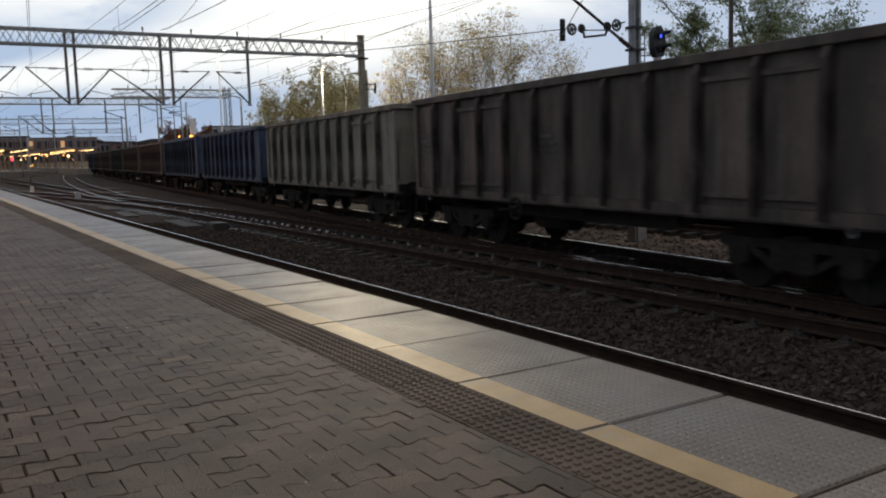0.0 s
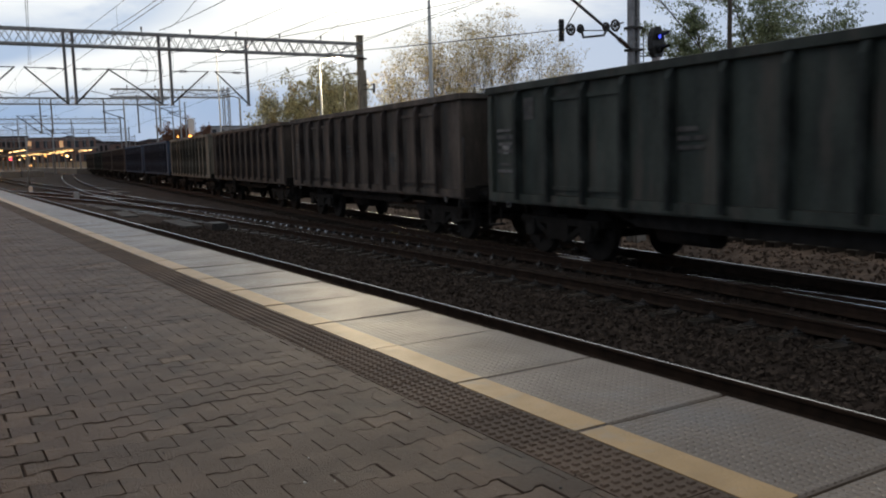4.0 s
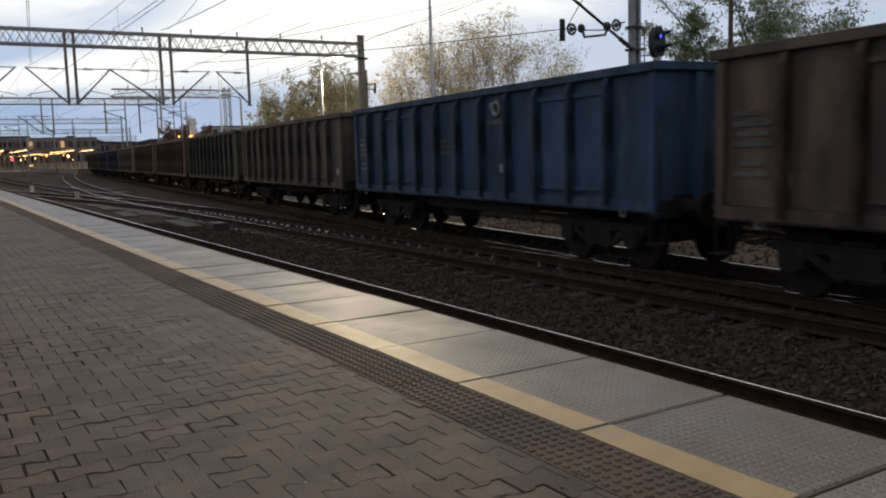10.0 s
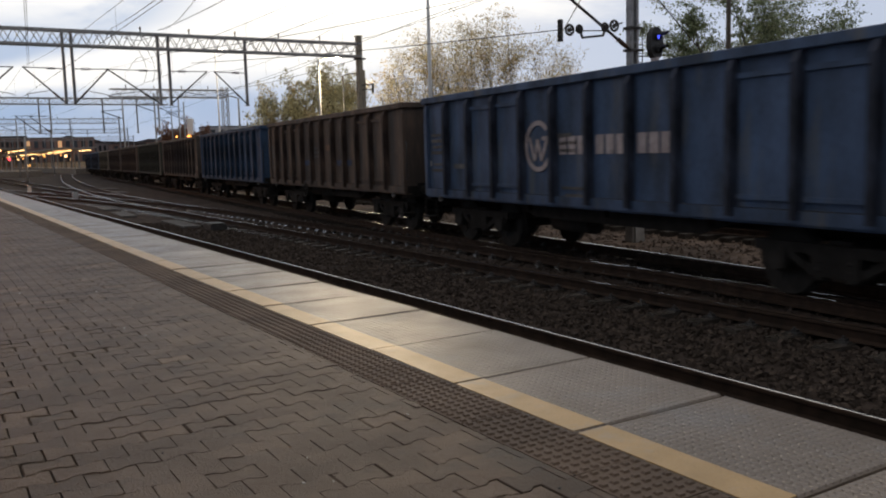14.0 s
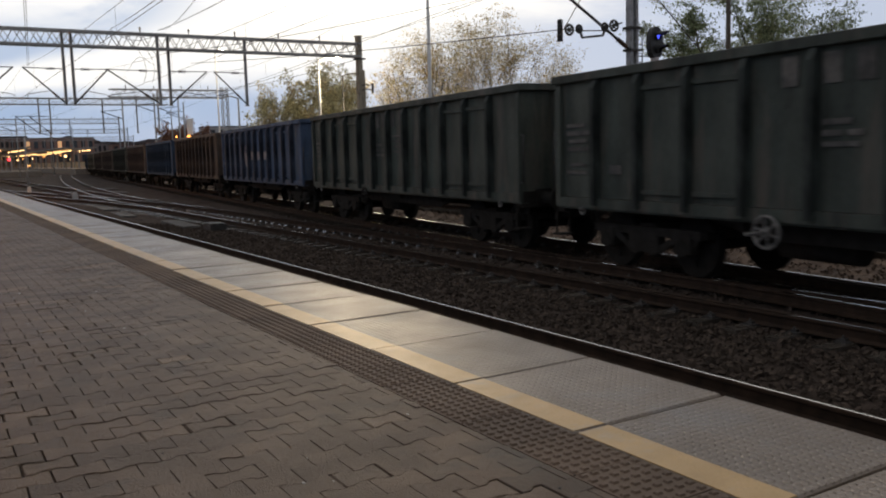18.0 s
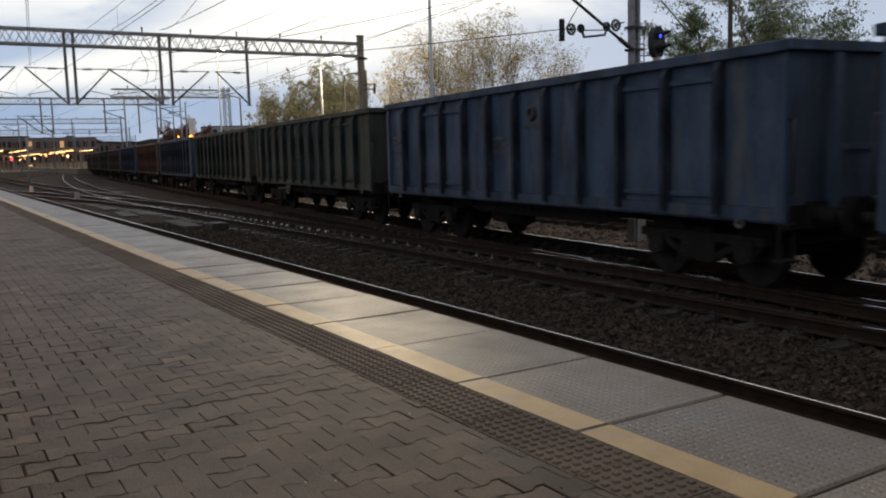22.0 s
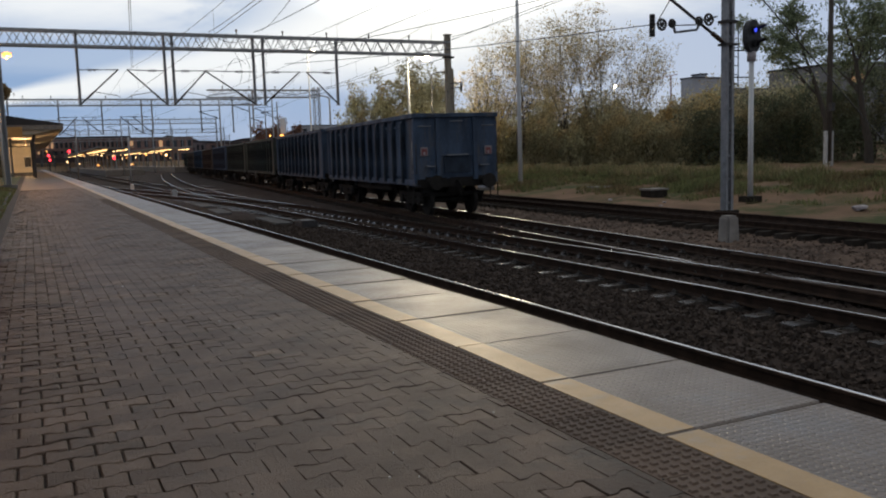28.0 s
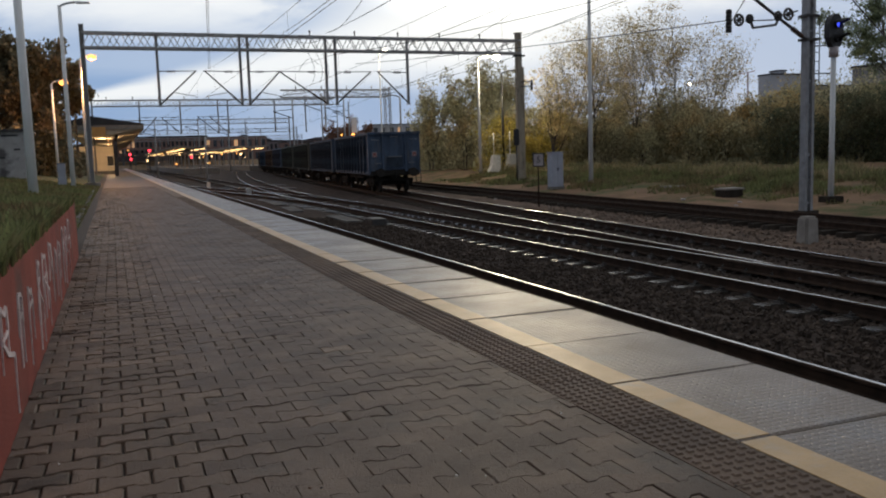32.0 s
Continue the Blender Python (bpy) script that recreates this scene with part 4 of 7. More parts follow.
def wagon_base(kind, label):
    """An open-topped freight wagon: walls, posts, doors, frame, bogies, buffers; y is the way it runs, z = 0 the rail top."""
    p, post_paint = PAINT["slate" if kind == "tail" else kind], RIB_PAINT["slate" if kind == "tail" else kind]
    w = thing("open_wagon", pose(0, -60, RAIL), label, "freight wagon", "wagons of the freight train")
    seed = 2.0 + len(kind)
    v, f = wall_panel(2 * HALF_L, SILL, TOP - 0.12, seed)
    side = arrays_mesh("side_wall", v, f, p)
    rib = rib_mesh(post_paint)
    corner = rib_mesh(p, 0.07, 0.16)
    for s in (-1, 1):
        turn = 0 if s > 0 else 180
        wall = part("side_wall", side, None, w, at=pose(s * HALF_W, 0, 0, 0, 0, turn))
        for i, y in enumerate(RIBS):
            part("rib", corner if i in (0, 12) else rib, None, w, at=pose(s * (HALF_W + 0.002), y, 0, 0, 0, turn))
        # paired doors: raised leaves with top and bottom bars and hinges
        for a, b in ((1, 3), (8, 10)):
            y0, y1 = RIBS[a] + 0.08, RIBS[b] - 0.08
            for q0, q1 in ((y0, RIBS[a + 1] - 0.09), (RIBS[a + 1] + 0.09, y1)):
                bm = bmesh.new()
                bm_box(bm, (0.012, 0, (SILL + 0.1 + TOP - 0.34) / 2), (0.024, q1 - q0, TOP - 0.44 - SILL))
                bm_box(bm, (0.035, 0, TOP - 0.36), (0.06, q1 - q0, 0.07))
                bm_box(bm, (0.030, 0, SILL + 0.13), (0.05, q1 - q0, 0.06))
                door = part("door", bm, p, wall, at=pose(0, s * (q0 + q1) / 2, 0))
        bm = bmesh.new()
        bm_box(bm, (s * (HALF_W + 0.035), 0, TOP - 0.065), (0.13, 2 * HALF_L + 0.06, 0.13))
        bm_box(bm, (s * (HALF_W + 0.075), 0, TOP - 0.125), (0.05, 2 * HALF_L + 0.04, 0.03))
        bmesh.ops.bevel(bm, geom=bm.edges[:], offset=0.012, segments=1, affect="EDGES")
        part("top_rail", bm, p, w)
        bm = bmesh.new()
        bm_box(bm, (s * (HALF_W + 0.02), 0, SILL - 0.09), (0.10, 2 * HALF_L, 0.16))
        bm_box(bm, (s * (HALF_W - 0.06), 0, SILL - 0.19), (0.16, 2 * HALF_L, 0.03))
        part("side_sill", bm, p, w)
        bm = bmesh.new()
        bm_prism(bm, [(-3.2, 0.98), (3.2, 0.98), (2.2, 0.70), (-2.2, 0.70)], s * 1.02 - 0.03, s * 1.02 + 0.03)
        bmesh.ops.rotate(bm, verts=bm.verts, cent=(0, 0, 0), matrix=Matrix.Rotation(radians(-90), 3, "Z"))
        part("frame_beam", bm, M["under"], w)
    v, f = wall_panel(2 * HALF_W, SILL, TOP - 0.12, seed + 5, False)
    end = arrays_mesh("end_wall", v, f, p)
    for s in (-1, 1):
        turn = 0 if s > 0 else 180
        wall = part("end_wall", end, None, w, at=pose(0, s * HALF_L, 0, 0, 0, turn))
        for x in (-0.62, 0.62):
            bm = bmesh.new()
            bm_box(bm, (x, 0.06, (SILL + TOP) / 2 - 0.1), (0.13, 0.12, TOP - SILL - 0.1))
            part("end_post", bm, p, wall)
        bm = bmesh.new()
        bm_box(bm, (0, 0.05, 1.90), (1.10, 0.05, 0.09))
        bm_box(bm, (0, 0.03, 1.55), (1.10, 0.03, 0.60))
        part("end_flap", bm, p, wall)
        bm = bmesh.new()
        bm_box(bm, (0, 0.035, TOP - 0.065), (2 * HALF_W + 0.18, 0.13, 0.13))
        bmesh.ops.bevel(bm, geom=bm.edges[:], offset=0.012, segments=1, affect="EDGES")
        part("end_rail", bm, p, wall)
        for x in (-1.36, 1.36):
            bm = bmesh.new()
            bm_rod(bm, (x, 0.09, 1.35), (x, 0.09, 2.25), 0.016, seg=6)
            for z in (1.35, 2.25):
                bm_rod(bm, (x, 0.0, z), (x, 0.09, z), 0.016, seg=6)
            part("handrail", bm, M["steel_dark"], wall)
        bm = bmesh.new()
        bm_box(bm, (0, -0.08, 1.04), (2.7, 0.16, 0.30))
        part("buffer_beam", bm, M["under"], wall)
        for x in (-0.875, 0.875):
            part("buffer", BUFFER, None, wall, at=pose(x, 0, 1.06))
        part("coupling_hook", COUPLING, None, wall, at=pose(0, 0, 1.04))
        for x in (-1.3, 1.3):
            bm = bmesh.new()
            bm_box(bm, (x, -0.05, 0.50), (0.30, 0.22, 0.03))
            for d in (-0.13, 0.13):
                bm_bar(bm, (x + d, -0.05, 0.5), (x + d, -0.05, 0.95), 0.03)
            part("corner_step", bm, M["under"], wall)
    bm = bmesh.new()
    bm_box(bm, (0, 0, SILL - 0.06), (2 * HALF_W - 0.08, 2 * HALF_L - 0.04, 0.08))
    part("floor_pan", bm, M["under"], w)
    bm = bmesh.new()
    bm_box(bm, (0, 0, 0.88), (0.5, 2 * HALF_L - 0.2, 0.32))
    for y in (-2.4, 0, 2.4):
        bm_box(bm, (0, y, 0.94), (2.3, 0.14, 0.22))
    part("centre_sill", bm, M["under"], w)
    bm = bmesh.new()
    bm_rod(bm, (-0.6, 0.9, 0.62), (-0.6, 2.1, 0.62), 0.19, seg=14)
    bm_box(bm, (0.5, 1.2, 0.66), (0.4, 0.5, 0.3))
    bm_bar(bm, (-0.9, -2.0, 0.72), (-0.9, 1.0, 0.72), 0.05)
    part("brake_gear", bm, M["under"], w)
    for s in (-1, 1):
        for y in (-HALF_L + 0.75, HALF_L - 0.75):
            bm = bmesh.new()
            bm_ring(bm, (s * (HALF_W + 0.05), y, 0.94), (1, 0, 0), 0.06, 0.022, 10, 5)
            bm_box(bm, (s * (HALF_W + 0.03), y, 1.02), (0.05, 0.07, 0.10))
            part("rope_hook", bm, M["mark_mid"], w, "pale painted rope hook")
    for b in (-1, 1):
        bog = part("bogie", BOGIE, None, w, at=pose(0, b * BOGIE_Y, 0))
        for d in (-1, 1):
            part("wheelset", WHEELSET, None, bog, at=pose(0, d * AXLE_Y, WHEEL_R))
            for x in (-0.75, 0.75):
                part("brake_shoe", SHOE, None, bog, at=pose(x, d * 0.40, WHEEL_R + 0.05, 0, 0, 0 if d > 0 else 180))
            for x in (-0.99, 0.99):
                part("spring", SPRING, None, bog, at=pose(x, d * 0.22, 0.30))
    return w


def bars(w, name, y, z, rows, material, side=-1):
    """Unreadable stencilled writing: rows of (offset along, length, height), one under another, on a wall."""
    for i, row in enumerate(rows):
        for off, ln, h in row:
            bm = bmesh.new()
            bm_box(bm, (side * (HALF_W + 0.016), y - off - ln / 2, z - 0.13 * i), (0.008, ln, h))
            part(name, bm, material, w)


def small_marks(w, dim=False):
    """The stencilled data that every wagon carries beside its leading corner."""
    m = M["mark_dim"] if dim else M["mark_mid"]
    g = (RIBS[11] + RIBS[12]) / 2 + 0.32
    bars(w, "stencil_writing", g, 2.35, [[(0, 0.5, 0.06)], [(0, 0.62, 0.07)], [(0.05, 0.5, 0.06)], [(0, 0.6, 0.07)], [], [(0.1, 0.4, 0.05)], [(0, 0.55, 0.06)]], m)
    bars(w, "data_grid", RIBS[7] - 0.10, 2.20, [[(0, 0.4, 0.07)], [(0, 0.28, 0.07), (0.34, 0.2, 0.07)], [(0, 0.5, 0.06)]], M["mark_dim"])


WAGONS = {}


def make_wagon_kinds():
    for kind, label in (
            ("navy", "dirty navy blue open-topped freight wagon with ribbed steel walls"),
            ("blue", "bright blue open-topped freight wagon with ribbed steel walls"),
            ("slate", "slate blue weathered open-topped freight wagon with ribbed walls"),
            ("brown", "dark brown weathered open-topped freight wagon with ribbed walls"),
            ("rust", "rusty red-brown open-topped freight wagon with ribbed steel walls"),
            ("green", "dark green grimy open-topped freight wagon with ribbed steel walls"),
            ("olive", "dusty olive-grey open-topped freight wagon with ribbed steel walls"),
            ("tail", "slate blue open-topped freight wagon at the train's end with signal boards")):
        set_length(SHORT if kind == "tail" else LONG)
        WAGONS[kind] = [wagon_base(kind, label), False]


make_wagon_kinds()
ORDER = ["brown", "navy", "brown", "brown", "green", "brown", "brown", "navy", "navy", "olive",
         "brown", "brown", "green", "brown", "blue", "rust", "navy", "green", "green", "slate", "tail"]
FIRST = -10          # number of the wagon that leads
PITCH = 14.04
TRAIN = []


def make_train():
    for i, kind in enumerate(ORDER):
        base, used = WAGONS[kind]
        w = copy_thing(base, base.matrix_basis.copy()) if used else base
        WAGONS[kind][1] = True
        TRAIN.append((FIRST + i, w))
    for kind in WAGONS:
        if not WAGONS[kind][1]:
            raise ValueError("unused wagon " + kind)
    for k, w in TRAIN:
        set_length(SHORT if k == 10 else LONG)
        if k >= 0:
            small_marks(w, dim=k not in (2, 4))
        if k == 1:
            bars(w, "chalk_graffiti", RIBS[8] + 0.3, 1.85, [[(0.1, 0.2, 0.12), (1.0, 0.3, 0.08)], [(0, 0.3, 0.14)], [(0.15, 0.2, 0.12), (0.9, 0.4, 0.1)], [(1.1, 0.3, 0.1)]], M["mark_dim"])
            bars(w, "worn_writing", RIBS[4] - 0.2, 1.95, [[(0.1, 0.5, 0.1)], [(0, 0.7, 0.12), (1.2, 0.3, 0.1)], [(0.1, 0.4, 0.12)], [(0.2, 0.6, 0.1)]], M["mark_dim"])
        if k == 2:
            bars(w, "white_label", RIBS[12] - 0.42, 1.98, [[(0, 0.22, 0.16)]], M["mark"])
            bars(w, "company_letters", RIBS[10] + 0.9, 2.72, [[(0, 0.34, 0.4), (1.1, 0.34, 0.4)]], M["mark_dim"])
        if k == 3:
            bars(w, "white_label", RIBS[0] + 0.50, 1.47, [[(0, 0.2, 0.19)]], M["mark"])
            bars(w, "red_writing", RIBS[2] + 0.06, 1.70, [[(0, 0.42, 0.05)], [(0, 0.5, 0.05)], [(0, 0.36, 0.05)]], M["rust_mark"])
            bars(w, "worn_writing", RIBS[9] - 0.2, 2.3, [[(0, 0.5, 0.08)], [(0.1, 0.4, 0.08)]], M["mark_dim"])
        if k == 4:
            bm = bmesh.new()
            bm_ring(bm, (-HALF_W - 0.02, RIBS[5] - 0.58, 2.78), (1, 0, 0), 0.13, 0.05, 14, 4)
            bm_box(bm, (-HALF_W - 0.02, RIBS[5] - 0.41, 2.86), (0.01, 0.2, 0.10))
            part("company_sign", bm, M["mark"], w)
            bars(w, "company_writing", RIBS[5] - 0.14, 2.53, [[(0, 0.76, 0.09)]], M["mark_dim"])
            bars(w, "white_label", RIBS[5] - 0.66, 1.62, [[(0, 0.28, 0.17)]], M["mark"])
        if k == 5:
            bars(w, "white_label", RIBS[11] + 0.12, 1.52, [[(0, 0.2, 0.17)]], M["mark"])
            bars(w, "orange_writing", RIBS[6] - 0.25, 2.20, [[(0, 0.72, 0.17)]], M["orange"])
            bars(w, "blue_stripe", RIBS[8] - 0.12, 1.74, [[(0, 0.8, 0.16), (3.25, 1.3, 0.16)]], M["blue_mark"])
        if k == 6:
            y0 = (RIBS[7] + RIBS[8]) / 2 + 0.02
            bm = bmesh.new()
            ring = [(y0 + 0.40 * math.cos(a), 2.03 + 0.42 * math.sin(a)) for a in [radians(-188 + 323 * q / 26) for q in range(27)]]
            for p, q in zip(ring, ring[1:]):
                bm_bar(bm, (-HALF_W - 0.02, *p), (-HALF_W - 0.02, *q), 0.012, 0.085)
            for p, q in (((-0.42, 2.17), (-0.14, 2.17)), ((-0.30, 2.17), (-0.11, 1.77)), ((-0.11, 1.77), (0.01, 2.15)), ((0.01, 2.15), (0.11, 1.77)), ((0.11, 1.77), (0.29, 2.20))):
                bm_bar(bm, (-HALF_W - 0.02, y0 + p[0], p[1]), (-HALF_W - 0.02, y0 + q[0], q[1]), 0.012, 0.07)
            part("company_sign", bm, M["mark_pink"], w)
            for a, n in ((7, 3), (6, 3), (5, 3)):
                yy = RIBS[a] - 0.14
                bars(w, "company_letter", yy, 2.03, [[(q * 0.27, 0.21, 0.31) for q in range(n)]], M["mark_pink"])
            bars(w, "stencil_writing", RIBS[9] - 0.2, 2.0, [[(0, 0.5, 0.05)], [(0, 0.4, 0.05)], [(0, 0.45, 0.05)]], M["mark_dim"])
            bars(w, "stencil_writing", RIBS[11] - 0.25, 1.66, [[(0, 0.55, 0.10)]], M["mark_mid"])
            bars(w, "stencil_writing", RIBS[10] - 0.25, 1.72, [[(0.1, 0.45, 0.07)], [(0.05, 0.25, 0.10), (0.4, 0.2, 0.07)], [(0, 0.14, 0.05)]], M["mark_mid"])
            bars(w, "white_label", RIBS[12] - 0.12, 1.72, [[(0, 0.09, 0.12)]], M["mark"])
            bars(w, "worn_writing", RIBS[7] - 0.2, 1.30, [[(0, 0.9, 0.05)], [(0.1, 0.6, 0.06)]], M["mark_dim"])
        if k in (7, 8):
            for yy in (1.55, 0.95, 0.50, -0.06, -0.56, -1.08) if k == 8 else (0.92, 0.46, -0.1, -0.6):
                bars(w, "company_letter", yy, 2.82, [[(0, 0.24, 0.36)]], M["mark_dim"])
            bars(w, "stencil_writing", RIBS[6] - 0.15, 2.4, [[(0, 0.75, 0.05)], [(0, 0.7, 0.05)], [(0.05, 0.65, 0.05)], [(0, 0.7, 0.05)]], M["mark_dim"])
            bars(w, "white_label", RIBS[11] - 0.3, 1.62, [[(0, 0.3, 0.14), (1.0, 0.3, 0.12)]], M["mark_dim"])
        if k in (5, 7, 8, 0):
            part("handwheel", handwheel_mesh(M["mark_mid"] if k == 8 else M["under"]), None, w, "brake handwheel on the side", at=pose(-HALF_W - 0.12, RIBS[7] + 0.62, 0.86))
        if k == 9:
            bm = bmesh.new()
            bm_ring(bm, (-HALF_W - 0.02, RIBS[6] - 0.5, 2.62), (1, 0, 0), 0.10, 0.05, 12, 4)
            part("company_sign", bm, M["mark_dim"], w)
            bars(w, "company_writing", RIBS[6] - 0.2, 2.40, [[(0, 0.7, 0.06)]], M["mark_dim"])
        if k == 10:
            bars(w, "white_label", RIBS[4] + 0.55, 1.65, [[(0, 0.24, 0.15)]], M["mark"])
            bars(w, "white_label", RIBS[1] + 0.40, 1.58, [[(0, 0.22, 0.2)]], M["mark_dim"])
            bm = bmesh.new()
            bm_rod(bm, (-HALF_W - 0.10, -HALF_L + 0.05, 1.35), (-HALF_W - 0.10, -HALF_L + 0.05, 2.35), 0.014, seg=6)
            part("side_handrail", bm, M["mark"], w, "pale vertical handrail")
            for x in (-1.08, 1.08):
                bm = bmesh.new()
                bm_box(bm, (x, -HALF_L - 0.05, 2.02), (0.24, 0.03, 0.27))
                board = part("tail_board", bm, M["white_plate"], w, "red and white tail signal board")
                bm = bmesh.new()
                bm_box(bm, (x, -HALF_L - 0.068, 2.00), (0.17, 0.008, 0.20), taper=1.0)
                part("red_field", bm, M["red_plate"], board)
                bm = bmesh.new()
                bm_box(bm, (x, -HALF_L - 0.076, 1.96), (0.06, 0.008, 0.10))
                part("white_field", bm, M["white_plate"], board)
            bm = bmesh.new()
            bm_box(bm, (0, -HALF_L - 0.12, 1.90), (0.72, 0.10, 0.045))
            part("end_step", bm, M["step_grey"], w, "bare metal step")
            # a raised dark panel stands in for the dark recess under the step
            bm = bmesh.new()
            bm_box(bm, (0, -HALF_L - 0.075, 1.60), (0.78, 0.03, 0.50))
            for x in (-0.41, 0.41):
                bm_box(bm, (x, -HALF_L - 0.085, 1.60), (0.05, 0.06, 0.54))
            part("end_hatch", bm, RIB_PAINT["slate"], w, "dark panel standing in for the recess in the end wall")
            for x in (-0.86, 0.86):
                bm = bmesh.new()
                bm_box(bm, (x * 1.05, -HALF_L - 0.10, 1.56), (0.30, 0.14, 0.03))
                part("end_step", bm, M["step_grey"], w)
            for x, z in ((-1.05, 2.80), (1.05, 2.80), (0.0, 2.95)):
                bm = bmesh.new()
                bm_rod(bm, (x - 0.21, -HALF_L - 0.09, z), (x + 0.21, -HALF_L - 0.09, z), 0.014, seg=6)
                part("grab_rail", bm, M["step_grey"], w)
        set_length(LONG)


make_train()
# ---------------------------------------------------------------- left of the platform: wall, bank, posts
M["red_wall"] = mat("red_oxide_wall_paint", (0.40, 0.064, 0.034), (0.25, 0.042, 0.025), rough=0.85, scale=2.5, fine=50, bump=0.5, spots=(0.16, 0.055, 0.04), spot_cut=0.6)
M["graffiti"] = mat("pale_graffiti_paint", (0.75, 0.66, 0.63), (0.58, 0.46, 0.43), rough=0.7, scale=10, spots=(0.34, 0.14, 0.11), spot_cut=0.6)
M["plaster"] = mat("beige_plaster", (0.5, 0.44, 0.34), (0.4, 0.35, 0.27), rough=0.85, scale=2)
M["white_wall"] = mat("whitewashed_wall", (0.5, 0.48, 0.45), (0.36, 0.34, 0.32), rough=0.9, scale=1.5, spots=(0.1, 0.09, 0.09), spot_cut=0.58)
M["cream"] = mat("cream_plaster", (0.72, 0.62, 0.45), (0.62, 0.53, 0.38), rough=0.85, scale=2)
M["amber_board"] = mat("amber_sign_enamel", (0.50, 0.27, 0.08), (0.38, 0.20, 0.06), rough=0.5, scale=2)
M["roofing"] = mat("dark_roofing", (0.06, 0.055, 0.055), (0.035, 0.032, 0.032), rough=0.85, scale=1.2)
M["cabinet"] = mat("grey_blue_cabinet", (0.36, 0.37, 0.42), (0.3, 0.31, 0.35), rough=0.6, scale=3)
M["sodium"] = glow("sodium_lamp", (1.0, 0.40, 0.08), 3.0)
M["sodium_far"] = glow("sodium_lamp_far", (1.0, 0.42, 0.10), 1.9)
M["led"] = glow("white_lamp", (1.0, 0.86, 0.55), 120.0)
M["red_light"] = glow("red_signal_light", (1.0, 0.04, 0.06), 5.0)
M["blue_light"] = glow("blue_signal_light", (0.07, 0.10, 1.0), 1.2)
M["warm_strip"] = glow("warm_light_strip", (1.0, 0.60, 0.24), 5.0)
M["warm_window"] = glow("lit_window", (1.0, 0.55, 0.26), 0.35)
M["scrap"] = mat("paper_scrap", (0.62, 0.6, 0.56), (0.45, 0.43, 0.4), rough=0.8)
M["straw"] = mat("dry_grass_blades", (0.38, 0.29, 0.16), (0.25, 0.20, 0.11), rough=0.8, scale=1.0, vary=0.45, island=True, bump=0, spots=(0.16, 0.17, 0.07), spot_cut=0.5)
let_light(M["straw"], 0.5)
M["black"] = mat("matt_black", (0.018, 0.018, 0.019), (0.012, 0.012, 0.012), rough=0.6, scale=6)


def bank_z(x, y):
    """The grass slope behind the platform."""
    d = -0.55 - x
    high = 0.74 + 0.05 * d
    low = -0.02 + 0.16 * max(0.0, d - 0.3) if d > 0.3 else -0.05
    u = min(1.0, max(0.0, (y - 11.2) / 4.5))
    u = u * u * (3 - 2 * u)
    z = high * (1 - u) + min(low, 2.2) * u
    return z + 0.05 * nz(x, y, 0.7, 11) * min(1.0, max(0, d))


def grid_mesh(name, xs, ys, fz, material):
    v = [(x, y, fz(x, y)) for y in ys for x in xs]
    n = len(xs)
    f = [(j * n + i, j * n + i + 1, (j + 1) * n + i + 1, (j + 1) * n + i) for j in range(len(ys) - 1) for i in range(n - 1)]
    me = arrays_mesh(name, v, f, material)
    me.shade_smooth()
    return me


def blades(name, count, spot, height, label, material):
    """Grass blades as one object of thin bent triangles."""
    v, f = [], []
    for _ in range(count):
        x, y, z, tall = spot()
        h = height * tall * random.uniform(0.5, 1.3)
        a = random.uniform(0, 6.28)
        w = random.uniform(0.008, 0.018) * (1 + 0.03 * y)
        lx, ly = random.gauss(0, 0.35) * h, random.gauss(0, 0.35) * h
        n = len(v)
        c, s = math.cos(a) * w, math.sin(a) * w
        v += [(x - c, y - s, z - 0.02), (x + c, y + s, z - 0.02), (x + lx * 0.4 + c * 0.6, y + ly * 0.4 + s * 0.6, z + h * 0.6), (x + lx * 0.4 - c * 0.6, y + ly * 0.4 - s * 0.6, z + h * 0.6), (x + lx, y + ly, z + h)]
        f += [(n, n + 1, n + 2, n + 3), (n + 3, n + 2, n + 4)]
    tagged(new(name, arrays_mesh(name, v, f, material)), label, "grass", kind="stuff")


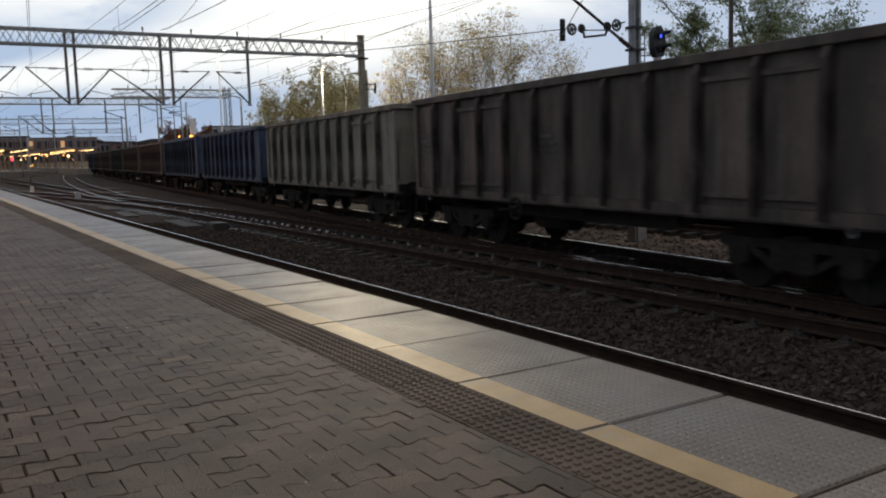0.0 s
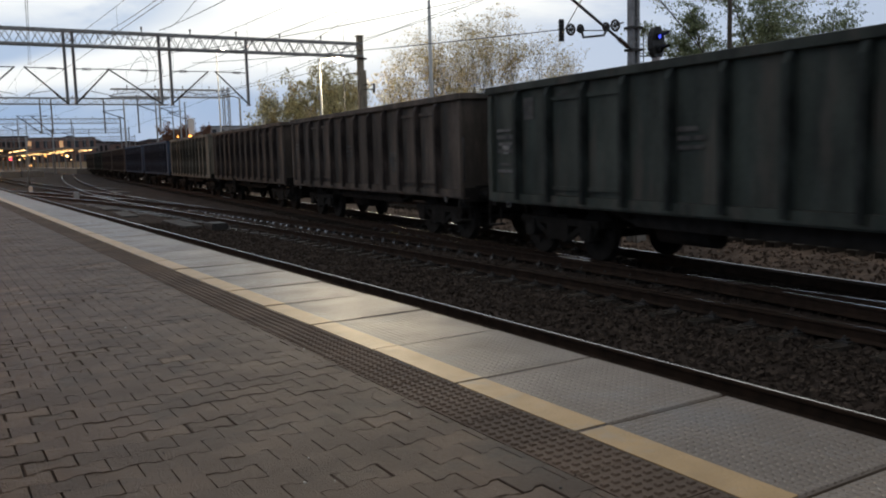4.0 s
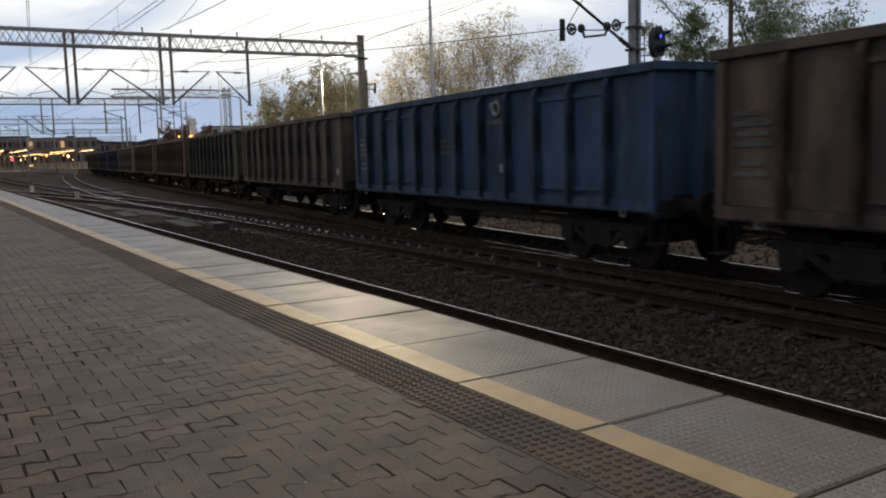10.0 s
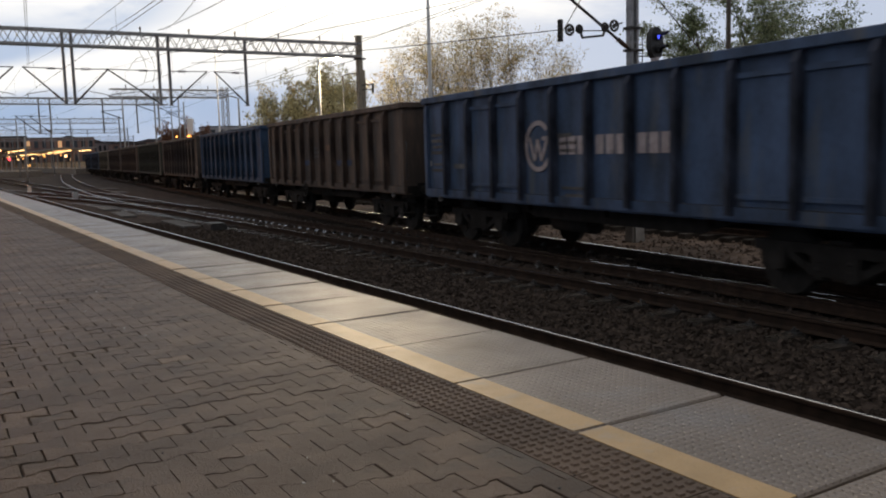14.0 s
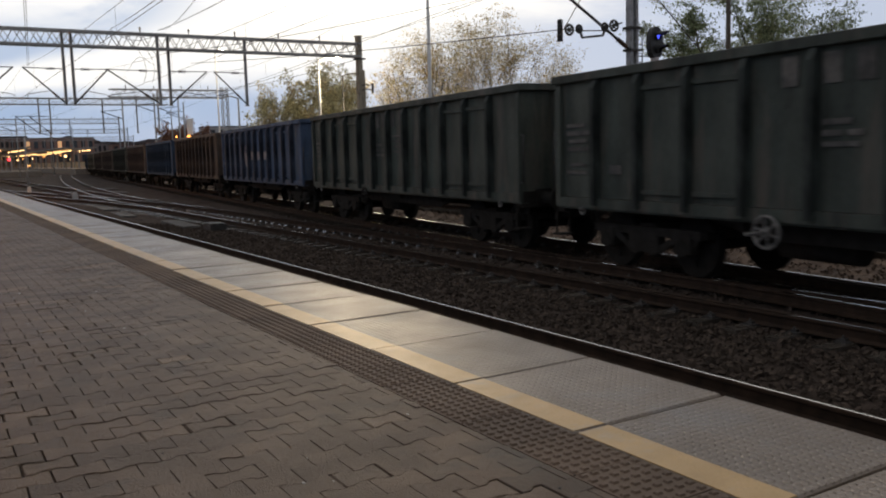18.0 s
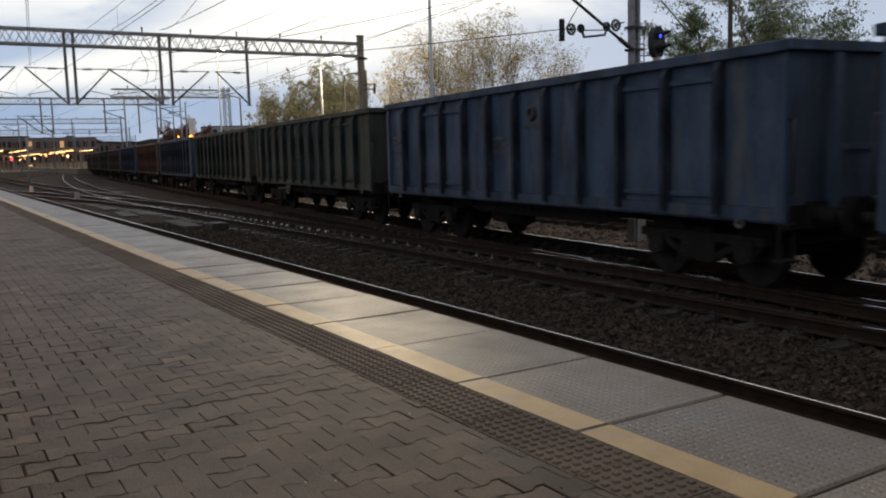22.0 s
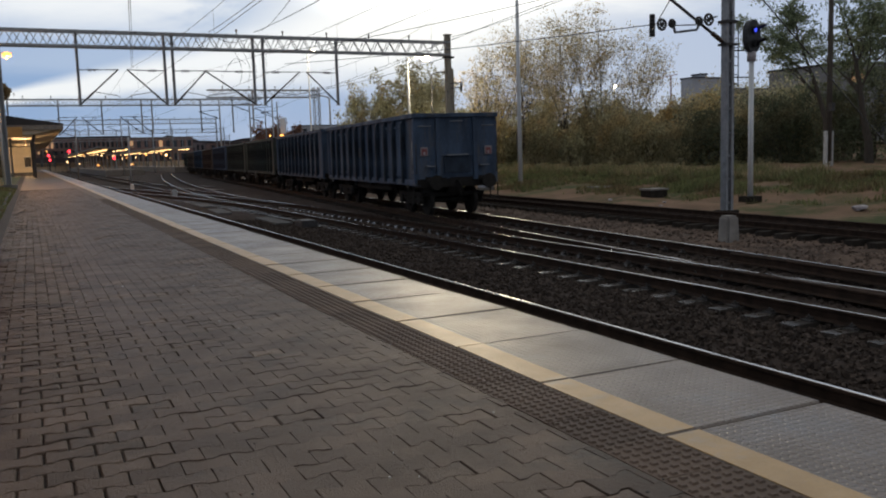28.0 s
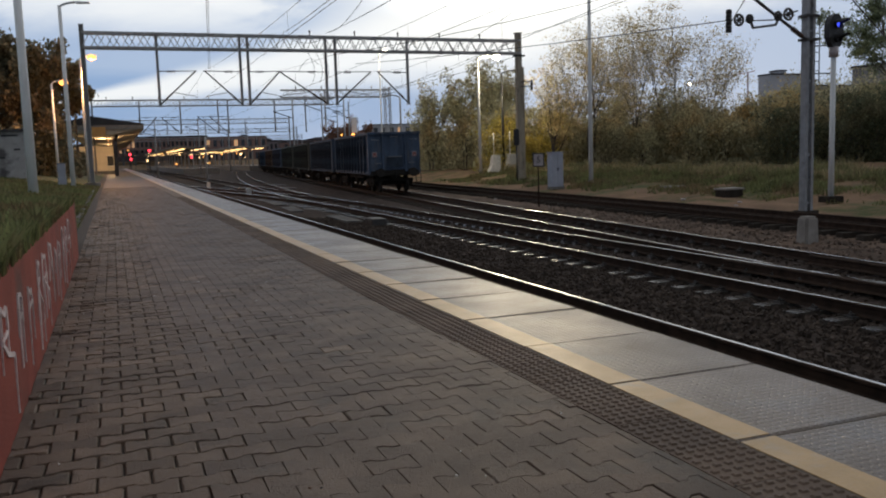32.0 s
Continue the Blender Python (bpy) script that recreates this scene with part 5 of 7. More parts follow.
def make_left():
    ys = [-6 + 0.5 * i for i in range(60)] + [24 + 2 * i for i in range(45)] + [120, 140, 170, 220]
    xs = [-60, -30, -18, -12, -9, -7, -6, -5, -4.2, -3.5, -3, -2.5, -2, -1.7, -1.4, -1.2, -1.0, -0.86, -0.72, -0.615]
    ob = new("grass_bank", grid_mesh("grass_bank", xs, ys, bank_z, M["grass"]))
    tagged(ob, "short green grass slope behind the platform", "grass", kind="structure")

    def spot():
        y = -5 + 55 * random.random() ** 1.5
        x = -0.53 - 4.4 * random.random() ** 1.8
        if y > 12.4:
            x -= 0.2
        return x, y, max(bank_z(x, y), 0.755) if y < 12.4 and x > -0.63 else bank_z(x, y), 0.8 + 0.7 * abs(nz(x, y, 0.9, 14))
    blades("grass_blades", 46000, spot, 0.13, "short green grass on the slope", M["blade"])
    def brow():
        y = -5 + 17.2 * random.random()
        return random.uniform(-0.60, -0.50), y, 0.75, 0.6 + 0.9 * abs(nz(y, 1.0, 1.3, 15))
    blades("wall_top_grass", 5200, brow, 0.10, "tufts of grass hanging over the wall's top", M["blade"])
    # low retaining wall with drips of sprayed paint
    wall = thing("retaining_wall", pose(0, 0, 0), "low brick-red painted retaining wall sprayed with pale graffiti", "wall", kind="structure")
    bm = bmesh.new()
    bm_box(bm, (-0.56, 3.2, 0.36), (0.12, 18.4, 0.80))
    bmesh.ops.bevel(bm, geom=bm.edges[:], offset=0.015, segments=2, affect="EDGES")
    part("wall_body", bm, M["red_wall"], wall)
    rnd = random.Random(5)
    y = 4.0
    while y < 10.6:
        # one sprayed sign: a few strokes and the drips below it
        bm = bmesh.new()
        w, h0, h1 = rnd.uniform(0.30, 0.55), rnd.uniform(0.26, 0.36), rnd.uniform(0.52, 0.64)
        pts = [(y, h0), (y + 0.15 * w, h1), (y + 0.6 * w, h1 - 0.03), (y + 0.7 * w, (h0 + h1) / 2), (y + 0.2 * w, (h0 + h1) / 2 - 0.02), (y + w, h0)][rnd.choice((0, 0, 1)):rnd.choice((4, 5, 6))]
        for (a, b), (c, d) in zip(pts, pts[1:]):
            m = ((a + c) / 2 + rnd.uniform(-0.05, 0.05), (b + d) / 2 + rnd.uniform(-0.04, 0.04))
            for p, q in (((a, b), m), (m, (c, d))):
                bm_bar(bm, (-0.497, *p), (-0.497, *q), 0.008, rnd.uniform(0.016, 0.028))
        part("graffiti_stroke", bm, M["graffiti"], wall)
        for _ in range(rnd.choice((4, 5, 6))):
            bm = bmesh.new()
            a, b = rnd.choice(pts)
            a += rnd.uniform(-0.03, 0.03)
            run_, wide_ = min(b - 0.05, rnd.uniform(0.12, 0.38)), rnd.uniform(0.008, 0.014)
            bm_box(bm, (-0.497, a, b - run_ / 2), (0.006, wide_, run_), taper=1.7)
            bm_box(bm, (-0.497, a, b - run_), (0.007, wide_ * 1.8, 0.02))
            part("paint_drip", bm, M["graffiti"], wall)
        y += w + rnd.uniform(0.08, 0.30)
    # rough kerb stones between the grass and the paving
    kerb = thing("kerb", pose(0, 0, 0), "uneven dark grey kerb stones along the grass", "kerb", kind="structure")
    bm = bmesh.new()
    bm_box(bm, (0, 0, 0), (0.10, 0.94, 0.16))
    bmesh.ops.bevel(bm, geom=bm.edges[:], offset=0.012, segments=1, affect="EDGES")
    me = mesh_of(bm, M["concrete_dark"], "kerb_stone")
    for i in range(48):
        yy = 12.9 + 0.96 * i
        part("kerb_stone", me, None, kerb, at=pose(-0.74 - 0.004 * i + random.uniform(-0.02, 0.02), yy, -0.01 + random.uniform(-0.015, 0.015), random.uniform(-1, 1), random.uniform(-4, 4), random.uniform(-1.5, 1.5)))


make_left()


def lamp_post(x, y, z0, z1, r0, r1, arm, label, material, lamp=None, tilt=0.0):
    """A tapered post with a curved arm and a flat lantern."""
    post = thing("lamp_post", pose(x, y, z0), label, "lamp post", "lamp posts")
    bm = bmesh.new()
    bm_rod(bm, (0, 0, -0.2), (tilt, 0, z1 - z0), r0, r1, 12)
    part("post", bm, material, post)
    if arm:
        bm = bmesh.new()
        pts = [Vector((tilt + arm * (u ** 1.2), 0, z1 - z0 - 0.05 + 0.22 * math.sin(u * 1.5))) for u in (0, 0.25, 0.5, 0.75, 1)]
        for a, b in zip(pts, pts[1:]):
            bm_rod(bm, a, b, r1 * 0.7, seg=8)
        part("arm", bm, material, post)
        end = pts[-1]
        bm = bmesh.new()
        d = 1 if arm > 0 else -1
        bm_prism(bm, [(0, 0.05), (d * 0.62, 0.03), (d * 0.66, -0.03), (d * 0.06, -0.06)], -0.12, 0.12)
        bmesh.ops.translate(bm, verts=bm.verts, vec=end)
        head = part("lantern", bm, material, post)
        if lamp:
            bm = bmesh.new()
            bmesh.ops.create_icosphere(bm, subdivisions=2, radius=0.26)
            bmesh.ops.scale(bm, verts=bm.verts, vec=(1.1, 0.9, 0.7))
            bmesh.ops.translate(bm, verts=bm.verts, vec=end + Vector((d * 0.36, 0, -0.10)))
            part("bulb", bm, lamp, head, "glowing lamp glass")
    return post


def point(name, loc, power, colour, radius=0.2):
    d = bpy.data.lights.new(name, "POINT")
    d.energy, d.color, d.shadow_soft_size = power, colour, radius
    ob = new(name, d)
    ob.location = loc
    return ob


def make_posts():
    # spun-concrete posts on the grass; their tops are above the view
    for x, y, z0, z1, r0, r1, arm in ((-2.62, 33, 0.15, 9.8, 0.17, 0.12, 0.0), (-1.80, 45, 0.05, 8.75, 0.12, 0.08, 0.7)):
        lamp_post(x, y, z0, z1, r0, r1, arm, "pale grey tapered concrete lamp post on the grass", M["white_pole"])
    lamp_post(-3.22, 60, 0.4, 6.4, 0.10, 0.06, 0.35, "slim lamp post with a glowing orange lantern", M["white_pole"], M["sodium"])
    lamp_post(-1.45, 60, 0.1, 8.0, 0.10, 0.06, 0.35, "slim lamp post with a bright orange lantern at the platform", M["white_pole"], M["sodium"])
    point("platform_lamp_light", (-0.74, 60, 7.0), 1300, (1.0, 0.45, 0.15))
    point("bank_lamp_light", (-2.51, 60, 5.6), 150, (1.0, 0.45, 0.15))
    lamp_post(26.3, 60, -0.4, 8.3, 0.13, 0.08, 1.2, "pale lamp post with a dazzling warm white lamp", M["white_pole"], M["led"])
    point("yard_lamp_light", (27.8, 59.5, 7.9), 1200, (1.0, 0.86, 0.58))
    lamp_post(24.0, 40, -0.75, 9.3, 0.13, 0.09, 0.0, "tall bare grey pole on the grass", M["white_pole"])
    lamp_post(29.2, 62, -0.2, 7.4, 0.11, 0.07, 0.8, "dark steel lamp post among the bushes", M["steel_dark"])
    lamp_post(26.0, 78, -0.6, 6.7, 0.12, 0.08, -0.9, "curved grey lamp post beside the yard", M["steel_grey"])
    lamp_post(24.4, 79, -0.6, 11.0, 0.09, 0.06, 0.2, "tall slender lamp post with a white lamp", M["white_pole"], M["led"])
    box = thing("small_cabinet", pose(-2.30, 45.5, 0.2), "small pale grey metal cabinet on the grass", "cabinet")
    bm = bmesh.new()
    bm_box(bm, (0, 0, 0.55), (0.36, 0.3, 1.1))
    part("body", bm, M["cabinet"], box)
    bm = bmesh.new()
    bm_box(bm, (0, 0, 1.12), (0.42, 0.36, 0.05))
    part("lid", bm, M["cabinet"], box)
    shed = thing("white_shed", pose(-7.3, 48, 0.6), "whitewashed shed wall sprayed with dark graffiti", "shed")
    bm = bmesh.new()
    bm_box(bm, (0, 2.5, 1.15), (6.6, 5.0, 2.5))
    part("wall", bm, M["white_wall"], shed)
    bm = bmesh.new()
    bm_box(bm, (0, 2.5, 2.45), (6.9, 5.3, 0.12))
    part("roof", bm, M["roofing"], shed)
    for i, (a, b, w, h) in enumerate(((1.2, 1.5, 0.5, 0.5), (1.9, 0.9, 0.7, 0.7), (2.7, 1.3, 0.4, 0.8), (2.4, 2.0, 1.1, 0.12))):
        bm = bmesh.new()
        bm_box(bm, (a + 0.2, -0.008, b + 0.2), (w * 0.7, 0.012, 0.09))
        part("graffiti_mark", bm, M["black"], shed)


make_posts()


def make_canopy():
    can = thing("platform_canopy", pose(0, 0, 0), "concrete platform canopy with a pale sloping underside and dark roof", "canopy")
    bm = bmesh.new()
    bm_prism(bm, [(3.12, 4.66), (3.12, 5.06), (-4.4, 5.06), (-4.4, 4.66), (-1.6, 4.15), (0.2, 4.1)], 91.1, 205)
    part("soffit", bm, M["plaster"], can)
    bm = bmesh.new()
    bm_prism(bm, [(3.3, 5.07), (3.3, 5.13), (-1.6, 5.95), (-4.6, 5.32), (-4.6, 5.07)], 90.9, 205)
    part("roof", bm, M["roofing"], can)
    for a, b in (((-4.45, 91.0, 4.82), (3.2, 91.0, 4.82)), ((3.18, 91.0, 4.82), (3.18, 205, 4.82))):
        bm = bmesh.new()
        bm_bar(bm, a, b, 0.12, 0.46)
        part("fascia", bm, M["concrete"], can)
    for i in range(11):
        bm = bmesh.new()
        y = 92.5 + 11 * i
        bm_box(bm, (0.45, y, 1.75), (0.30, 0.34, 3.5), taper=1.35)
        bm_bar(bm, (0.45, y, 3.3), (0.65, y, 4.15), 0.26)
        part("column", bm, M["steel_dark"], can)
    bm = bmesh.new()
    bm_box(bm, (-0.98, 90.85, 4.4), (1.25, 0.06, 0.95))
    part("sign_board", bm, M["amber_board"], can, "dull amber sign board")
    for i in range(9):
        bm = bmesh.new()
        bm_box(bm, (-0.2, 97 + 12 * i, 3.95), (0.16, 1.3, 0.08))
        part("light_fitting", bm, M["warm_window"], can)
    kiosk = thing("waiting_room", pose(-1.95, 112, 0), "beige waiting room under the canopy, lit from outside", "building")
    bm = bmesh.new()
    bm_box(bm, (0, 9, 1.7), (4.5, 18, 3.4))
    part("wall", bm, M["cream"], kiosk)
    bm = bmesh.new()
    bm_box(bm, (1.83, -0.02, 1.6), (0.70, 0.06, 1.15))
    win = part("window", bm, M["black"], kiosk)
    bm = bmesh.new()
    bm_box(bm, (1.83, -0.06, 2.2), (0.80, 0.05, 0.06))
    bm_box(bm, (1.83, -0.06, 1.0), (0.80, 0.05, 0.06))
    part("window_frame", bm, M["white_pole"], win)
    bm = bmesh.new()
    bm_box(bm, (0, -0.05, 0.2), (4.5, 0.08, 0.4))
    part("plinth", bm, M["concrete_dark"], kiosk)
    point("canopy_light", (-0.6, 105, 3.4), 800, (1.0, 0.62, 0.30))
    point("canopy_light_far", (-0.2, 135, 3.6), 700, (1.0, 0.6, 0.28))


make_canopy()


# ---------------------------------------------------------------- overhead line
def lattice_gantry(y, xl, xr, z0, z1, drops, near=True, posts="both", depth=0.7, label="grey lattice gantry beam across the tracks with hanging posts"):
    """A lattice beam on two masts, with posts hanging from it."""
    g = thing("gantry", pose(0, y, 0), label, "gantry", "gantries over the tracks")
    r = 0.05 if near else 0.06
    for dy in (-depth / 2, depth / 2):
        for z in (z0 + 0.05, z1 - 0.05):
            bm = bmesh.new()
            bm_box(bm, ((xl + xr) / 2, dy, z), (xr - xl, 0.10, 0.11))
            part("chord", bm, M["mast_paint"], g)
    n = int((xr - xl) / 0.78)
    step = (xr - xl) / n
    bm = bmesh.new()
    bm_bar(bm, (0, 0, z0 + 0.08), (step / 2, 0, z1 - 0.08), 0.036)
    bm_bar(bm, (step / 2, 0, z1 - 0.08), (step, 0, z0 + 0.08), 0.036)
    brace = mesh_of(bm, M["mast_paint"], "lacing")
    for i in range(n):
        for dy in (-depth / 2, depth / 2):
            off = step / 2 if dy > 0 else 0
            if xl + i * step + off + step <= xr + 0.01:
                part("lacing", brace, None, g, at=pose(xl + i * step + off, dy, 0))
    for x in {"both": (xl, xr), "left": (xl,), "right": (xr,)}[posts]:
        base = -1.0 if x > 0 else -0.1
        if posts == "right":
            # four-legged lattice tower
            for sx in (-0.28, 0.28):
                for sy in (-0.28, 0.28):
                    bm = bmesh.new()
                    bm_box(bm, (x + sx, sy, (base + z1 + 0.3) / 2), (0.08, 0.08, z1 + 0.3 - base))
                    part("tower_leg", bm, M["mast_paint"], g)
            for k in range(12):
                bm = bmesh.new()
                za, zb = base + k * 0.78, base + (k + 1) * 0.78
                bm_bar(bm, (x - 0.28, -0.28, za), (x + 0.28, -0.28, zb), 0.045)
                bm_bar(bm, (x + 0.28, -0.28, za), (x - 0.28, -0.28, zb), 0.045)
                part("tower_brace", bm, M["mast_paint"], g)
            bm = bmesh.new()
            bm_box(bm, (x, 0, base + 0.1), (1.1, 1.1, 0.5))
            part("footing", bm, M["concrete"], g)
            continue
        bm = bmesh.new()
        if near and x > 0:
            # spun-concrete mast of two legs with a cap
            bm_box(bm, (x - 0.05, 0, (base + z1 + 0.42) / 2), (0.42, 0.40, z1 + 0.42 - base), taper=0.86)
            bmesh.ops.bevel(bm, geom=bm.edges[:], offset=0.05, segments=2, affect="EDGES")
            bm_box(bm, (x - 0.05, 0, z1 + 0.44), (0.44, 0.42, 0.07))
            part("mast", bm, M["concrete_tan"], g, "weathered tan concrete mast")
            bm = bmesh.new()
            bm_box(bm, (x + 0.36, 0.35, (base + 6.6) / 2), (0.20, 0.22, 6.6 - base))
            part("side_mast", bm, M["concrete_tan"], g)
            for z in (z0 - 0.1,):
                bm = bmesh.new()
                bm_box(bm, (x - 0.02, -0.02, z), (0.62, 0.52, 0.10))
                part("clamp", bm, M["steel_dark"], g)
            for z, d in ((5.3, 0.42), (5.6, 0.5)):
                bm = bmesh.new()
                bm_bar(bm, (x, -0.2, z), (x + 0.7, -0.5, z + 0.05), 0.05)
                bm_rod(bm, (x + 0.62, -0.48, z - 0.22), (x + 0.62, -0.48, z + 0.12), 0.07, seg=8)
                part("line_bracket", bm, M["steel_dark"], g)
            bm = bmesh.new()
            bm_box(bm, (x, 0, base + 0.1), (0.9, 0.9, 0.5))
            part("footing", bm, M["concrete"], g)
            continue
        for sx in ((-0.09, 0.09) if near else (-0.06, 0.06)):
            bm_box(bm, (x + sx, 0, (base + z1 + 0.42) / 2), (0.06, 0.26, z1 + 0.42 - base))
        bm_box(bm, (x, 0, (base + z1 + 0.42) / 2), (0.18 if near else 0.08, 0.05, z1 + 0.4 - base))
        part("mast", bm, M["mast_paint"], g)
        bm = bmesh.new()
        bm_box(bm, (x, 0, base + 0.1), (0.8, 0.8, 0.5))
        part("footing", bm, M["concrete"], g)
    for x in drops:
        bm = bmesh.new()
        bm_box(bm, (x - 0.055, 0, (z1 + 4.3) / 2), (0.03, 0.15, z1 - 4.3))
        bm_box(bm, (x + 0.055, 0, (z1 + 4.3) / 2), (0.03, 0.15, z1 - 4.3))
        bm_box(bm, (x, 0, (z1 + 4.3) / 2), (0.09, 0.03, z1 - 4.3))
        bm_box(bm, (x, 0, 4.29), (0.24, 0.2, 0.05))
        part("hanging_post", bm, M["mast_paint"], g)
    for i in range(int((xr - xl) / 2.7)):
        x = xl + 1.5 + 2.7 * i
        if near and x < 11:
            continue
        bm = bmesh.new()
        bm_rod(bm, (x, 0, z1), (x, 0, z1 + 0.28), 0.03, seg=6)
        bm_rod(bm, (x, 0, z1 + 0.2), (x, 0, z1 + 0.34), 0.055, seg=8)
        part("pin_insulator", bm, M["porcelain"], g)
    return g


def cantilever(x0, x1, y, zb=4.36, zt=6.25, material=None):
    """A slanting strut from the foot of a hanging post at x0 out to the wire at x1, a top tie with its insulator and a steady arm."""
    c = thing("cantilever_bracket", pose(0, y, 0), "slanting overhead line bracket with insulators", "bracket", "overhead line brackets")
    m = M["steel_dark"]
    bm = bmesh.new()
    bm_rod(bm, (x0, 0, zb), (x1, 0, zt), 0.04, seg=8)
    part("strut", bm, m, c)
    bm = bmesh.new()
    bm_rod(bm, (x0, 0, zt - 0.05), (x1, 0, zt - 0.02), 0.025, seg=6)
    part("tie", bm, m, c)
    for u, v in ((0.18, 0.18), (0.12, None)):
        bm = bmesh.new()
        p = Vector((x0, 0, zb)).lerp(Vector((x1, 0, zt)), u) if v else Vector((x0 + (x1 - x0) * u * 2, 0, zt - 0.05))
        d = (Vector((x1, 0, zt)) - Vector((x0, 0, zb))).normalized() if v else Vector((1 if x1 > x0 else -1, 0, 0))
        for k in range(5):
            bm_rod(bm, p + d * (k * 0.09), p + d * (k * 0.09 + 0.045), 0.085, 0.05, 8)
        part("insulator", bm, M["porcelain"], c)
    bm = bmesh.new()
    xa = x0 + (x1 - x0) * 0.35
    bm_rod(bm, (xa, 0, 5.05), (x1 - (0.2 if x1 > x0 else -0.2), 0, 4.86), 0.018, seg=6)
    bm_rod(bm, (x1 - (0.2 if x1 > x0 else -0.2), 0, 4.86), (x1, 0, 4.76), 0.014, seg=6)
    part("steady_arm", bm, m, c)
    return c


def wire(name, pts, r, label="thin dark overhead wire"):
    bm = bmesh.new()
    bm_tube(bm, pts, r)
    return tagged(part(name, bm, M["wire"]), label, "wire", "overhead wires")


def sag(a, b, d, n=12):
    a, b = Vector(a), Vector(b)
    return [a.lerp(b, i / n) - Vector((0, 0, 4 * d * (i / n) * (1 - i / n))) for i in range(n + 1)]


def catenary(x_of, supports, name):
    """A messenger wire that hangs from support to support, the contact wire, and the droppers between them."""
    for y0, y1 in zip(supports, supports[1:]):
        a, b = (x_of(y0), y0, 6.25), (x_of(y1), y1, 6.25)
        mess = sag(a, b, 0.85)
        wire("messenger_wire", mess, 0.007)
        c, d = (x_of(y0), y0, 4.76), (x_of(y1), y1, 4.76)
        wire("contact_wire", sag(c, d, 0.02, 4), 0.008)
        if y0 < 90:
            for i in range(1, 12, 2):
                p = mess[i]
                q = Vector(c).lerp(Vector(d), i / 12)
                wire("dropper_wire", [p, q], 0.004)


def make_overhead():
    lattice_gantry(50, -1.03, 24.8, 7.37, 8.25, (2.72, 7.2, 7.64, 12.16, 12.74, 17.22))
    for a, b in ((2.72, 4.75), (7.2, 5.2), (7.64, 9.45), (12.16, 9.35), (12.74, 14.9), (17.22, 15.3)):
        cantilever(a, b, 50)
    lattice_gantry(100, -1.6, 25.0, 7.35, 8.1, (3.2, 7.5, 11.6, 12.7, 18.0, 21.6), near=False, posts="left", label="further grey lattice gantry beam across the tracks")
    for a, b in ((3.2, 5.0), (7.5, 5.4), (11.6, 9.3), (12.7, 10.6)):
        cantilever(a, b, 100, 4.3, 6.2)
    lattice_gantry(88, 16.6, 27.9, 7.35, 8.2, (21.1,), near=False, posts="right", label="short lattice gantry beam over the yard tracks")
    lattice_gantry(158, -2, 31, 7.7, 8.6, (3.5, 9.5, 16, 23), near=False, label="distant lattice gantry beam over the station tracks")
    lattice_gantry(215, -3, 44, 7.8, 8.8, (4, 11, 19, 27, 35), near=False, label="distant lattice gantry beam over the station tracks")
    lattice_gantry(285, -3, 60, 7.8, 8.9, (4, 13, 23, 34, 45), near=False, label="distant lattice gantry beam over the station tracks")
    for x, y, z in ((9.8, 98, 3.9), (19.3, 96, 7.8), (24.5, 104, 9.0), (27.3, 104, 8.6), (29.5, 110, 8.4), (33, 130, 8.6), (14.0, 150, 8.4), (21.5, 170, 8.2), (28.0, 190, 8.6), (6.2, 132, 7.2)):
        p = thing("line_mast", pose(x, y, -0.95), "distant overhead line mast with a bracket", "mast", "distant masts")
        bm = bmesh.new()
        bm_rod(bm, (0, 0, 0), (0, 0, z + 0.95), 0.11, 0.08, 8)
        part("post", bm, M["mast_paint"], p)
        bm = bmesh.new()
        bm_bar(bm, (0, 0, z - 1.2), (-2.2, 0, z - 0.4), 0.08)
        bm_bar(bm, (0, 0, z - 0.2), (-2.2, 0, z - 0.4), 0.06)
        part("bracket", bm, M["steel_dark"], p)
    catenary(lambda y: TRACK_1 + (0.2 if int(y / 50) % 2 else -0.2), [-10, 50, 100, 158, 215, 285], "track_1")
    catenary(lambda y: TRACK_2 + (0.2 if int(y / 50) % 2 else -0.1), [-6, 50, 100, 158, 215], "track_2")
    # the branch's wires swing over from the mast beside the siding
    branch_x = {-30: 9.4, 18.7: 11.7, 50: 15.05, 88: 19.1, 130: 23.5}
    catenary(lambda y: branch_x[y], [-30, 18.7, 50, 88, 130], "track_3")
    wire("feeder_wire", sag((18.3, 18.7, 7.2), (24.8, 50, 8.5), 0.25), 0.014)
    wire("feeder_wire", sag((18.3, 18.7, 6.6), (12.6, 50, 7.2), 0.3), 0.014)
    wire("feeder_wire", sag((7.19, 22, 5.3), (12.25, 50, 8.45), 0.05), 0.013)
    wire("feeder_wire", sag((5.52, 22, 5.25), (9.69, 50, 8.4), 0.05), 0.011)
    wire("feeder_wire", sag((24.8, 50, 8.45), (27.9, 88, 8.3), 0.5), 0.016)
    wire("feeder_wire", sag((24.8, 50, 7.3), (21.1, 88, 7.3), 0.5), 0.016)
    wire("feeder_wire", sag((2.21, 20, 4.79), (5.44, 50, 6.3), 0.02), 0.008)
    wire("feeder_wire", sag((2.25, 20, 4.79), (5.52, 50, 6.3), 0.02), 0.008)
    wire("jumper_wire", sag((6.41, 22, 5.28), (12.3, 50, 8.5), 0.25), 0.009)
    for x, d in ((11.2, 0.0), (11.6, 0.25), (12.0, 0.1)):
        wire("jumper_wire", [Vector((x + 0.35 * math.sin(2.6 * u) - 0.1, 49.9 - d, 7.3 - 1.75 * u)) for u in [i / 8 for i in range(9)]], 0.012)
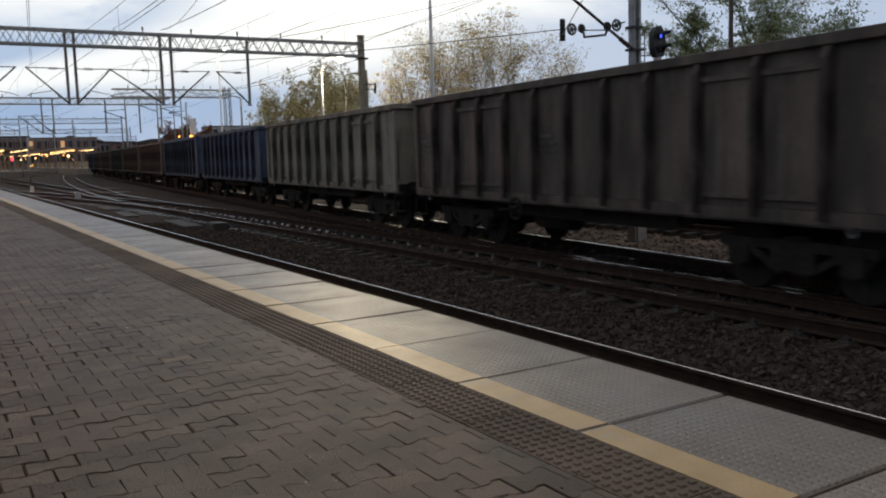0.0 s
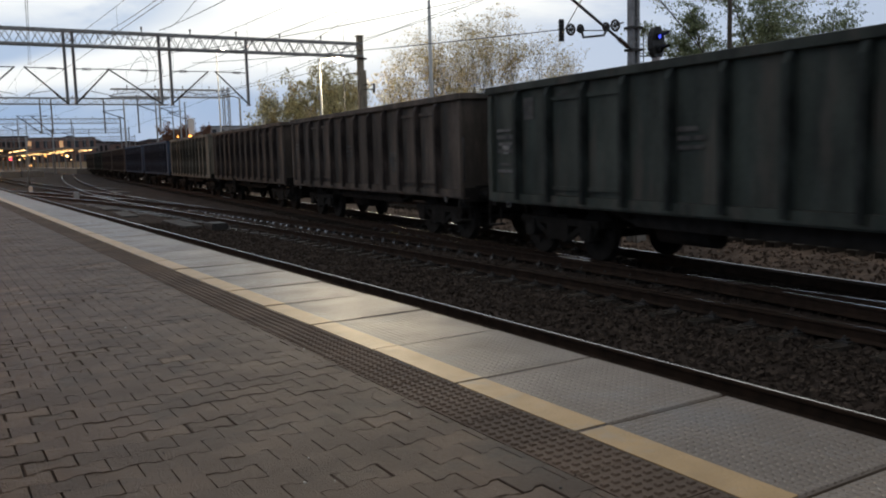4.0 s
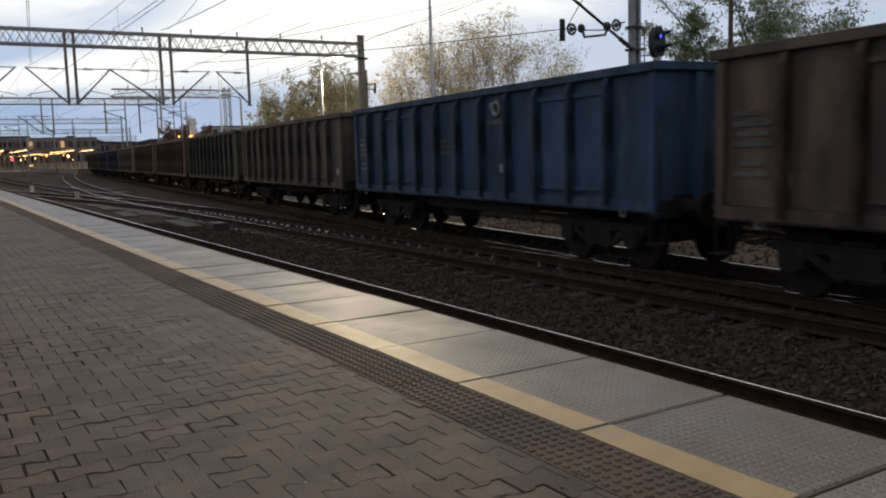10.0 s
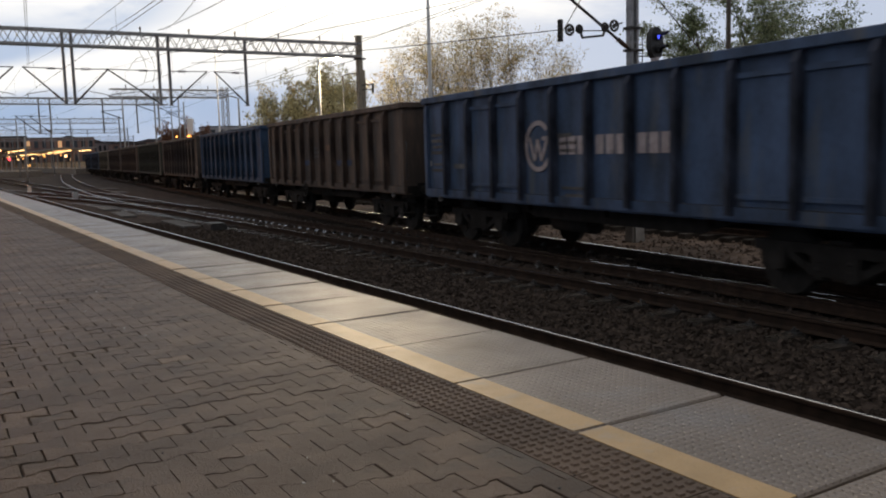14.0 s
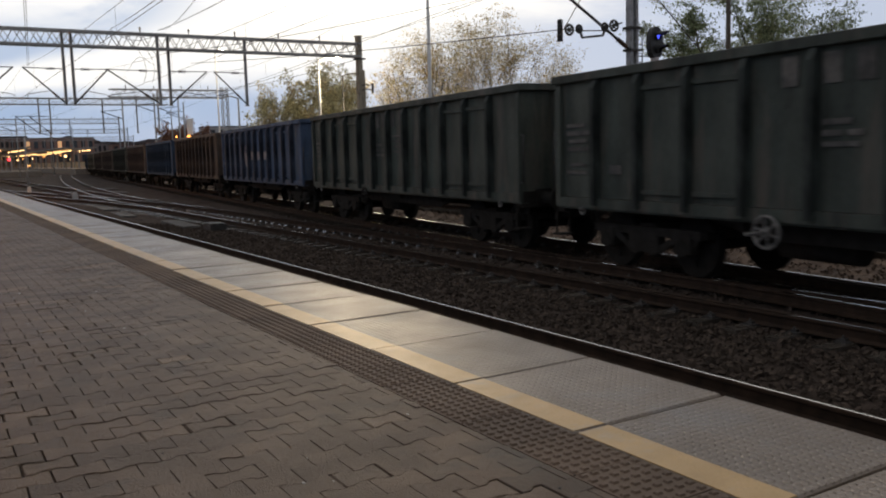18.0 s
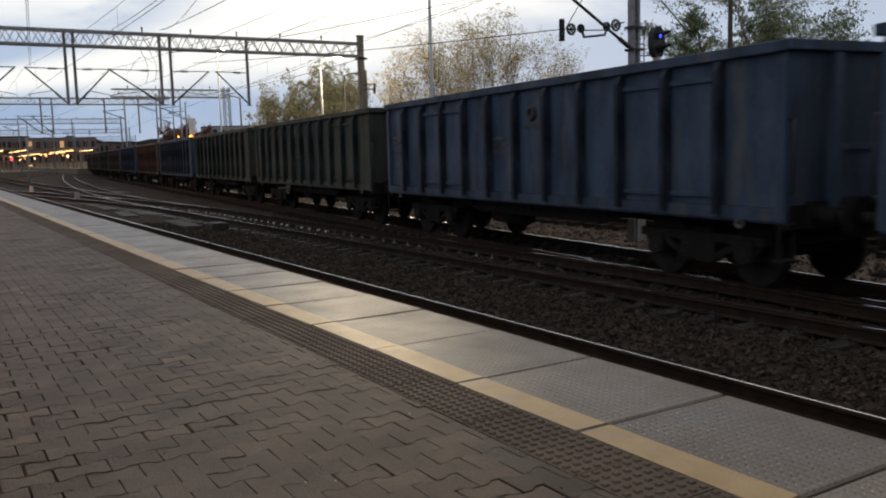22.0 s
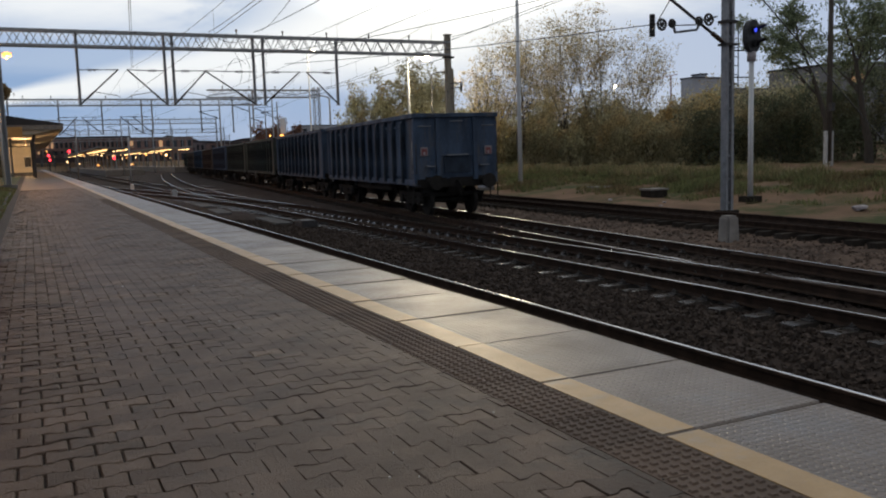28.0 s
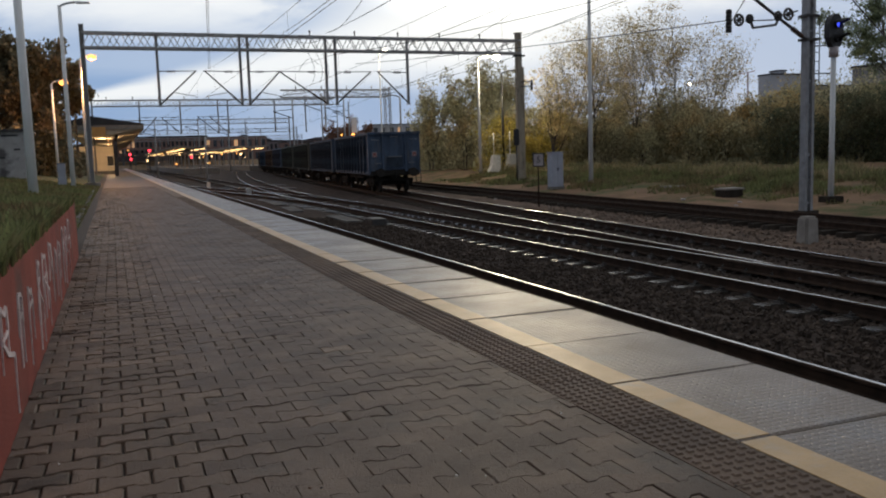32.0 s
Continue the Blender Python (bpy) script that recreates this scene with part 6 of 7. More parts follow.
    wire("jumper_wire", [Vector((10.4 + 1.3 * u, 49.8, 6.1 + 0.55 * math.sin(3.14 * u) + 0.5 * u)) for u in [i / 8 for i in range(9)]], 0.012)
    wire("jumper_wire", sag((9.69, 50, 8.4), (12.25, 50, 8.3), 0.5), 0.013)


make_overhead()


def make_tension_mast():
    m = thing("line_mast", pose(18.80, 19.35, -0.95), "tall grey steel mast beside the siding, wires anchored to it", "mast")
    for dx in (-0.11, 0.11):
        bm = bmesh.new()
        s = 1 if dx > 0 else -1
        out = [(s * 0.15, -0.115), (s * 0.15, 0.115), (s * 0.06, 0.115), (s * 0.06, 0.09), (s * 0.115, 0.09), (s * 0.115, -0.09), (s * 0.06, -0.09), (s * 0.06, -0.115)]
        low = [bm.verts.new((x, y, 0.0)) for x, y in out]
        top = [bm.verts.new((x, y, 9.2)) for x, y in out]
        for i in range(8):
            bm.faces.new((low[i], low[(i + 1) % 8], top[(i + 1) % 8], top[i]))
        bm.faces.new(low)
        bm.faces.new(top)
        part("channel", bm, M["steel_grey"], m)
    for k in range(13):
        bm = bmesh.new()
        bm_box(bm, (0, -0.06, 0.4 + 0.7 * k), (0.20, 0.012, 0.07))
        part("batten_plate", bm, M["steel_grey"], m)
    bm = bmesh.new()
    bm_box(bm, (0, 0, 0.0), (0.5, 0.5, 0.36))
    part("footing", bm, M["wood_dark"], m)
    for z in (5.06, 5.72):
        bm = bmesh.new()
        bm_box(bm, (0, 0, z), (0.44, 0.36, 0.07))
        part("clamp", bm, M["steel_dark"], m)
    # long bracket out over the train's track
    c = thing("cantilever_bracket", pose(18.6, 19.3, 0.1), "slanting overhead line bracket with insulators", "bracket", "overhead line brackets")
    bm = bmesh.new()
    bm_rod(bm, (0, 0, 4.05), (-4.4, 0, 6.6), 0.045, seg=8)
    part("strut", bm, M["steel_dark"], c)
    bm = bmesh.new()
    for k in range(5):
        a = Vector((-0.1, 0, 4.11)) + Vector((-0.865, 0, 0.5)) * (0.09 * k)
        bm_rod(bm, a, a + Vector((-0.05, 0, 0.03)), 0.08, 0.05, 8)
    part("insulator", bm, M["porcelain"], c)
    bm = bmesh.new()
    bm_rod(bm, (0, 0, 5.7), (-6.4, 0, 6.25), 0.02, seg=6)
    part("tie", bm, M["steel_dark"], c)
    # wheel tensioner: pulleys on a yoke between wire and mast
    w = thing("wire_tensioner", pose(18.45, 19.1, 0.1), "dark pulley tensioner of the overhead wire", "tensioner")

    def pulley(x, z, r):
        bm = bmesh.new()
        bm_ring(bm, (x, 0, z), (0, 1, 0), r, 0.035, 18, 6)
        for k in range(3):
            a = math.pi * k / 3
            bm_bar(bm, (x + r * math.cos(a), 0, z + r * math.sin(a)), (x - r * math.cos(a), 0, z - r * math.sin(a)), 0.03)
        disc(bm, (x, 0, z), (0, 1, 0), 0.05, 0.10, 8)
        part("pulley", bm, M["steel_dark"], w)
    pulley(-0.62, 4.66, 0.15)
    pulley(-0.98, 4.60, 0.11)
    pulley(-2.32, 4.46, 0.14)
    pulley(-1.96, 4.50, 0.10)
    bm = bmesh.new()
    bm_bar(bm, (-0.98, 0, 4.52), (-1.05, 0, 4.38), 0.05)
    bm_bar(bm, (-1.05, 0, 4.36), (-1.85, 0, 4.26), 0.06)
    bm_bar(bm, (-1.85, 0, 4.26), (-1.92, 0, 4.46), 0.05)
    bm_bar(bm, (-0.98, 0, 4.60), (-0.30, 0, 4.76), 0.04)
    bm_bar(bm, (-1.0, 0, 4.50), (-2.1, 0, 4.44), 0.03)
    part("yoke", bm, M["steel_dark"], w)
    for k in range(6):
        bm = bmesh.new()
        bm_rod(bm, (-2.66, 0, 4.12 + 0.1 * k), (-2.66, 0, 4.222 + 0.1 * k), 0.085, 0.075, 10)
        part("weight", bm, M["steel_dark"], w)
    wire("tension_wire", sag((15.3, 18.5, 4.44), (11.2, 40, 5.6), 0.1), 0.012)
    wire("tension_wire", sag((15.3, 18.5, 4.3), (-4.0, -9, 4.9), 0.15), 0.012)
    post = thing("marker_post", pose(14.15, 14.5, -1.05), "squat rough concrete post beside the rails", "concrete post")
    bm = bmesh.new()
    bm_box(bm, (0, 0, 0.32), (0.40, 0.36, 0.66), taper=0.86)
    bmesh.ops.bevel(bm, geom=bm.edges[:], offset=0.05, segments=2, affect="EDGES")
    part("block", bm, M["concrete"], post)
    for x, y in ((7.55, 52), (7.05, 70)):
        post = thing("clearance_marker", pose(x, y, -1.02), "short white painted concrete clearance marker between the tracks", "marker post", "clearance markers")
        bm = bmesh.new()
        bm_box(bm, (0, 0, 0.27), (0.30, 0.24, 0.56), taper=0.85)
        bmesh.ops.bevel(bm, geom=bm.edges[:], offset=0.03, segments=2, affect="EDGES")
        part("block", bm, M["white_concrete"], post)


make_tension_mast()


def make_anchor():
    """The guy wire of the tension mast, its anchor post, and a telegraph pole among the trees."""
    x, y = 24.3, 17.7
    a = thing("anchor_post", pose(x, y, ground_z(x, y)), "pale guard post over the anchor of a guy wire", "anchor post")
    bm = bmesh.new()
    bm_rod(bm, (0, 0, -0.1), (0.03, 0, 2.6), 0.055, seg=10)
    part("guard_pipe", bm, M["white_pole"], a)
    bm = bmesh.new()
    bm_box(bm, (0, 0, 0.05), (0.5, 0.5, 0.24), taper=0.85)
    part("block", bm, M["concrete"], a)
    wire("guy_wire", [Vector((18.92, 19.3, 6.4)), Vector((x, y, ground_z(x, y) + 1.1))], 0.02, "pale steel guy wire from the mast to its anchor")
    x, y = 44.4, 37.2
    p = thing("telegraph_pole", pose(x, y, ground_z(x, y)), "dark wooden telegraph pole on a white painted concrete foot", "pole")
    bm = bmesh.new()
    bm_rod(bm, (0, 0, 0.3), (0, 0, 11.0), 0.19, 0.14, 10)
    part("post", bm, M["bark"], p)
    for d in (-0.25, 0.25):
        bm = bmesh.new()
        bm_box(bm, (d, 0, 1.0), (0.17, 0.2, 2.3), taper=0.9)
        part("foot", bm, M["white_concrete"], p, "white painted concrete foot")
    bm = bmesh.new()
    bm_box(bm, (0, -0.2, 3.6), (0.3, 0.2, 0.5))
    part("box", bm, M["steel_dark"], p)


make_anchor()


def make_signal():
    s = thing("railway_signal", pose(22.45, 22, -0.75), "black round-topped railway signal showing a blue light", "signal")
    bm = bmesh.new()
    bm_rod(bm, (0, 0, 0), (0, 0, 4.85), 0.095, 0.085, 14)
    part("post", bm, M["white_pole"], s)
    bm = bmesh.new()
    bm_rod(bm, (0, 0, 4.72), (0, 0, 5.05), 0.15, seg=12)
    part("collar", bm, M["white_plate"], s)
    bm = bmesh.new()
    n = 20
    out = []
    for i in range(n):
        a = 2 * math.pi * i / n
        out.append((0.36 * math.cos(a), 5.55 + 0.56 * math.copysign(abs(math.sin(a)) ** 0.8, math.sin(a))))
    bm_prism(bm, out, -0.10, 0.10)
    bmesh.ops.rotate(bm, verts=bm.verts, cent=(0, 0, 5.5), matrix=Matrix.Rotation(radians(8), 3, "Z"))
    head = part("head", bm, M["black"], s)
    turn = Matrix.Rotation(radians(8), 3, "Z")
    for i, z in enumerate((5.78, 5.32)):
        bm = bmesh.new()
        seg = 12
        ring = []
        for q in (0, 1):
            ring.append([bm.verts.new(turn @ Vector((0.14 * math.cos(a), -0.10 - q * (0.42 if math.sin(a) > 0.45 else 0.10), 0)) + Vector((0, 0, z + 0.14 * math.sin(a)))) for a in [2 * math.pi * k / seg for k in range(seg)]])
        for k in range(seg):
            l = (k + 1) % seg
            bm.faces.new((ring[0][k], ring[0][l], ring[1][l], ring[1][k]))
        part("visor", bm, M["black"], head)
        bm = bmesh.new()
        c = turn @ Vector((0, -0.115, 0)) + Vector((0, 0, z))
        bm_rod(bm, c, c + turn @ Vector((0, -0.02, 0)), 0.105, seg=14)
        part("lens", bm, M["blue_light"] if i == 0 else M["black"], head, "glowing blue lens" if i == 0 else "")
    for d in (-1, 1):
        bm = bmesh.new()
        bm_rod(bm, (-0.50 + d * 0.14, 0.25, 3.9), (-0.50 + d * 0.14, 0.25, 6.0), 0.02, seg=6)
        part("ladder_rail", bm, M["steel_dark"], s)
    bm = bmesh.new()
    bm_rod(bm, (-0.64, 0.25, 0), (-0.36, 0.25, 0), 0.014, seg=5)
    rung = mesh_of(bm, M["steel_dark"], "rung")
    for k in range(7):
        part("rung", rung, None, s, at=pose(0, 0, 4.0 + 0.3 * k))
    for z in (4.2, 5.1):
        bm = bmesh.new()
        bm_bar(bm, (-0.64, 0.25, z), (0.0, 0.06, z), 0.04)
        part("ladder_bracket", bm, M["steel_dark"], s)
    bm = bmesh.new()
    bm_box(bm, (0, 0, 0.03), (0.6, 0.5, 0.2))
    part("base", bm, M["wood_dark"], s)


make_signal()


def make_trackside():
    cab = thing("relay_cabinet", pose(22.0, 40.3, -0.85), "tall grey metal relay cabinet beside the siding", "cabinet")
    bm = bmesh.new()
    bm_box(bm, (0, 0, 1.0), (0.68, 0.5, 1.8))
    part("body", bm, M["cabinet"], cab)
    bm = bmesh.new()
    bm_box(bm, (0, 0, 1.93), (0.78, 0.6, 0.07))
    part("roof", bm, M["cabinet"], cab)
    bm = bmesh.new()
    bm_box(bm, (0, 0, 0.06), (0.74, 0.56, 0.14))
    part("plinth", bm, M["concrete"], cab)
    for i in (-1, 1):
        bm = bmesh.new()
        bm_box(bm, (i * 0.165, -0.262, 1.02), (0.315, 0.02, 1.66))
        door = part("door", bm, M["cabinet"], cab)
        bm = bmesh.new()
        bm_box(bm, (i * 0.04, -0.285, 1.05), (0.025, 0.03, 0.16))
        part("handle", bm, M["steel_dark"], door)
    sign = thing("speed_sign", pose(15.5, 29.74, -1.02), "white square speed sign with a black border on a thin post", "sign")
    bm = bmesh.new()
    bm_rod(bm, (0, 0.03, 0), (0, 0.03, 2.1), 0.03, seg=8)
    part("post", bm, M["rail_rust"], sign)
    a = radians(-27)
    rot = Matrix.Rotation(a, 3, "Z")
    bm = bmesh.new()
    bm_box(bm, (0, 0, 1.87), (0.46, 0.02, 0.54), rot)
    board = part("board", bm, M["black"], sign)
    bm = bmesh.new()
    bm_box(bm, (rot @ Vector((0, -0.014, 0))) + Vector((0, 0, 1.87)), (0.37, 0.008, 0.45), rot)
    part("face", bm, M["white_plate"], board)
    cu = bpy.data.curves.new("digit", "FONT")
    cu.body, cu.size, cu.extrude, cu.align_x, cu.align_y = "5", 0.34, 0.004, "CENTER", "CENTER"
    tmp = bpy.data.objects.new("digit", cu)
    me = bpy.data.meshes.new_from_object(tmp)
    bpy.data.objects.remove(tmp)
    me.materials.append(M["black"])
    part("digit", me, None, board, at=Matrix.Translation((rot @ Vector((0, -0.024, 0))) + Vector((0, 0, 1.87))) @ rot.to_4x4() @ pose(0, 0, 0, 90))
    bx = thing("cable_box", pose(22.3, 26.9, ground_z(22.3, 26.9) + 0.05), "low dark cable box with a pale concrete lid", "cable box")
    bm = bmesh.new()
    bm_box(bm, (0, 0, 0.12), (0.84, 0.6, 0.3))
    part("body", bm, M["wood_dark"], bx)
    bm = bmesh.new()
    bm_box(bm, (0, 0, 0.30), (0.92, 0.7, 0.07))
    part("lid", bm, M["concrete"], bx)
    ln = thing("cable_cover", pose(24.6, 33.5, ground_z(24.6, 33.5)), "flat pale concrete cable cover in the grass", "cover slab")
    bm = bmesh.new()
    bm_box(bm, (0, 0, 0.03), (1.3, 0.7, 0.08))
    part("slab", bm, M["concrete"], ln)
    rnd = random.Random(4)
    for x, y, r in ((22.0, 17.3, 0.24), (20.6, 27.5, 0.10), (20.2, 24.0, 0.08), (21.2, 25.0, 0.08), (13.6, 24.5, 0.06), (16.5, 36, 0.08), (15.2, 22, 0.05), (23.4, 24.2, 0.09)):
        bm = bmesh.new()
        bmesh.ops.create_icosphere(bm, subdivisions=2, radius=r)
        for v in bm.verts:
            v.co *= rnd.uniform(0.6, 1.2)
            v.co.z *= 0.45
        z = ground_z(x, y) if x > 19 else ballast_z(x, y)
        tagged(part("litter", bm, M["white_plate"], at=pose(x, y, z + r * 0.2)), "crumpled white litter lying by the rails", "litter", "scraps of litter")
    for x in (28.0, 29.4):
        b = thing("anchor_block", pose(x, 61, ground_z(x, 61) - 0.1), "white painted concrete block with a sloping foot", "concrete block", "white blocks")
        bm = bmesh.new()
        bm_prism(bm, [(-0.72, 0), (0.38, 0), (0.33, 1.45), (-0.24, 1.45), (-0.38, 0.6)], -0.25, 0.25)
        part("block", bm, M["white_concrete"], b)
        bm = bmesh.new()
        bm_rod(bm, (-0.1, 0, 1.35), (-0.1, 0, 3.2), 0.04, seg=6)
        part("stake", bm, M["white_pole"], b)
    # point machine and covers in the turnout
    pm = thing("point_machine", pose(8.0, 25.8, -1.0), "dark low point machine beside the rails", "point machine")
    bm = bmesh.new()
    bm_box(bm, (-0.35, 0, 0.14), (0.5, 0.9, 0.24))
    bmesh.ops.bevel(bm, geom=bm.edges[:], offset=0.04, segments=2, affect="EDGES")
    part("case", bm, M["steel_dark"], pm)
    bm = bmesh.new()
    bm_rod(bm, (-0.1, 0.2, 0.1), (1.3, 0.2, 0.1), 0.025, seg=6)
    part("drive_rod", bm, M["steel_dark"], pm)
    bm = bmesh.new()
    bm_box(bm, (0, 0, 0.03), (0.55, 3.4, 0.05))
    me = mesh_of(bm, M["concrete_dark"], "cover_board")
    for x, y, a in ((6.9, 35.5, 4), (7.2, 41, 3), (7.3, 28.5, 2), (11.7, 62, -6), (12.6, 70, -6)):
        tagged(part("cover_board", me, None, at=pose(x, y, -0.93, 0, 0, -a)), "weathered grey concrete cable cover between the rails", "cover board", "cover boards")


make_trackside()


def make_litter():
    """Scraps and leaves dropped on the paving, and a dark lamp unit on the gantry's mast."""
    rnd = random.Random(31)
    for i in range(46):
        x, y = rnd.uniform(BACK + 0.1, LINE_IN), 1.9 + 7.5 * rnd.random() ** 1.3
        bm = bmesh.new()
        n = 6
        r = rnd.uniform(0.004, 0.011)
        top = [bm.verts.new((r * rnd.uniform(0.5, 1.2) * math.cos(6.28 * k / n), 0.7 * r * rnd.uniform(0.5, 1.2) * math.sin(6.28 * k / n), rnd.uniform(0.003, 0.006))) for k in range(n)]
        low = [bm.verts.new((v.co.x * 0.9, v.co.y * 0.9, 0.0)) for v in top]
        bm.faces.new(top)
        for k in range(n):
            bm.faces.new((low[k], low[(k + 1) % n], top[(k + 1) % n], top[k]))
        leaf = i % 5 == 0
        ob = part("fallen_leaf" if leaf else "litter", bm, M["orange"] if leaf else M["scrap"] if i % 3 else M["black"], at=pose(x, y, 0.004, 0, 0, rnd.uniform(0, 180)))
        tagged(ob, "small dry orange leaf lying on the paving" if leaf else "tiny scrap of litter lying on the paving blocks" if i % 3 else "small dark gum spot on the paving blocks", "leaf" if leaf else "litter", "scraps on the platform")
    box = thing("dwarf_signal", pose(24.25, 49.5, -0.9), "small black dwarf signal beside the gantry mast", "signal")
    bm = bmesh.new()
    bm_rod(bm, (0, 0, 0), (0, 0, 2.5), 0.05, seg=8)
    part("post", bm, M["steel_dark"], box)
    bm = bmesh.new()
    bm_box(bm, (0, 0, 3.0), (0.34, 0.22, 1.05))
    bmesh.ops.bevel(bm, geom=bm.edges[:], offset=0.05, segments=2, affect="EDGES")
    part("head", bm, M["black"], box)


make_litter()


# ---------------------------------------------------------------- trees
def leaf_mat(name, c1, c2, spots):
    """Leaves that let part of the light through."""
    m = mat(name, c1, c2, rough=0.8, scale=0.5, fine=3, vary=0.45, island=True, bump=0, spots=spots, spot_cut=0.55, spec=0.15)
    return let_light(m, 0.65)


LEAF = {
    "autumn": leaf_mat("autumn_leaves", (0.64, 0.52, 0.28), (0.53, 0.44, 0.24), (0.66, 0.46, 0.2)),
    "yellow": leaf_mat("yellowing_leaves", (0.52, 0.42, 0.12), (0.36, 0.31, 0.10), (0.6, 0.46, 0.12)),
    "olive": leaf_mat("olive_leaves", (0.56, 0.52, 0.33), (0.44, 0.41, 0.26), (0.60, 0.47, 0.26)),
    "dusk": leaf_mat("dusky_green_leaves", (0.24, 0.22, 0.145), (0.17, 0.16, 0.105), (0.27, 0.20, 0.12)),
    "green": leaf_mat("dark_green_leaves", (0.24, 0.28, 0.165), (0.17, 0.20, 0.12), (0.30, 0.30, 0.17)),
    "deep": leaf_mat("deep_green_leaves", (0.19, 0.205, 0.125), (0.13, 0.142, 0.09), (0.23, 0.20, 0.115)),
    "russet": leaf_mat("russet_leaves", (0.30, 0.16, 0.11), (0.22, 0.12, 0.085), (0.34, 0.2, 0.1)),
}


def tree(name, x, y, z, height, spread, leaves, size, kind, seed, stems=1, trunk=0.16, low=0.25, label="", category="tree", group="", fill=0.0, spray=0):
    """Stems, forking limbs and twigs, with leaves round the twigs; fill is the share of leaves that sits in the body of a dense bush, spray the leaves of one flat clump at a twig."""
    rnd = random.Random(seed)
    t = thing(name, pose(x, y, z), label, category, group)
    bm = bmesh.new()
    twigs = []

    def grow(p, d, length, r, depth):
        steps = 4 if depth == 0 else 3
        for _ in range(steps):
            q = p + d * (length / steps)
            bm_rod(bm, p, q, r, r * 0.8, 5 if depth else 7, caps=False)
            if depth >= 1:
                twigs.append((q, length))
            p, r = q, r * 0.8
            d = (d + Vector((rnd.gauss(0, 0.12), rnd.gauss(0, 0.12), rnd.gauss(0.03, 0.08)))).normalized()
            if depth < 3 and (depth > 0 or p.z > height * low):
                for _ in range(rnd.choice((1, 2, 2)) if depth < 2 else 1):
                    a = rnd.uniform(0, 6.28)
                    side = Vector((math.cos(a), math.sin(a), rnd.uniform(-0.1, 0.7))).normalized()
                    k = spread / height
                    e = (d * (0.75 - 0.3 * min(1, k)) + side * (0.6 + 0.5 * k)).normalized()
                    grow(p, e, length * rnd.uniform(0.45, 0.68), r * 0.6, depth + 1)
        if depth < 3:
            grow(p, d, length * 0.55, r * 0.8, depth + 1)

    for s in range(stems):
        a = 6.28 * s / max(1, stems) + rnd.uniform(0, 1)
        off = Vector((math.cos(a), math.sin(a), 0)) * (0.12 * spread if stems > 1 else 0)
        d = Vector((off.x * 0.35 + rnd.gauss(0, 0.05), off.y * 0.35 + rnd.gauss(0, 0.05), 1)).normalized()
        grow(off + Vector((0, 0, -0.3)), d, height * rnd.uniform(0.42, 0.6), trunk / stems ** 0.4, 0)
    part("trunk", bm, M["bark"], t)
    top = max(q.z for q, _ in twigs)
    wide = max(math.hypot(q.x, q.y) for q, _ in twigs)
    kz, kw = height / top, spread / wide
    t.children[0].scale = (kw, kw, kz)
    v, f = [], []
    clumps = []
    if spray:
        outer = [q for q in twigs if q[0].z > 0.3 * top]
        for _ in range(max(1, leaves // spray)):
            q, ln = rnd.choice(outer)
            clumps.append((Vector((q.x * kw, q.y * kw, q.z * kz)) + Vector((rnd.gauss(0, 0.25), rnd.gauss(0, 0.25), rnd.gauss(0, 0.15))), rnd.uniform(0.18, 0.5), Vector((rnd.gauss(0, 0.25), rnd.gauss(0, 0.25), 1)).normalized()))
    for _ in range(leaves):
        if clumps:
            mid, wide_, up = rnd.choice(clumps)
            c = Vector((rnd.gauss(0, 1), rnd.gauss(0, 1), rnd.gauss(0, 1))) * wide_
            c = mid + c - up * (0.7 * c.dot(up))
        elif rnd.random() < fill:
            # lobed body down to the ground
            a, u = rnd.uniform(0, 6.28), rnd.random()
            zz = u * height * 0.8
            lobe = 0.75 + 0.45 * nz(math.cos(a) * 1.7 + seed, math.sin(a) * 1.7 + zz * 0.8, 1.0, 3)
            rr = spread * lobe * math.sqrt(max(0.05, 1 - (u * 0.95) ** 2)) * rnd.uniform(0.55, 1.0)
            c = Vector((rr * math.cos(a), rr * math.sin(a), zz + 0.05))
        else:
            q, ln = rnd.choice(twigs)
            c = Vector((q.x * kw, q.y * kw, q.z * kz)) + Vector((rnd.gauss(0, 1), rnd.gauss(0, 1), rnd.gauss(0, 0.9))) * (0.035 * spread + 0.10 * ln)
        if c.z < 0.1:
            c.z = rnd.uniform(0.1, 0.8)
        s = size * rnd.uniform(0.5, 1.3)
        e = Euler((rnd.uniform(0, 6.28), rnd.uniform(0, 6.28), rnd.uniform(0, 6.28))).to_matrix()
        n = len(v)
        for px_, py_ in ((-0.5, 0), (0, -0.32), (0.5, 0), (0, 0.32)):
            v.append(tuple(c + e @ Vector((px_ * s, py_ * s, 0))))
        f.append((n, n + 1, n + 2, n + 3))
    part("crown", arrays_mesh("crown", v, f, LEAF[kind]), None, t)
    return t


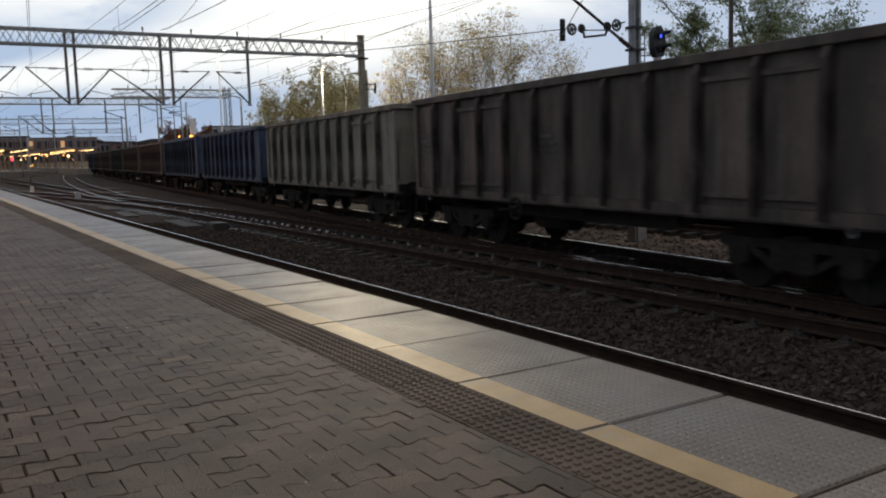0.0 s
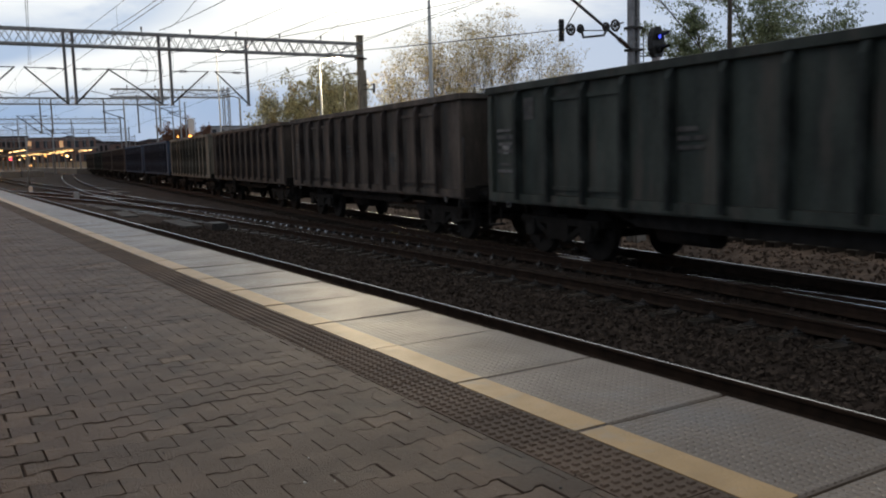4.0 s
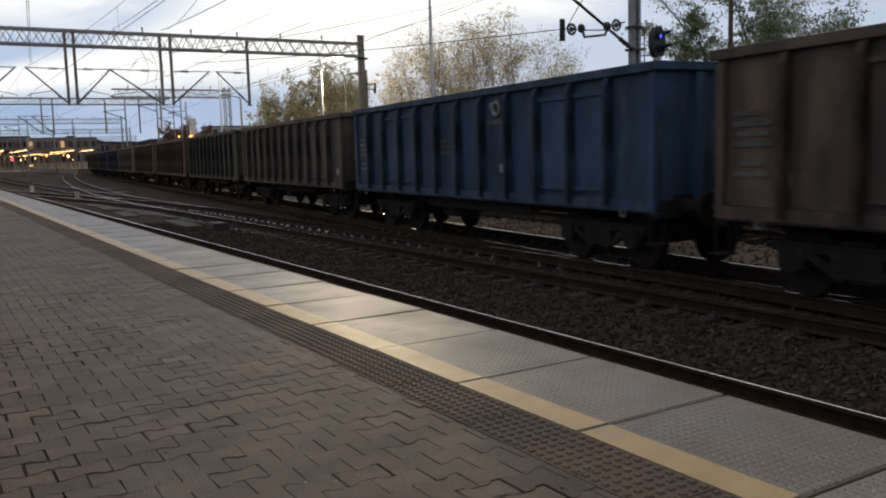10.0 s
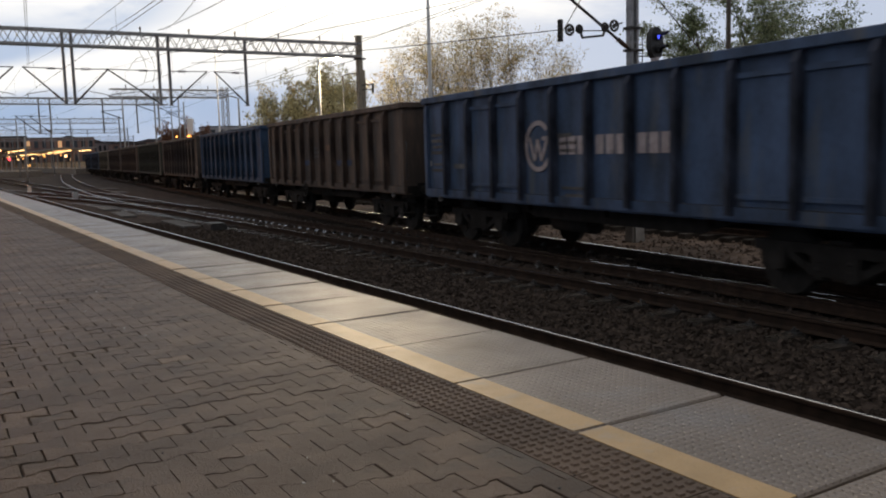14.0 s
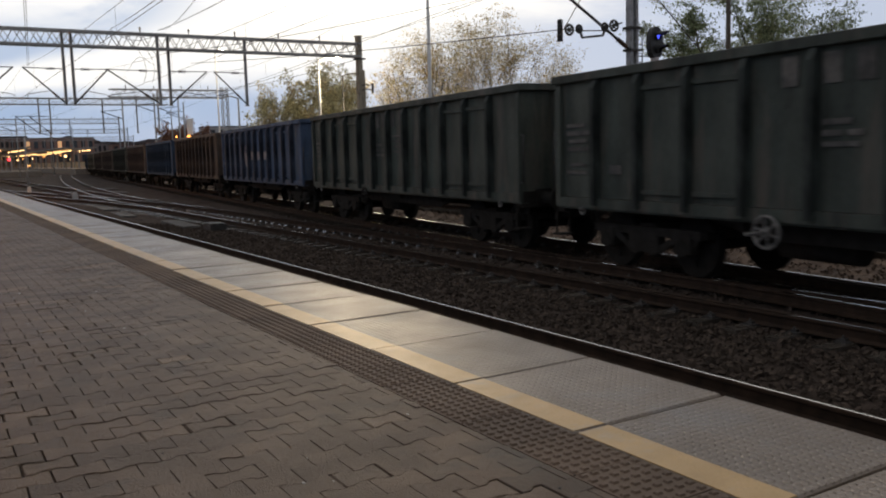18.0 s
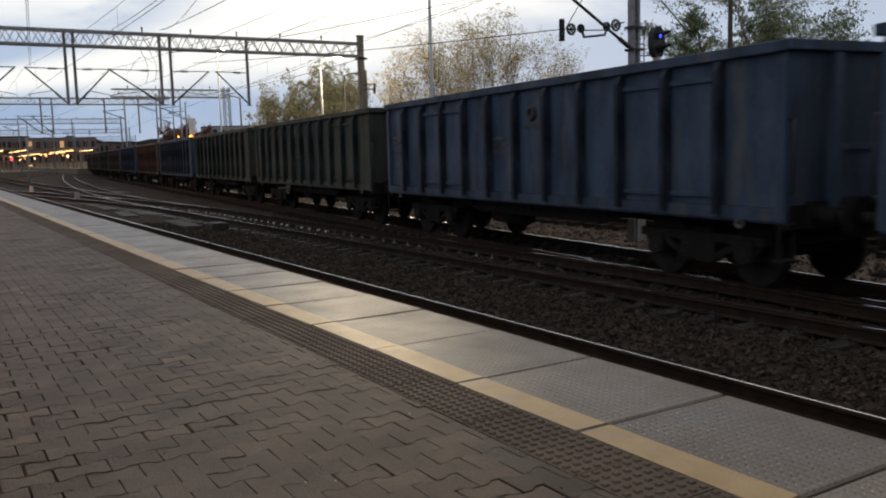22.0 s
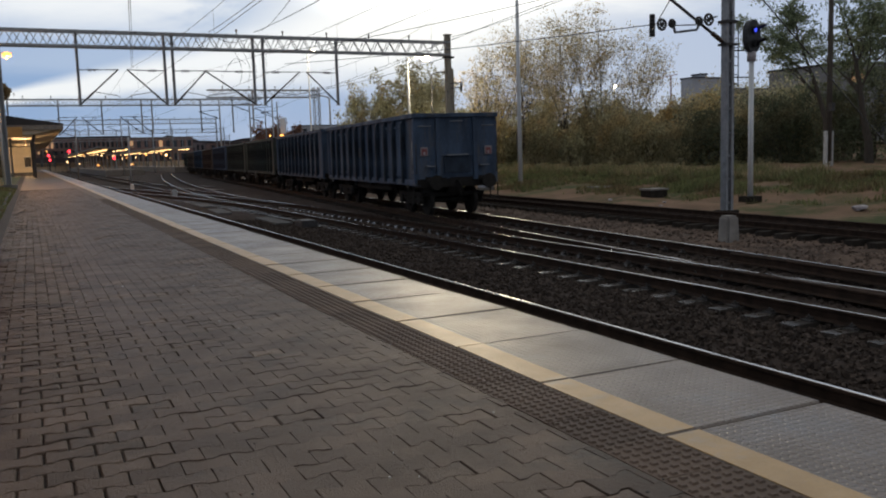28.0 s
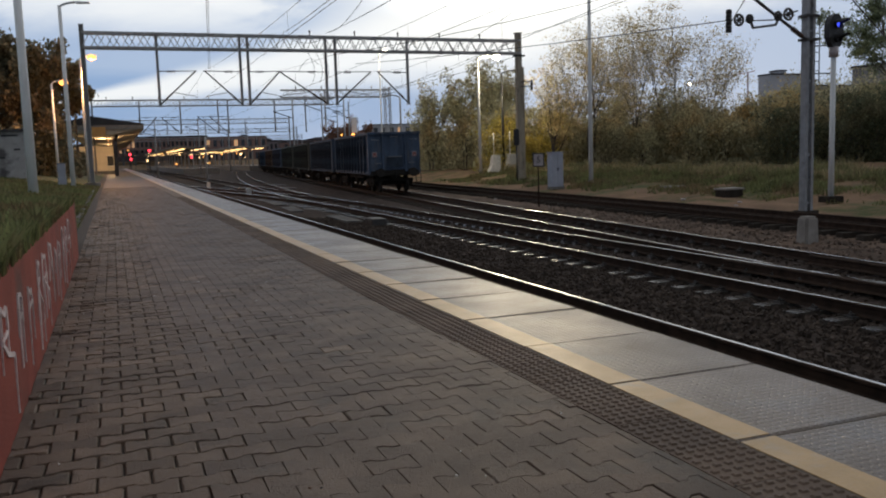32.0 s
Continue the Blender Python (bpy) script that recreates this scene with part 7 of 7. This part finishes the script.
def make_trees():
    tall = "tall slender tree with sparse yellowing autumn leaves"
    for i, (x, y, h, s, n, kind) in enumerate(((31.6, 58, 9.0, 2.8, 3200, "autumn"), (34.8, 58, 11.6, 3.4, 4200, "autumn"), (39.0, 58, 13.2, 3.8, 5400, "autumn"), (43.2, 59, 14.0, 4.2, 6500, "autumn"), (46.5, 58, 11.6, 4.4, 5600, "autumn"), (35.5, 63, 12.2, 3.4, 4000, "autumn"), (41.5, 64, 12.6, 3.6, 5000, "autumn"))):
        tree("tree", x, y, ground_z(x, y), h, s, int(n * 1.5), 0.125, kind, 20 + i, stems=2, trunk=0.2, low=0.10, spray=11, label=tall, group="trees beside the line")
    for i, (x, y, h, s, n) in enumerate(((29.0, 78, 8.8, 2.6, 6500), (30.8, 74, 10.4, 3.0, 9000), (34.5, 75, 9.8, 3.4, 8000), (38, 80, 10.4, 3.6, 7000))):
        tree("tree", x, y, ground_z(x, y), h, s, n, 0.24, "olive", 40 + i, stems=2, trunk=0.18, low=0.08, label="dense olive-green autumn tree behind the siding", group="trees beside the line", fill=0.35)
    for i, (x, y, h, s, n) in enumerate(((46.6, 39.1, 12.0, 6.0, 15000), (48.6, 37.6, 12.8, 6.6, 19000), (55.5, 36.4, 11.2, 5.4, 13000), (55, 43, 13, 5.5, 8000), (60, 46, 14, 6, 9000))):
        tree("tree", x, y, ground_z(x, y), h, s, int(n * 0.55), 0.16, "green", 60 + i, trunk=0.30, low=0.27, spray=34, label="dark green broad-leaved tree with a bare lower trunk", group="trees beside the line")
    for i, (x, y, h, s) in enumerate(((-2.7, 84, 2.6, 1.2), (-4.3, 80, 3.2, 1.6), (-3.2, 76, 2.2, 1.1))):
        tree("bush", x, y, bank_z(x, y) - 0.1, h, s, 2600, 0.2, "dusk", 260 + i, stems=4, trunk=0.06, low=0.06, label="dark bush beside the platform canopy", category="bush", group="bushes behind the platform", fill=0.6)
    rnd = random.Random(9)
    for i in range(40):
        u = (i % 20) / 19
        back = i // 20
        x, y = 29.2 + 25 * u + rnd.uniform(-0.7, 0.7) + 1.6 * back, 64 - 17 * u + rnd.uniform(-1.5, 1.5) + 3.5 * back
        h = rnd.uniform(3.0, 5.6) + (rnd.uniform(0.4, 2.6) + 1.4 * u) * back
        kind = "yellow" if i in (1, 2, 3) else "autumn" if i in (14, 34) else "olive"
        tree("bush", x, y, ground_z(x, y) - 0.1, h, h * 0.56, 4400, 0.20, kind, 100 + i, stems=4, trunk=0.08, low=0.06, label="dense autumn bush turning olive and yellow" if kind != "olive" else "dense dark olive bush on the bank", category="bush", group="bushes on the bank", fill=0.45)
    for i, (x, y, h) in enumerate(((42.0, 58, 4.9), (43.4, 56.8, 5.3), (45.0, 55.6, 5.0), (46.4, 54.4, 5.5), (47.8, 53.2, 5.6), (49.4, 52.4, 5.2), (44.3, 58, 5.6))):
        tree("bush", x, y, ground_z(x, y) - 0.1, h, 1.9, 5200, 0.2, "autumn" if i % 2 else "olive", 300 + i, stems=4, trunk=0.08, low=0.06, label="dense rusty autumn bush behind the bank", category="bush", group="bushes on the bank", fill=0.55)
    for i in range(2, 12):
        x, y = 27.2 + i * 0.9 + rnd.uniform(-0.4, 0.4), 92 - i * 2.4
        tree("bush", x, y, ground_z(x, y) - 0.1, rnd.uniform(3, 4.6), 2.3, 3600, 0.26, "olive", 150 + i, stems=3, trunk=0.08, low=0.06, label="dense dark olive bush on the bank", category="bush", group="bushes on the bank", fill=0.6)
    for i, (x, y, h, s) in enumerate(((58, 40, 8.0, 3.8), (57, 44, 8.5, 4.0), (60, 38, 9.0, 4.0), (54, 46, 7.4, 3.8), (50, 46, 5.6, 3.0), (46, 49, 5.2, 3.2), (63, 43, 10, 4.2), (52, 50, 6.5, 3.4), (53, 36, 6.5, 3.0), (57, 34, 7.5, 3.4), (50.5, 41.5, 6.0, 2.8))):
        tree("bush", x, y, ground_z(x, y) - 0.1, h, s, 5600, 0.2, "deep", 170 + i, stems=4, trunk=0.08, low=0.06, label="dark green bush under the trees", category="bush", group="bushes on the bank", fill=0.6)
    for i, (x, y, h, s, n) in enumerate(((-6.6, 70, 9.8, 3.8, 20000), (-2.4, 73, 8.9, 3.1, 12000), (-4.7, 70, 10.0, 3.4, 15000), (-11, 68, 10.6, 4.6, 17000), (-8.6, 60, 4.0, 2.6, 4500), (-5.6, 58, 3.2, 1.6, 3000), (-4.3, 66, 4.6, 1.7, 4500))):
        tree("tree", x, y, bank_z(x, y) - 0.1, h, s, n, 0.34, "dusk", 200 + i, trunk=0.2, low=0.5 if i == 1 else 0.12, label="dark dense tree behind the platform in dusk light", group="trees behind the platform", fill=0.0 if i == 1 else 0.5)

    for i, (x, y, h, s) in enumerate(((73, 290, 13.5, 5.0), (78, 288, 15.0, 5.5), (83.5, 292, 12.0, 4.5))):
        tree("tree", x, y, ground_z(x, y), h, s, 3600, 0.5, "russet", 230 + i, trunk=0.3, low=0.1, label="reddish-brown autumn tree behind the yard", group="far trees", fill=0.5)

    def spot():
        y = 14 + 46 * random.random()
        x = 21.4 + 0.02 * y + 9.4 * random.random() ** 0.7
        tuft = nz(x, y, 0.45, 21) + 0.6 * nz(x, y, 1.4, 23)
        while tuft < -0.16 + 0.07 * (24.5 - x):
            y = 14 + 46 * random.random()
            x = 21.4 + 0.02 * y + 9.4 * random.random() ** 0.7
            tuft = nz(x, y, 0.45, 21) + 0.6 * nz(x, y, 1.4, 23)
        return x, y, ground_z(x, y), 0.5 + 1.6 * max(0.0, tuft + 0.1)
    def foot():
        y = 26 + 36 * random.random()
        x = 27.2 + 0.02 * y + 3.6 * random.random()
        return x, y, ground_z(x, y), 0.5 + 1.2 * abs(nz(x, y, 0.5, 17))
    blades("tall_grass", 12000, foot, 0.62, "tall dry autumn grass at the foot of the bushes", M["straw"])
    blades("bank_grass", 56000, spot, 0.22, "rough autumn grass on the bank beyond the siding", M["blade"])


make_trees()


# ---------------------------------------------------------------- the station and the town far off
M["facade"] = mat("grey_facade", (0.46, 0.465, 0.49), (0.38, 0.385, 0.41), rough=0.85, scale=0.4)
M["facade_light"] = mat("pale_facade", (0.34, 0.33, 0.33), (0.26, 0.25, 0.25), rough=0.85, scale=0.4)
M["brick_far"] = mat("dark_red_brick", (0.28, 0.17, 0.14), (0.19, 0.12, 0.10), rough=0.9, scale=0.6)
M["facade_far"] = mat("dusky_facade", (0.24, 0.20, 0.20), (0.18, 0.15, 0.15), rough=0.9, scale=0.6)
M["glass_dark"] = mat("dark_window_glass", (0.05, 0.055, 0.065), (0.03, 0.035, 0.04), rough=0.15, scale=1, bump=0)
M["crane"] = mat("pale_red_crane", (0.62, 0.42, 0.40), (0.5, 0.34, 0.33), rough=0.7, scale=2)
M["hill"] = mat("wooded_hill", (0.115, 0.088, 0.085), (0.075, 0.06, 0.06), rough=1.0, scale=0.05, fine=0.4, bump=1.0, bump_scale=0.5)


def building(x, y, w, d, h, z, material, label, rows=3, cols=6, lit=0.0, roof=None, seed=1):
    b = thing("building", pose(x, y, z), label, "building", "buildings of the town")
    bm = bmesh.new()
    bm_box(bm, (0, 0, h / 2), (w, d, h))
    part("wall", bm, material, b)
    bm = bmesh.new()
    if roof == "gable":
        bm_prism(bm, [(-w / 2 - 0.4, h), (w / 2 + 0.4, h), (0, h + w * 0.32)], -d / 2 - 0.3, d / 2 + 0.3)
    else:
        bm_box(bm, (0, 0, h + 0.15), (w + 0.3, d + 0.3, 0.3))
    part("roof", bm, M["roofing"], b)
    rnd = random.Random(seed)
    for r in range(rows):
        for c in range(cols):
            bm = bmesh.new()
            bm_box(bm, (-w / 2 + (c + 0.5) * w / cols, -d / 2 - 0.02, (r + 0.55) * h / rows), (w / cols * 0.5, 0.06, h / rows * 0.5))
            part("window", bm, M["warm_window"] if rnd.random() < lit else M["glass_dark"], b)
    return b


def lamp_ball(x, y, z, r, material, label="distant orange station lamp", post=True, base=-1.0):
    t = thing("station_lamp", pose(x, y, base), label, "lamp", "distant lamps")
    bm = bmesh.new()
    bmesh.ops.create_icosphere(bm, subdivisions=2, radius=r)
    bmesh.ops.translate(bm, verts=bm.verts, vec=(0, 0, z - base))
    part("bulb", bm, material, t)
    if post:
        bm = bmesh.new()
        bm_rod(bm, (0, 0.1, 0), (0, 0.1, z - base + 0.15), 0.06, seg=6)
        part("post", bm, M["steel_dark"], t)
    return t


def island_platform(x, y0, y1, w, label, canopy=True):
    p = thing("island_platform", pose(x, 0, -1.0), label, "platform", "island platforms")
    bm = bmesh.new()
    bm_box(bm, (0, (y0 + y1) / 2, 0.5), (w, y1 - y0, 1.0))
    part("deck", bm, M["concrete"], p)
    if canopy:
        bm = bmesh.new()
        bm_prism(bm, [(-w / 2, 4.9), (0, 4.55), (w / 2, 4.9), (w / 2, 5.2), (0, 4.85), (-w / 2, 5.2)], y0 + 12, y1)
        part("roof", bm, M["concrete"], p)
        for i in range(int((y1 - y0 - 14) / 10)):
            bm = bmesh.new()
            bm_box(bm, (0, y0 + 15 + 10 * i, 2.8), (0.28, 0.28, 3.7))
            part("column", bm, M["steel_grey"], p)
        for i in range(int((y1 - y0 - 14) / 6)):
            for s in (-1, 1):
                if (i // 3 + (s > 0) + int(x)) % 4 == 1:
                    continue
                bm = bmesh.new()
                bm_box(bm, (s * w * 0.3, y0 + 14 + 6 * i, 4.50), (0.22, 3.4, 0.10))
                part("light_strip", bm, M["warm_strip"], p, "glowing warm strip light" if i == 0 else "")
    return p


def make_far():
    island_platform(14.2, 150, 330, 6.0, "distant island platform with a lit canopy")
    island_platform(27.8, 168, 330, 6.0, "distant island platform with a lit canopy")
    lamp_ball(32.7, 120, 4.25, 0.28, M["sodium"], "glaring orange lamp beside the yard")
    lamp_ball(31.0, 120, 4.3, 0.14, M["sodium"])
    sig = thing("white_signal_board", pose(33.2, 121, -1), "tall white rounded board on a mast", "signal board")
    bm = bmesh.new()
    bm_box(bm, (0, 0, 6.7), (0.8, 0.08, 2.2))
    bmesh.ops.bevel(bm, geom=[e for e in bm.edges], offset=0.03, segments=1, affect="EDGES")
    part("board", bm, M["white_pole"], sig)
    bm = bmesh.new()
    bm_rod(bm, (0, 0.1, 0), (0, 0.1, 7.6), 0.1, seg=8)
    part("post", bm, M["mast_paint"], sig)
    for x, y, z in ((3.85, 200, 3.15), (7.9, 200, 3.9), (4.05, 203, 2.15), (15.2, 180, 2.1)):
        lamp_ball(x, y, z, 0.28, M["red_light"], "distant red railway signal light")
    rnd = random.Random(3)
    for i in range(20):
        y = rnd.uniform(185, 330)
        az = radians(rnd.uniform(0.9, 9.0))
        lamp_ball(y * math.tan(az), y, rnd.uniform(0.6, 4.6), rnd.choice((0.10, 0.13, 0.17, 0.24)), M["sodium_far"] if rnd.random() < 0.6 else M["warm_strip"])
    # footbridge and halls behind the station
    br = thing("station_hall", pose(17, 345, 0), "long dark station hall across the tracks with lit windows", "building")
    bm = bmesh.new()
    bm_box(bm, (0, 5, 8.4), (36, 10, 4.4))
    part("wall", bm, M["brick_far"], br)
    bm = bmesh.new()
    bm_box(bm, (0, 5, 10.9), (37, 11, 0.6))
    part("roof", bm, M["roofing"], br)
    for i in range(22):
        bm = bmesh.new()
        bm_box(bm, (-17 + 1.6 * i, -0.05, 8.2), (0.9, 0.1, 2.2))
        part("window", bm, M["warm_window"] if i < 6 else M["black"], br)
    for i in range(9):
        bm = bmesh.new()
        bm_box(bm, (-17 + 4.2 * i, 1, 3.1), (0.8, 0.8, 6.6))
        part("pier", bm, M["concrete_dark"], br)
    building(46, 350, 24, 14, 10.2, 0, M["brick_far"], "low dark hall behind the station", 2, 9, 0.1)
    building(79, 305, 12, 14, 6.0, 2, M["brick_far"], "old red-brick house with a steep roof", 2, 5, 0.12, "gable")
    building(96, 300, 18, 12, 9.5, 2.5, M["facade"], "grey hall behind the yard", 2, 6, 0.05)
    building(141.2, 152, 11.4, 4, 14.5, 1.5, M["facade"], "grey flat-roofed block of flats", 1, 1, 0.0)
    building(160, 156, 26, 4, 12.4, 1.5, M["facade_light"], "pale flat-roofed block of flats", 3, 5, 0.0)
    building(139.6, 152.5, 1.8, 3, 15.4, 1.5, M["facade"], "stair tower on the roof of a block", 1, 1, 0.0)
    building(108, 80, 34, 12, 9.5, 1.0, M["facade_light"], "long pale house seen between the trees", 3, 8, 0.05, None, 5)
    building(-26, 150, 20, 16, 9, 0, M["facade"], "dark house behind the platform", 3, 5, 0.1, "gable")
    rnd = random.Random(44)
    for i in range(30):
        a = radians(-2.0 + 17.0 * (i + rnd.uniform(-0.3, 0.3)) / 29)
        d = rnd.uniform(365, 410)
        building(d * math.sin(a), d * math.cos(a), rnd.uniform(10, 20), 9, rnd.uniform(2.5, 5.5), 4.0, M[rnd.choice(("brick_far", "brick_far", "facade_far"))], "low town house with a dark roof behind the station", 1, rnd.choice((5, 6, 8)), 0.08, None, 60 + i)
    crane = thing("tower_crane", pose(130, 151, 0), "pale red tower crane far behind the trees", "crane")
    bm = bmesh.new()
    bm_box(bm, (0, 0, 8.3), (0.22, 0.22, 16.6))
    part("mast", bm, M["crane"], crane)
    bm = bmesh.new()
    bm_bar(bm, (-15, 0, 14.1), (1.8, 0, 16.9), 0.2)
    part("jib", bm, M["crane"], crane)
    lamp_ball(64.5, 85, 8.5, 0.16, M["led"], "small white street lamp behind the trees")
    # wooded skyline: uneven crowns all round the distance
    v, f = [], []
    rnd = random.Random(12)
    for ring, (dist, hgt) in enumerate(((420, 9.0), (520, 15.0), (700, 24.0))):
        n = 900
        start = len(v)
        for i in range(n + 1):
            a = 2 * math.pi * i / n
            r = dist * (1 + 0.03 * nz(math.cos(a) * 9, math.sin(a) * 9, 1.0, ring))
            h = hgt * (0.72 + 0.35 * nz(math.cos(a) * 14, math.sin(a) * 14, 1.0, ring + 4) + 0.16 * nz(math.cos(a) * 70, math.sin(a) * 70, 1.0, ring + 7))
            v += [(r * math.sin(a), r * math.cos(a), -6), (r * math.sin(a), r * math.cos(a), max(1.0, h)), (1.06 * r * math.sin(a), 1.06 * r * math.cos(a), max(0.5, h * 0.8))]
        f += [(start + 3 * i, start + 3 * i + 3, start + 3 * i + 4, start + 3 * i + 1) for i in range(n)]
        f += [(start + 3 * i + 1, start + 3 * i + 4, start + 3 * i + 5, start + 3 * i + 2) for i in range(n)]
    tagged(new("wooded_skyline", arrays_mesh("wooded_skyline", v, f, M["hill"])), "dark wooded skyline far behind the station", "woods", kind="stuff")


make_far()


# ---------------------------------------------------------------- motion of the train
def run(t):
    """Length that the corner of wagon 0 has reached along its track."""
    return 17.67 + 6.1404 * t - 0.0082578 * t * t - 2.848e-4 * t ** 3


def motions():
    spin = [(0.1 * i, pose(0, 0, 0, -math.degrees((run(0.1 * i) - 17.67) / WHEEL_R))) for i in range(321)]
    for k, w in TRAIN:
        rows = []
        for i in range(65):
            t = 0.5 * i
            c = run(t) - PITCH * k - (SHORT if k == 10 else LONG)
            a, b = branch(c - BOGIE_Y), branch(c + BOGIE_Y)
            turn = math.degrees(math.atan2(b[0] - a[0], b[1] - a[1]))
            rows.append((t, pose((a[0] + b[0]) / 2, (a[1] + b[1]) / 2, RAIL, 0, 0, -turn)))
        walk(w, rows)
        if k < -3:
            continue
        for bogie in w.children:
            if not bogie.name.startswith("bogie"):
                continue
            for axle in bogie.children:
                if axle.name.startswith("wheelset"):
                    base = Matrix.Translation(axle.location)
                    walk(axle, [(t, base @ m) for t, m in spin])


motions()
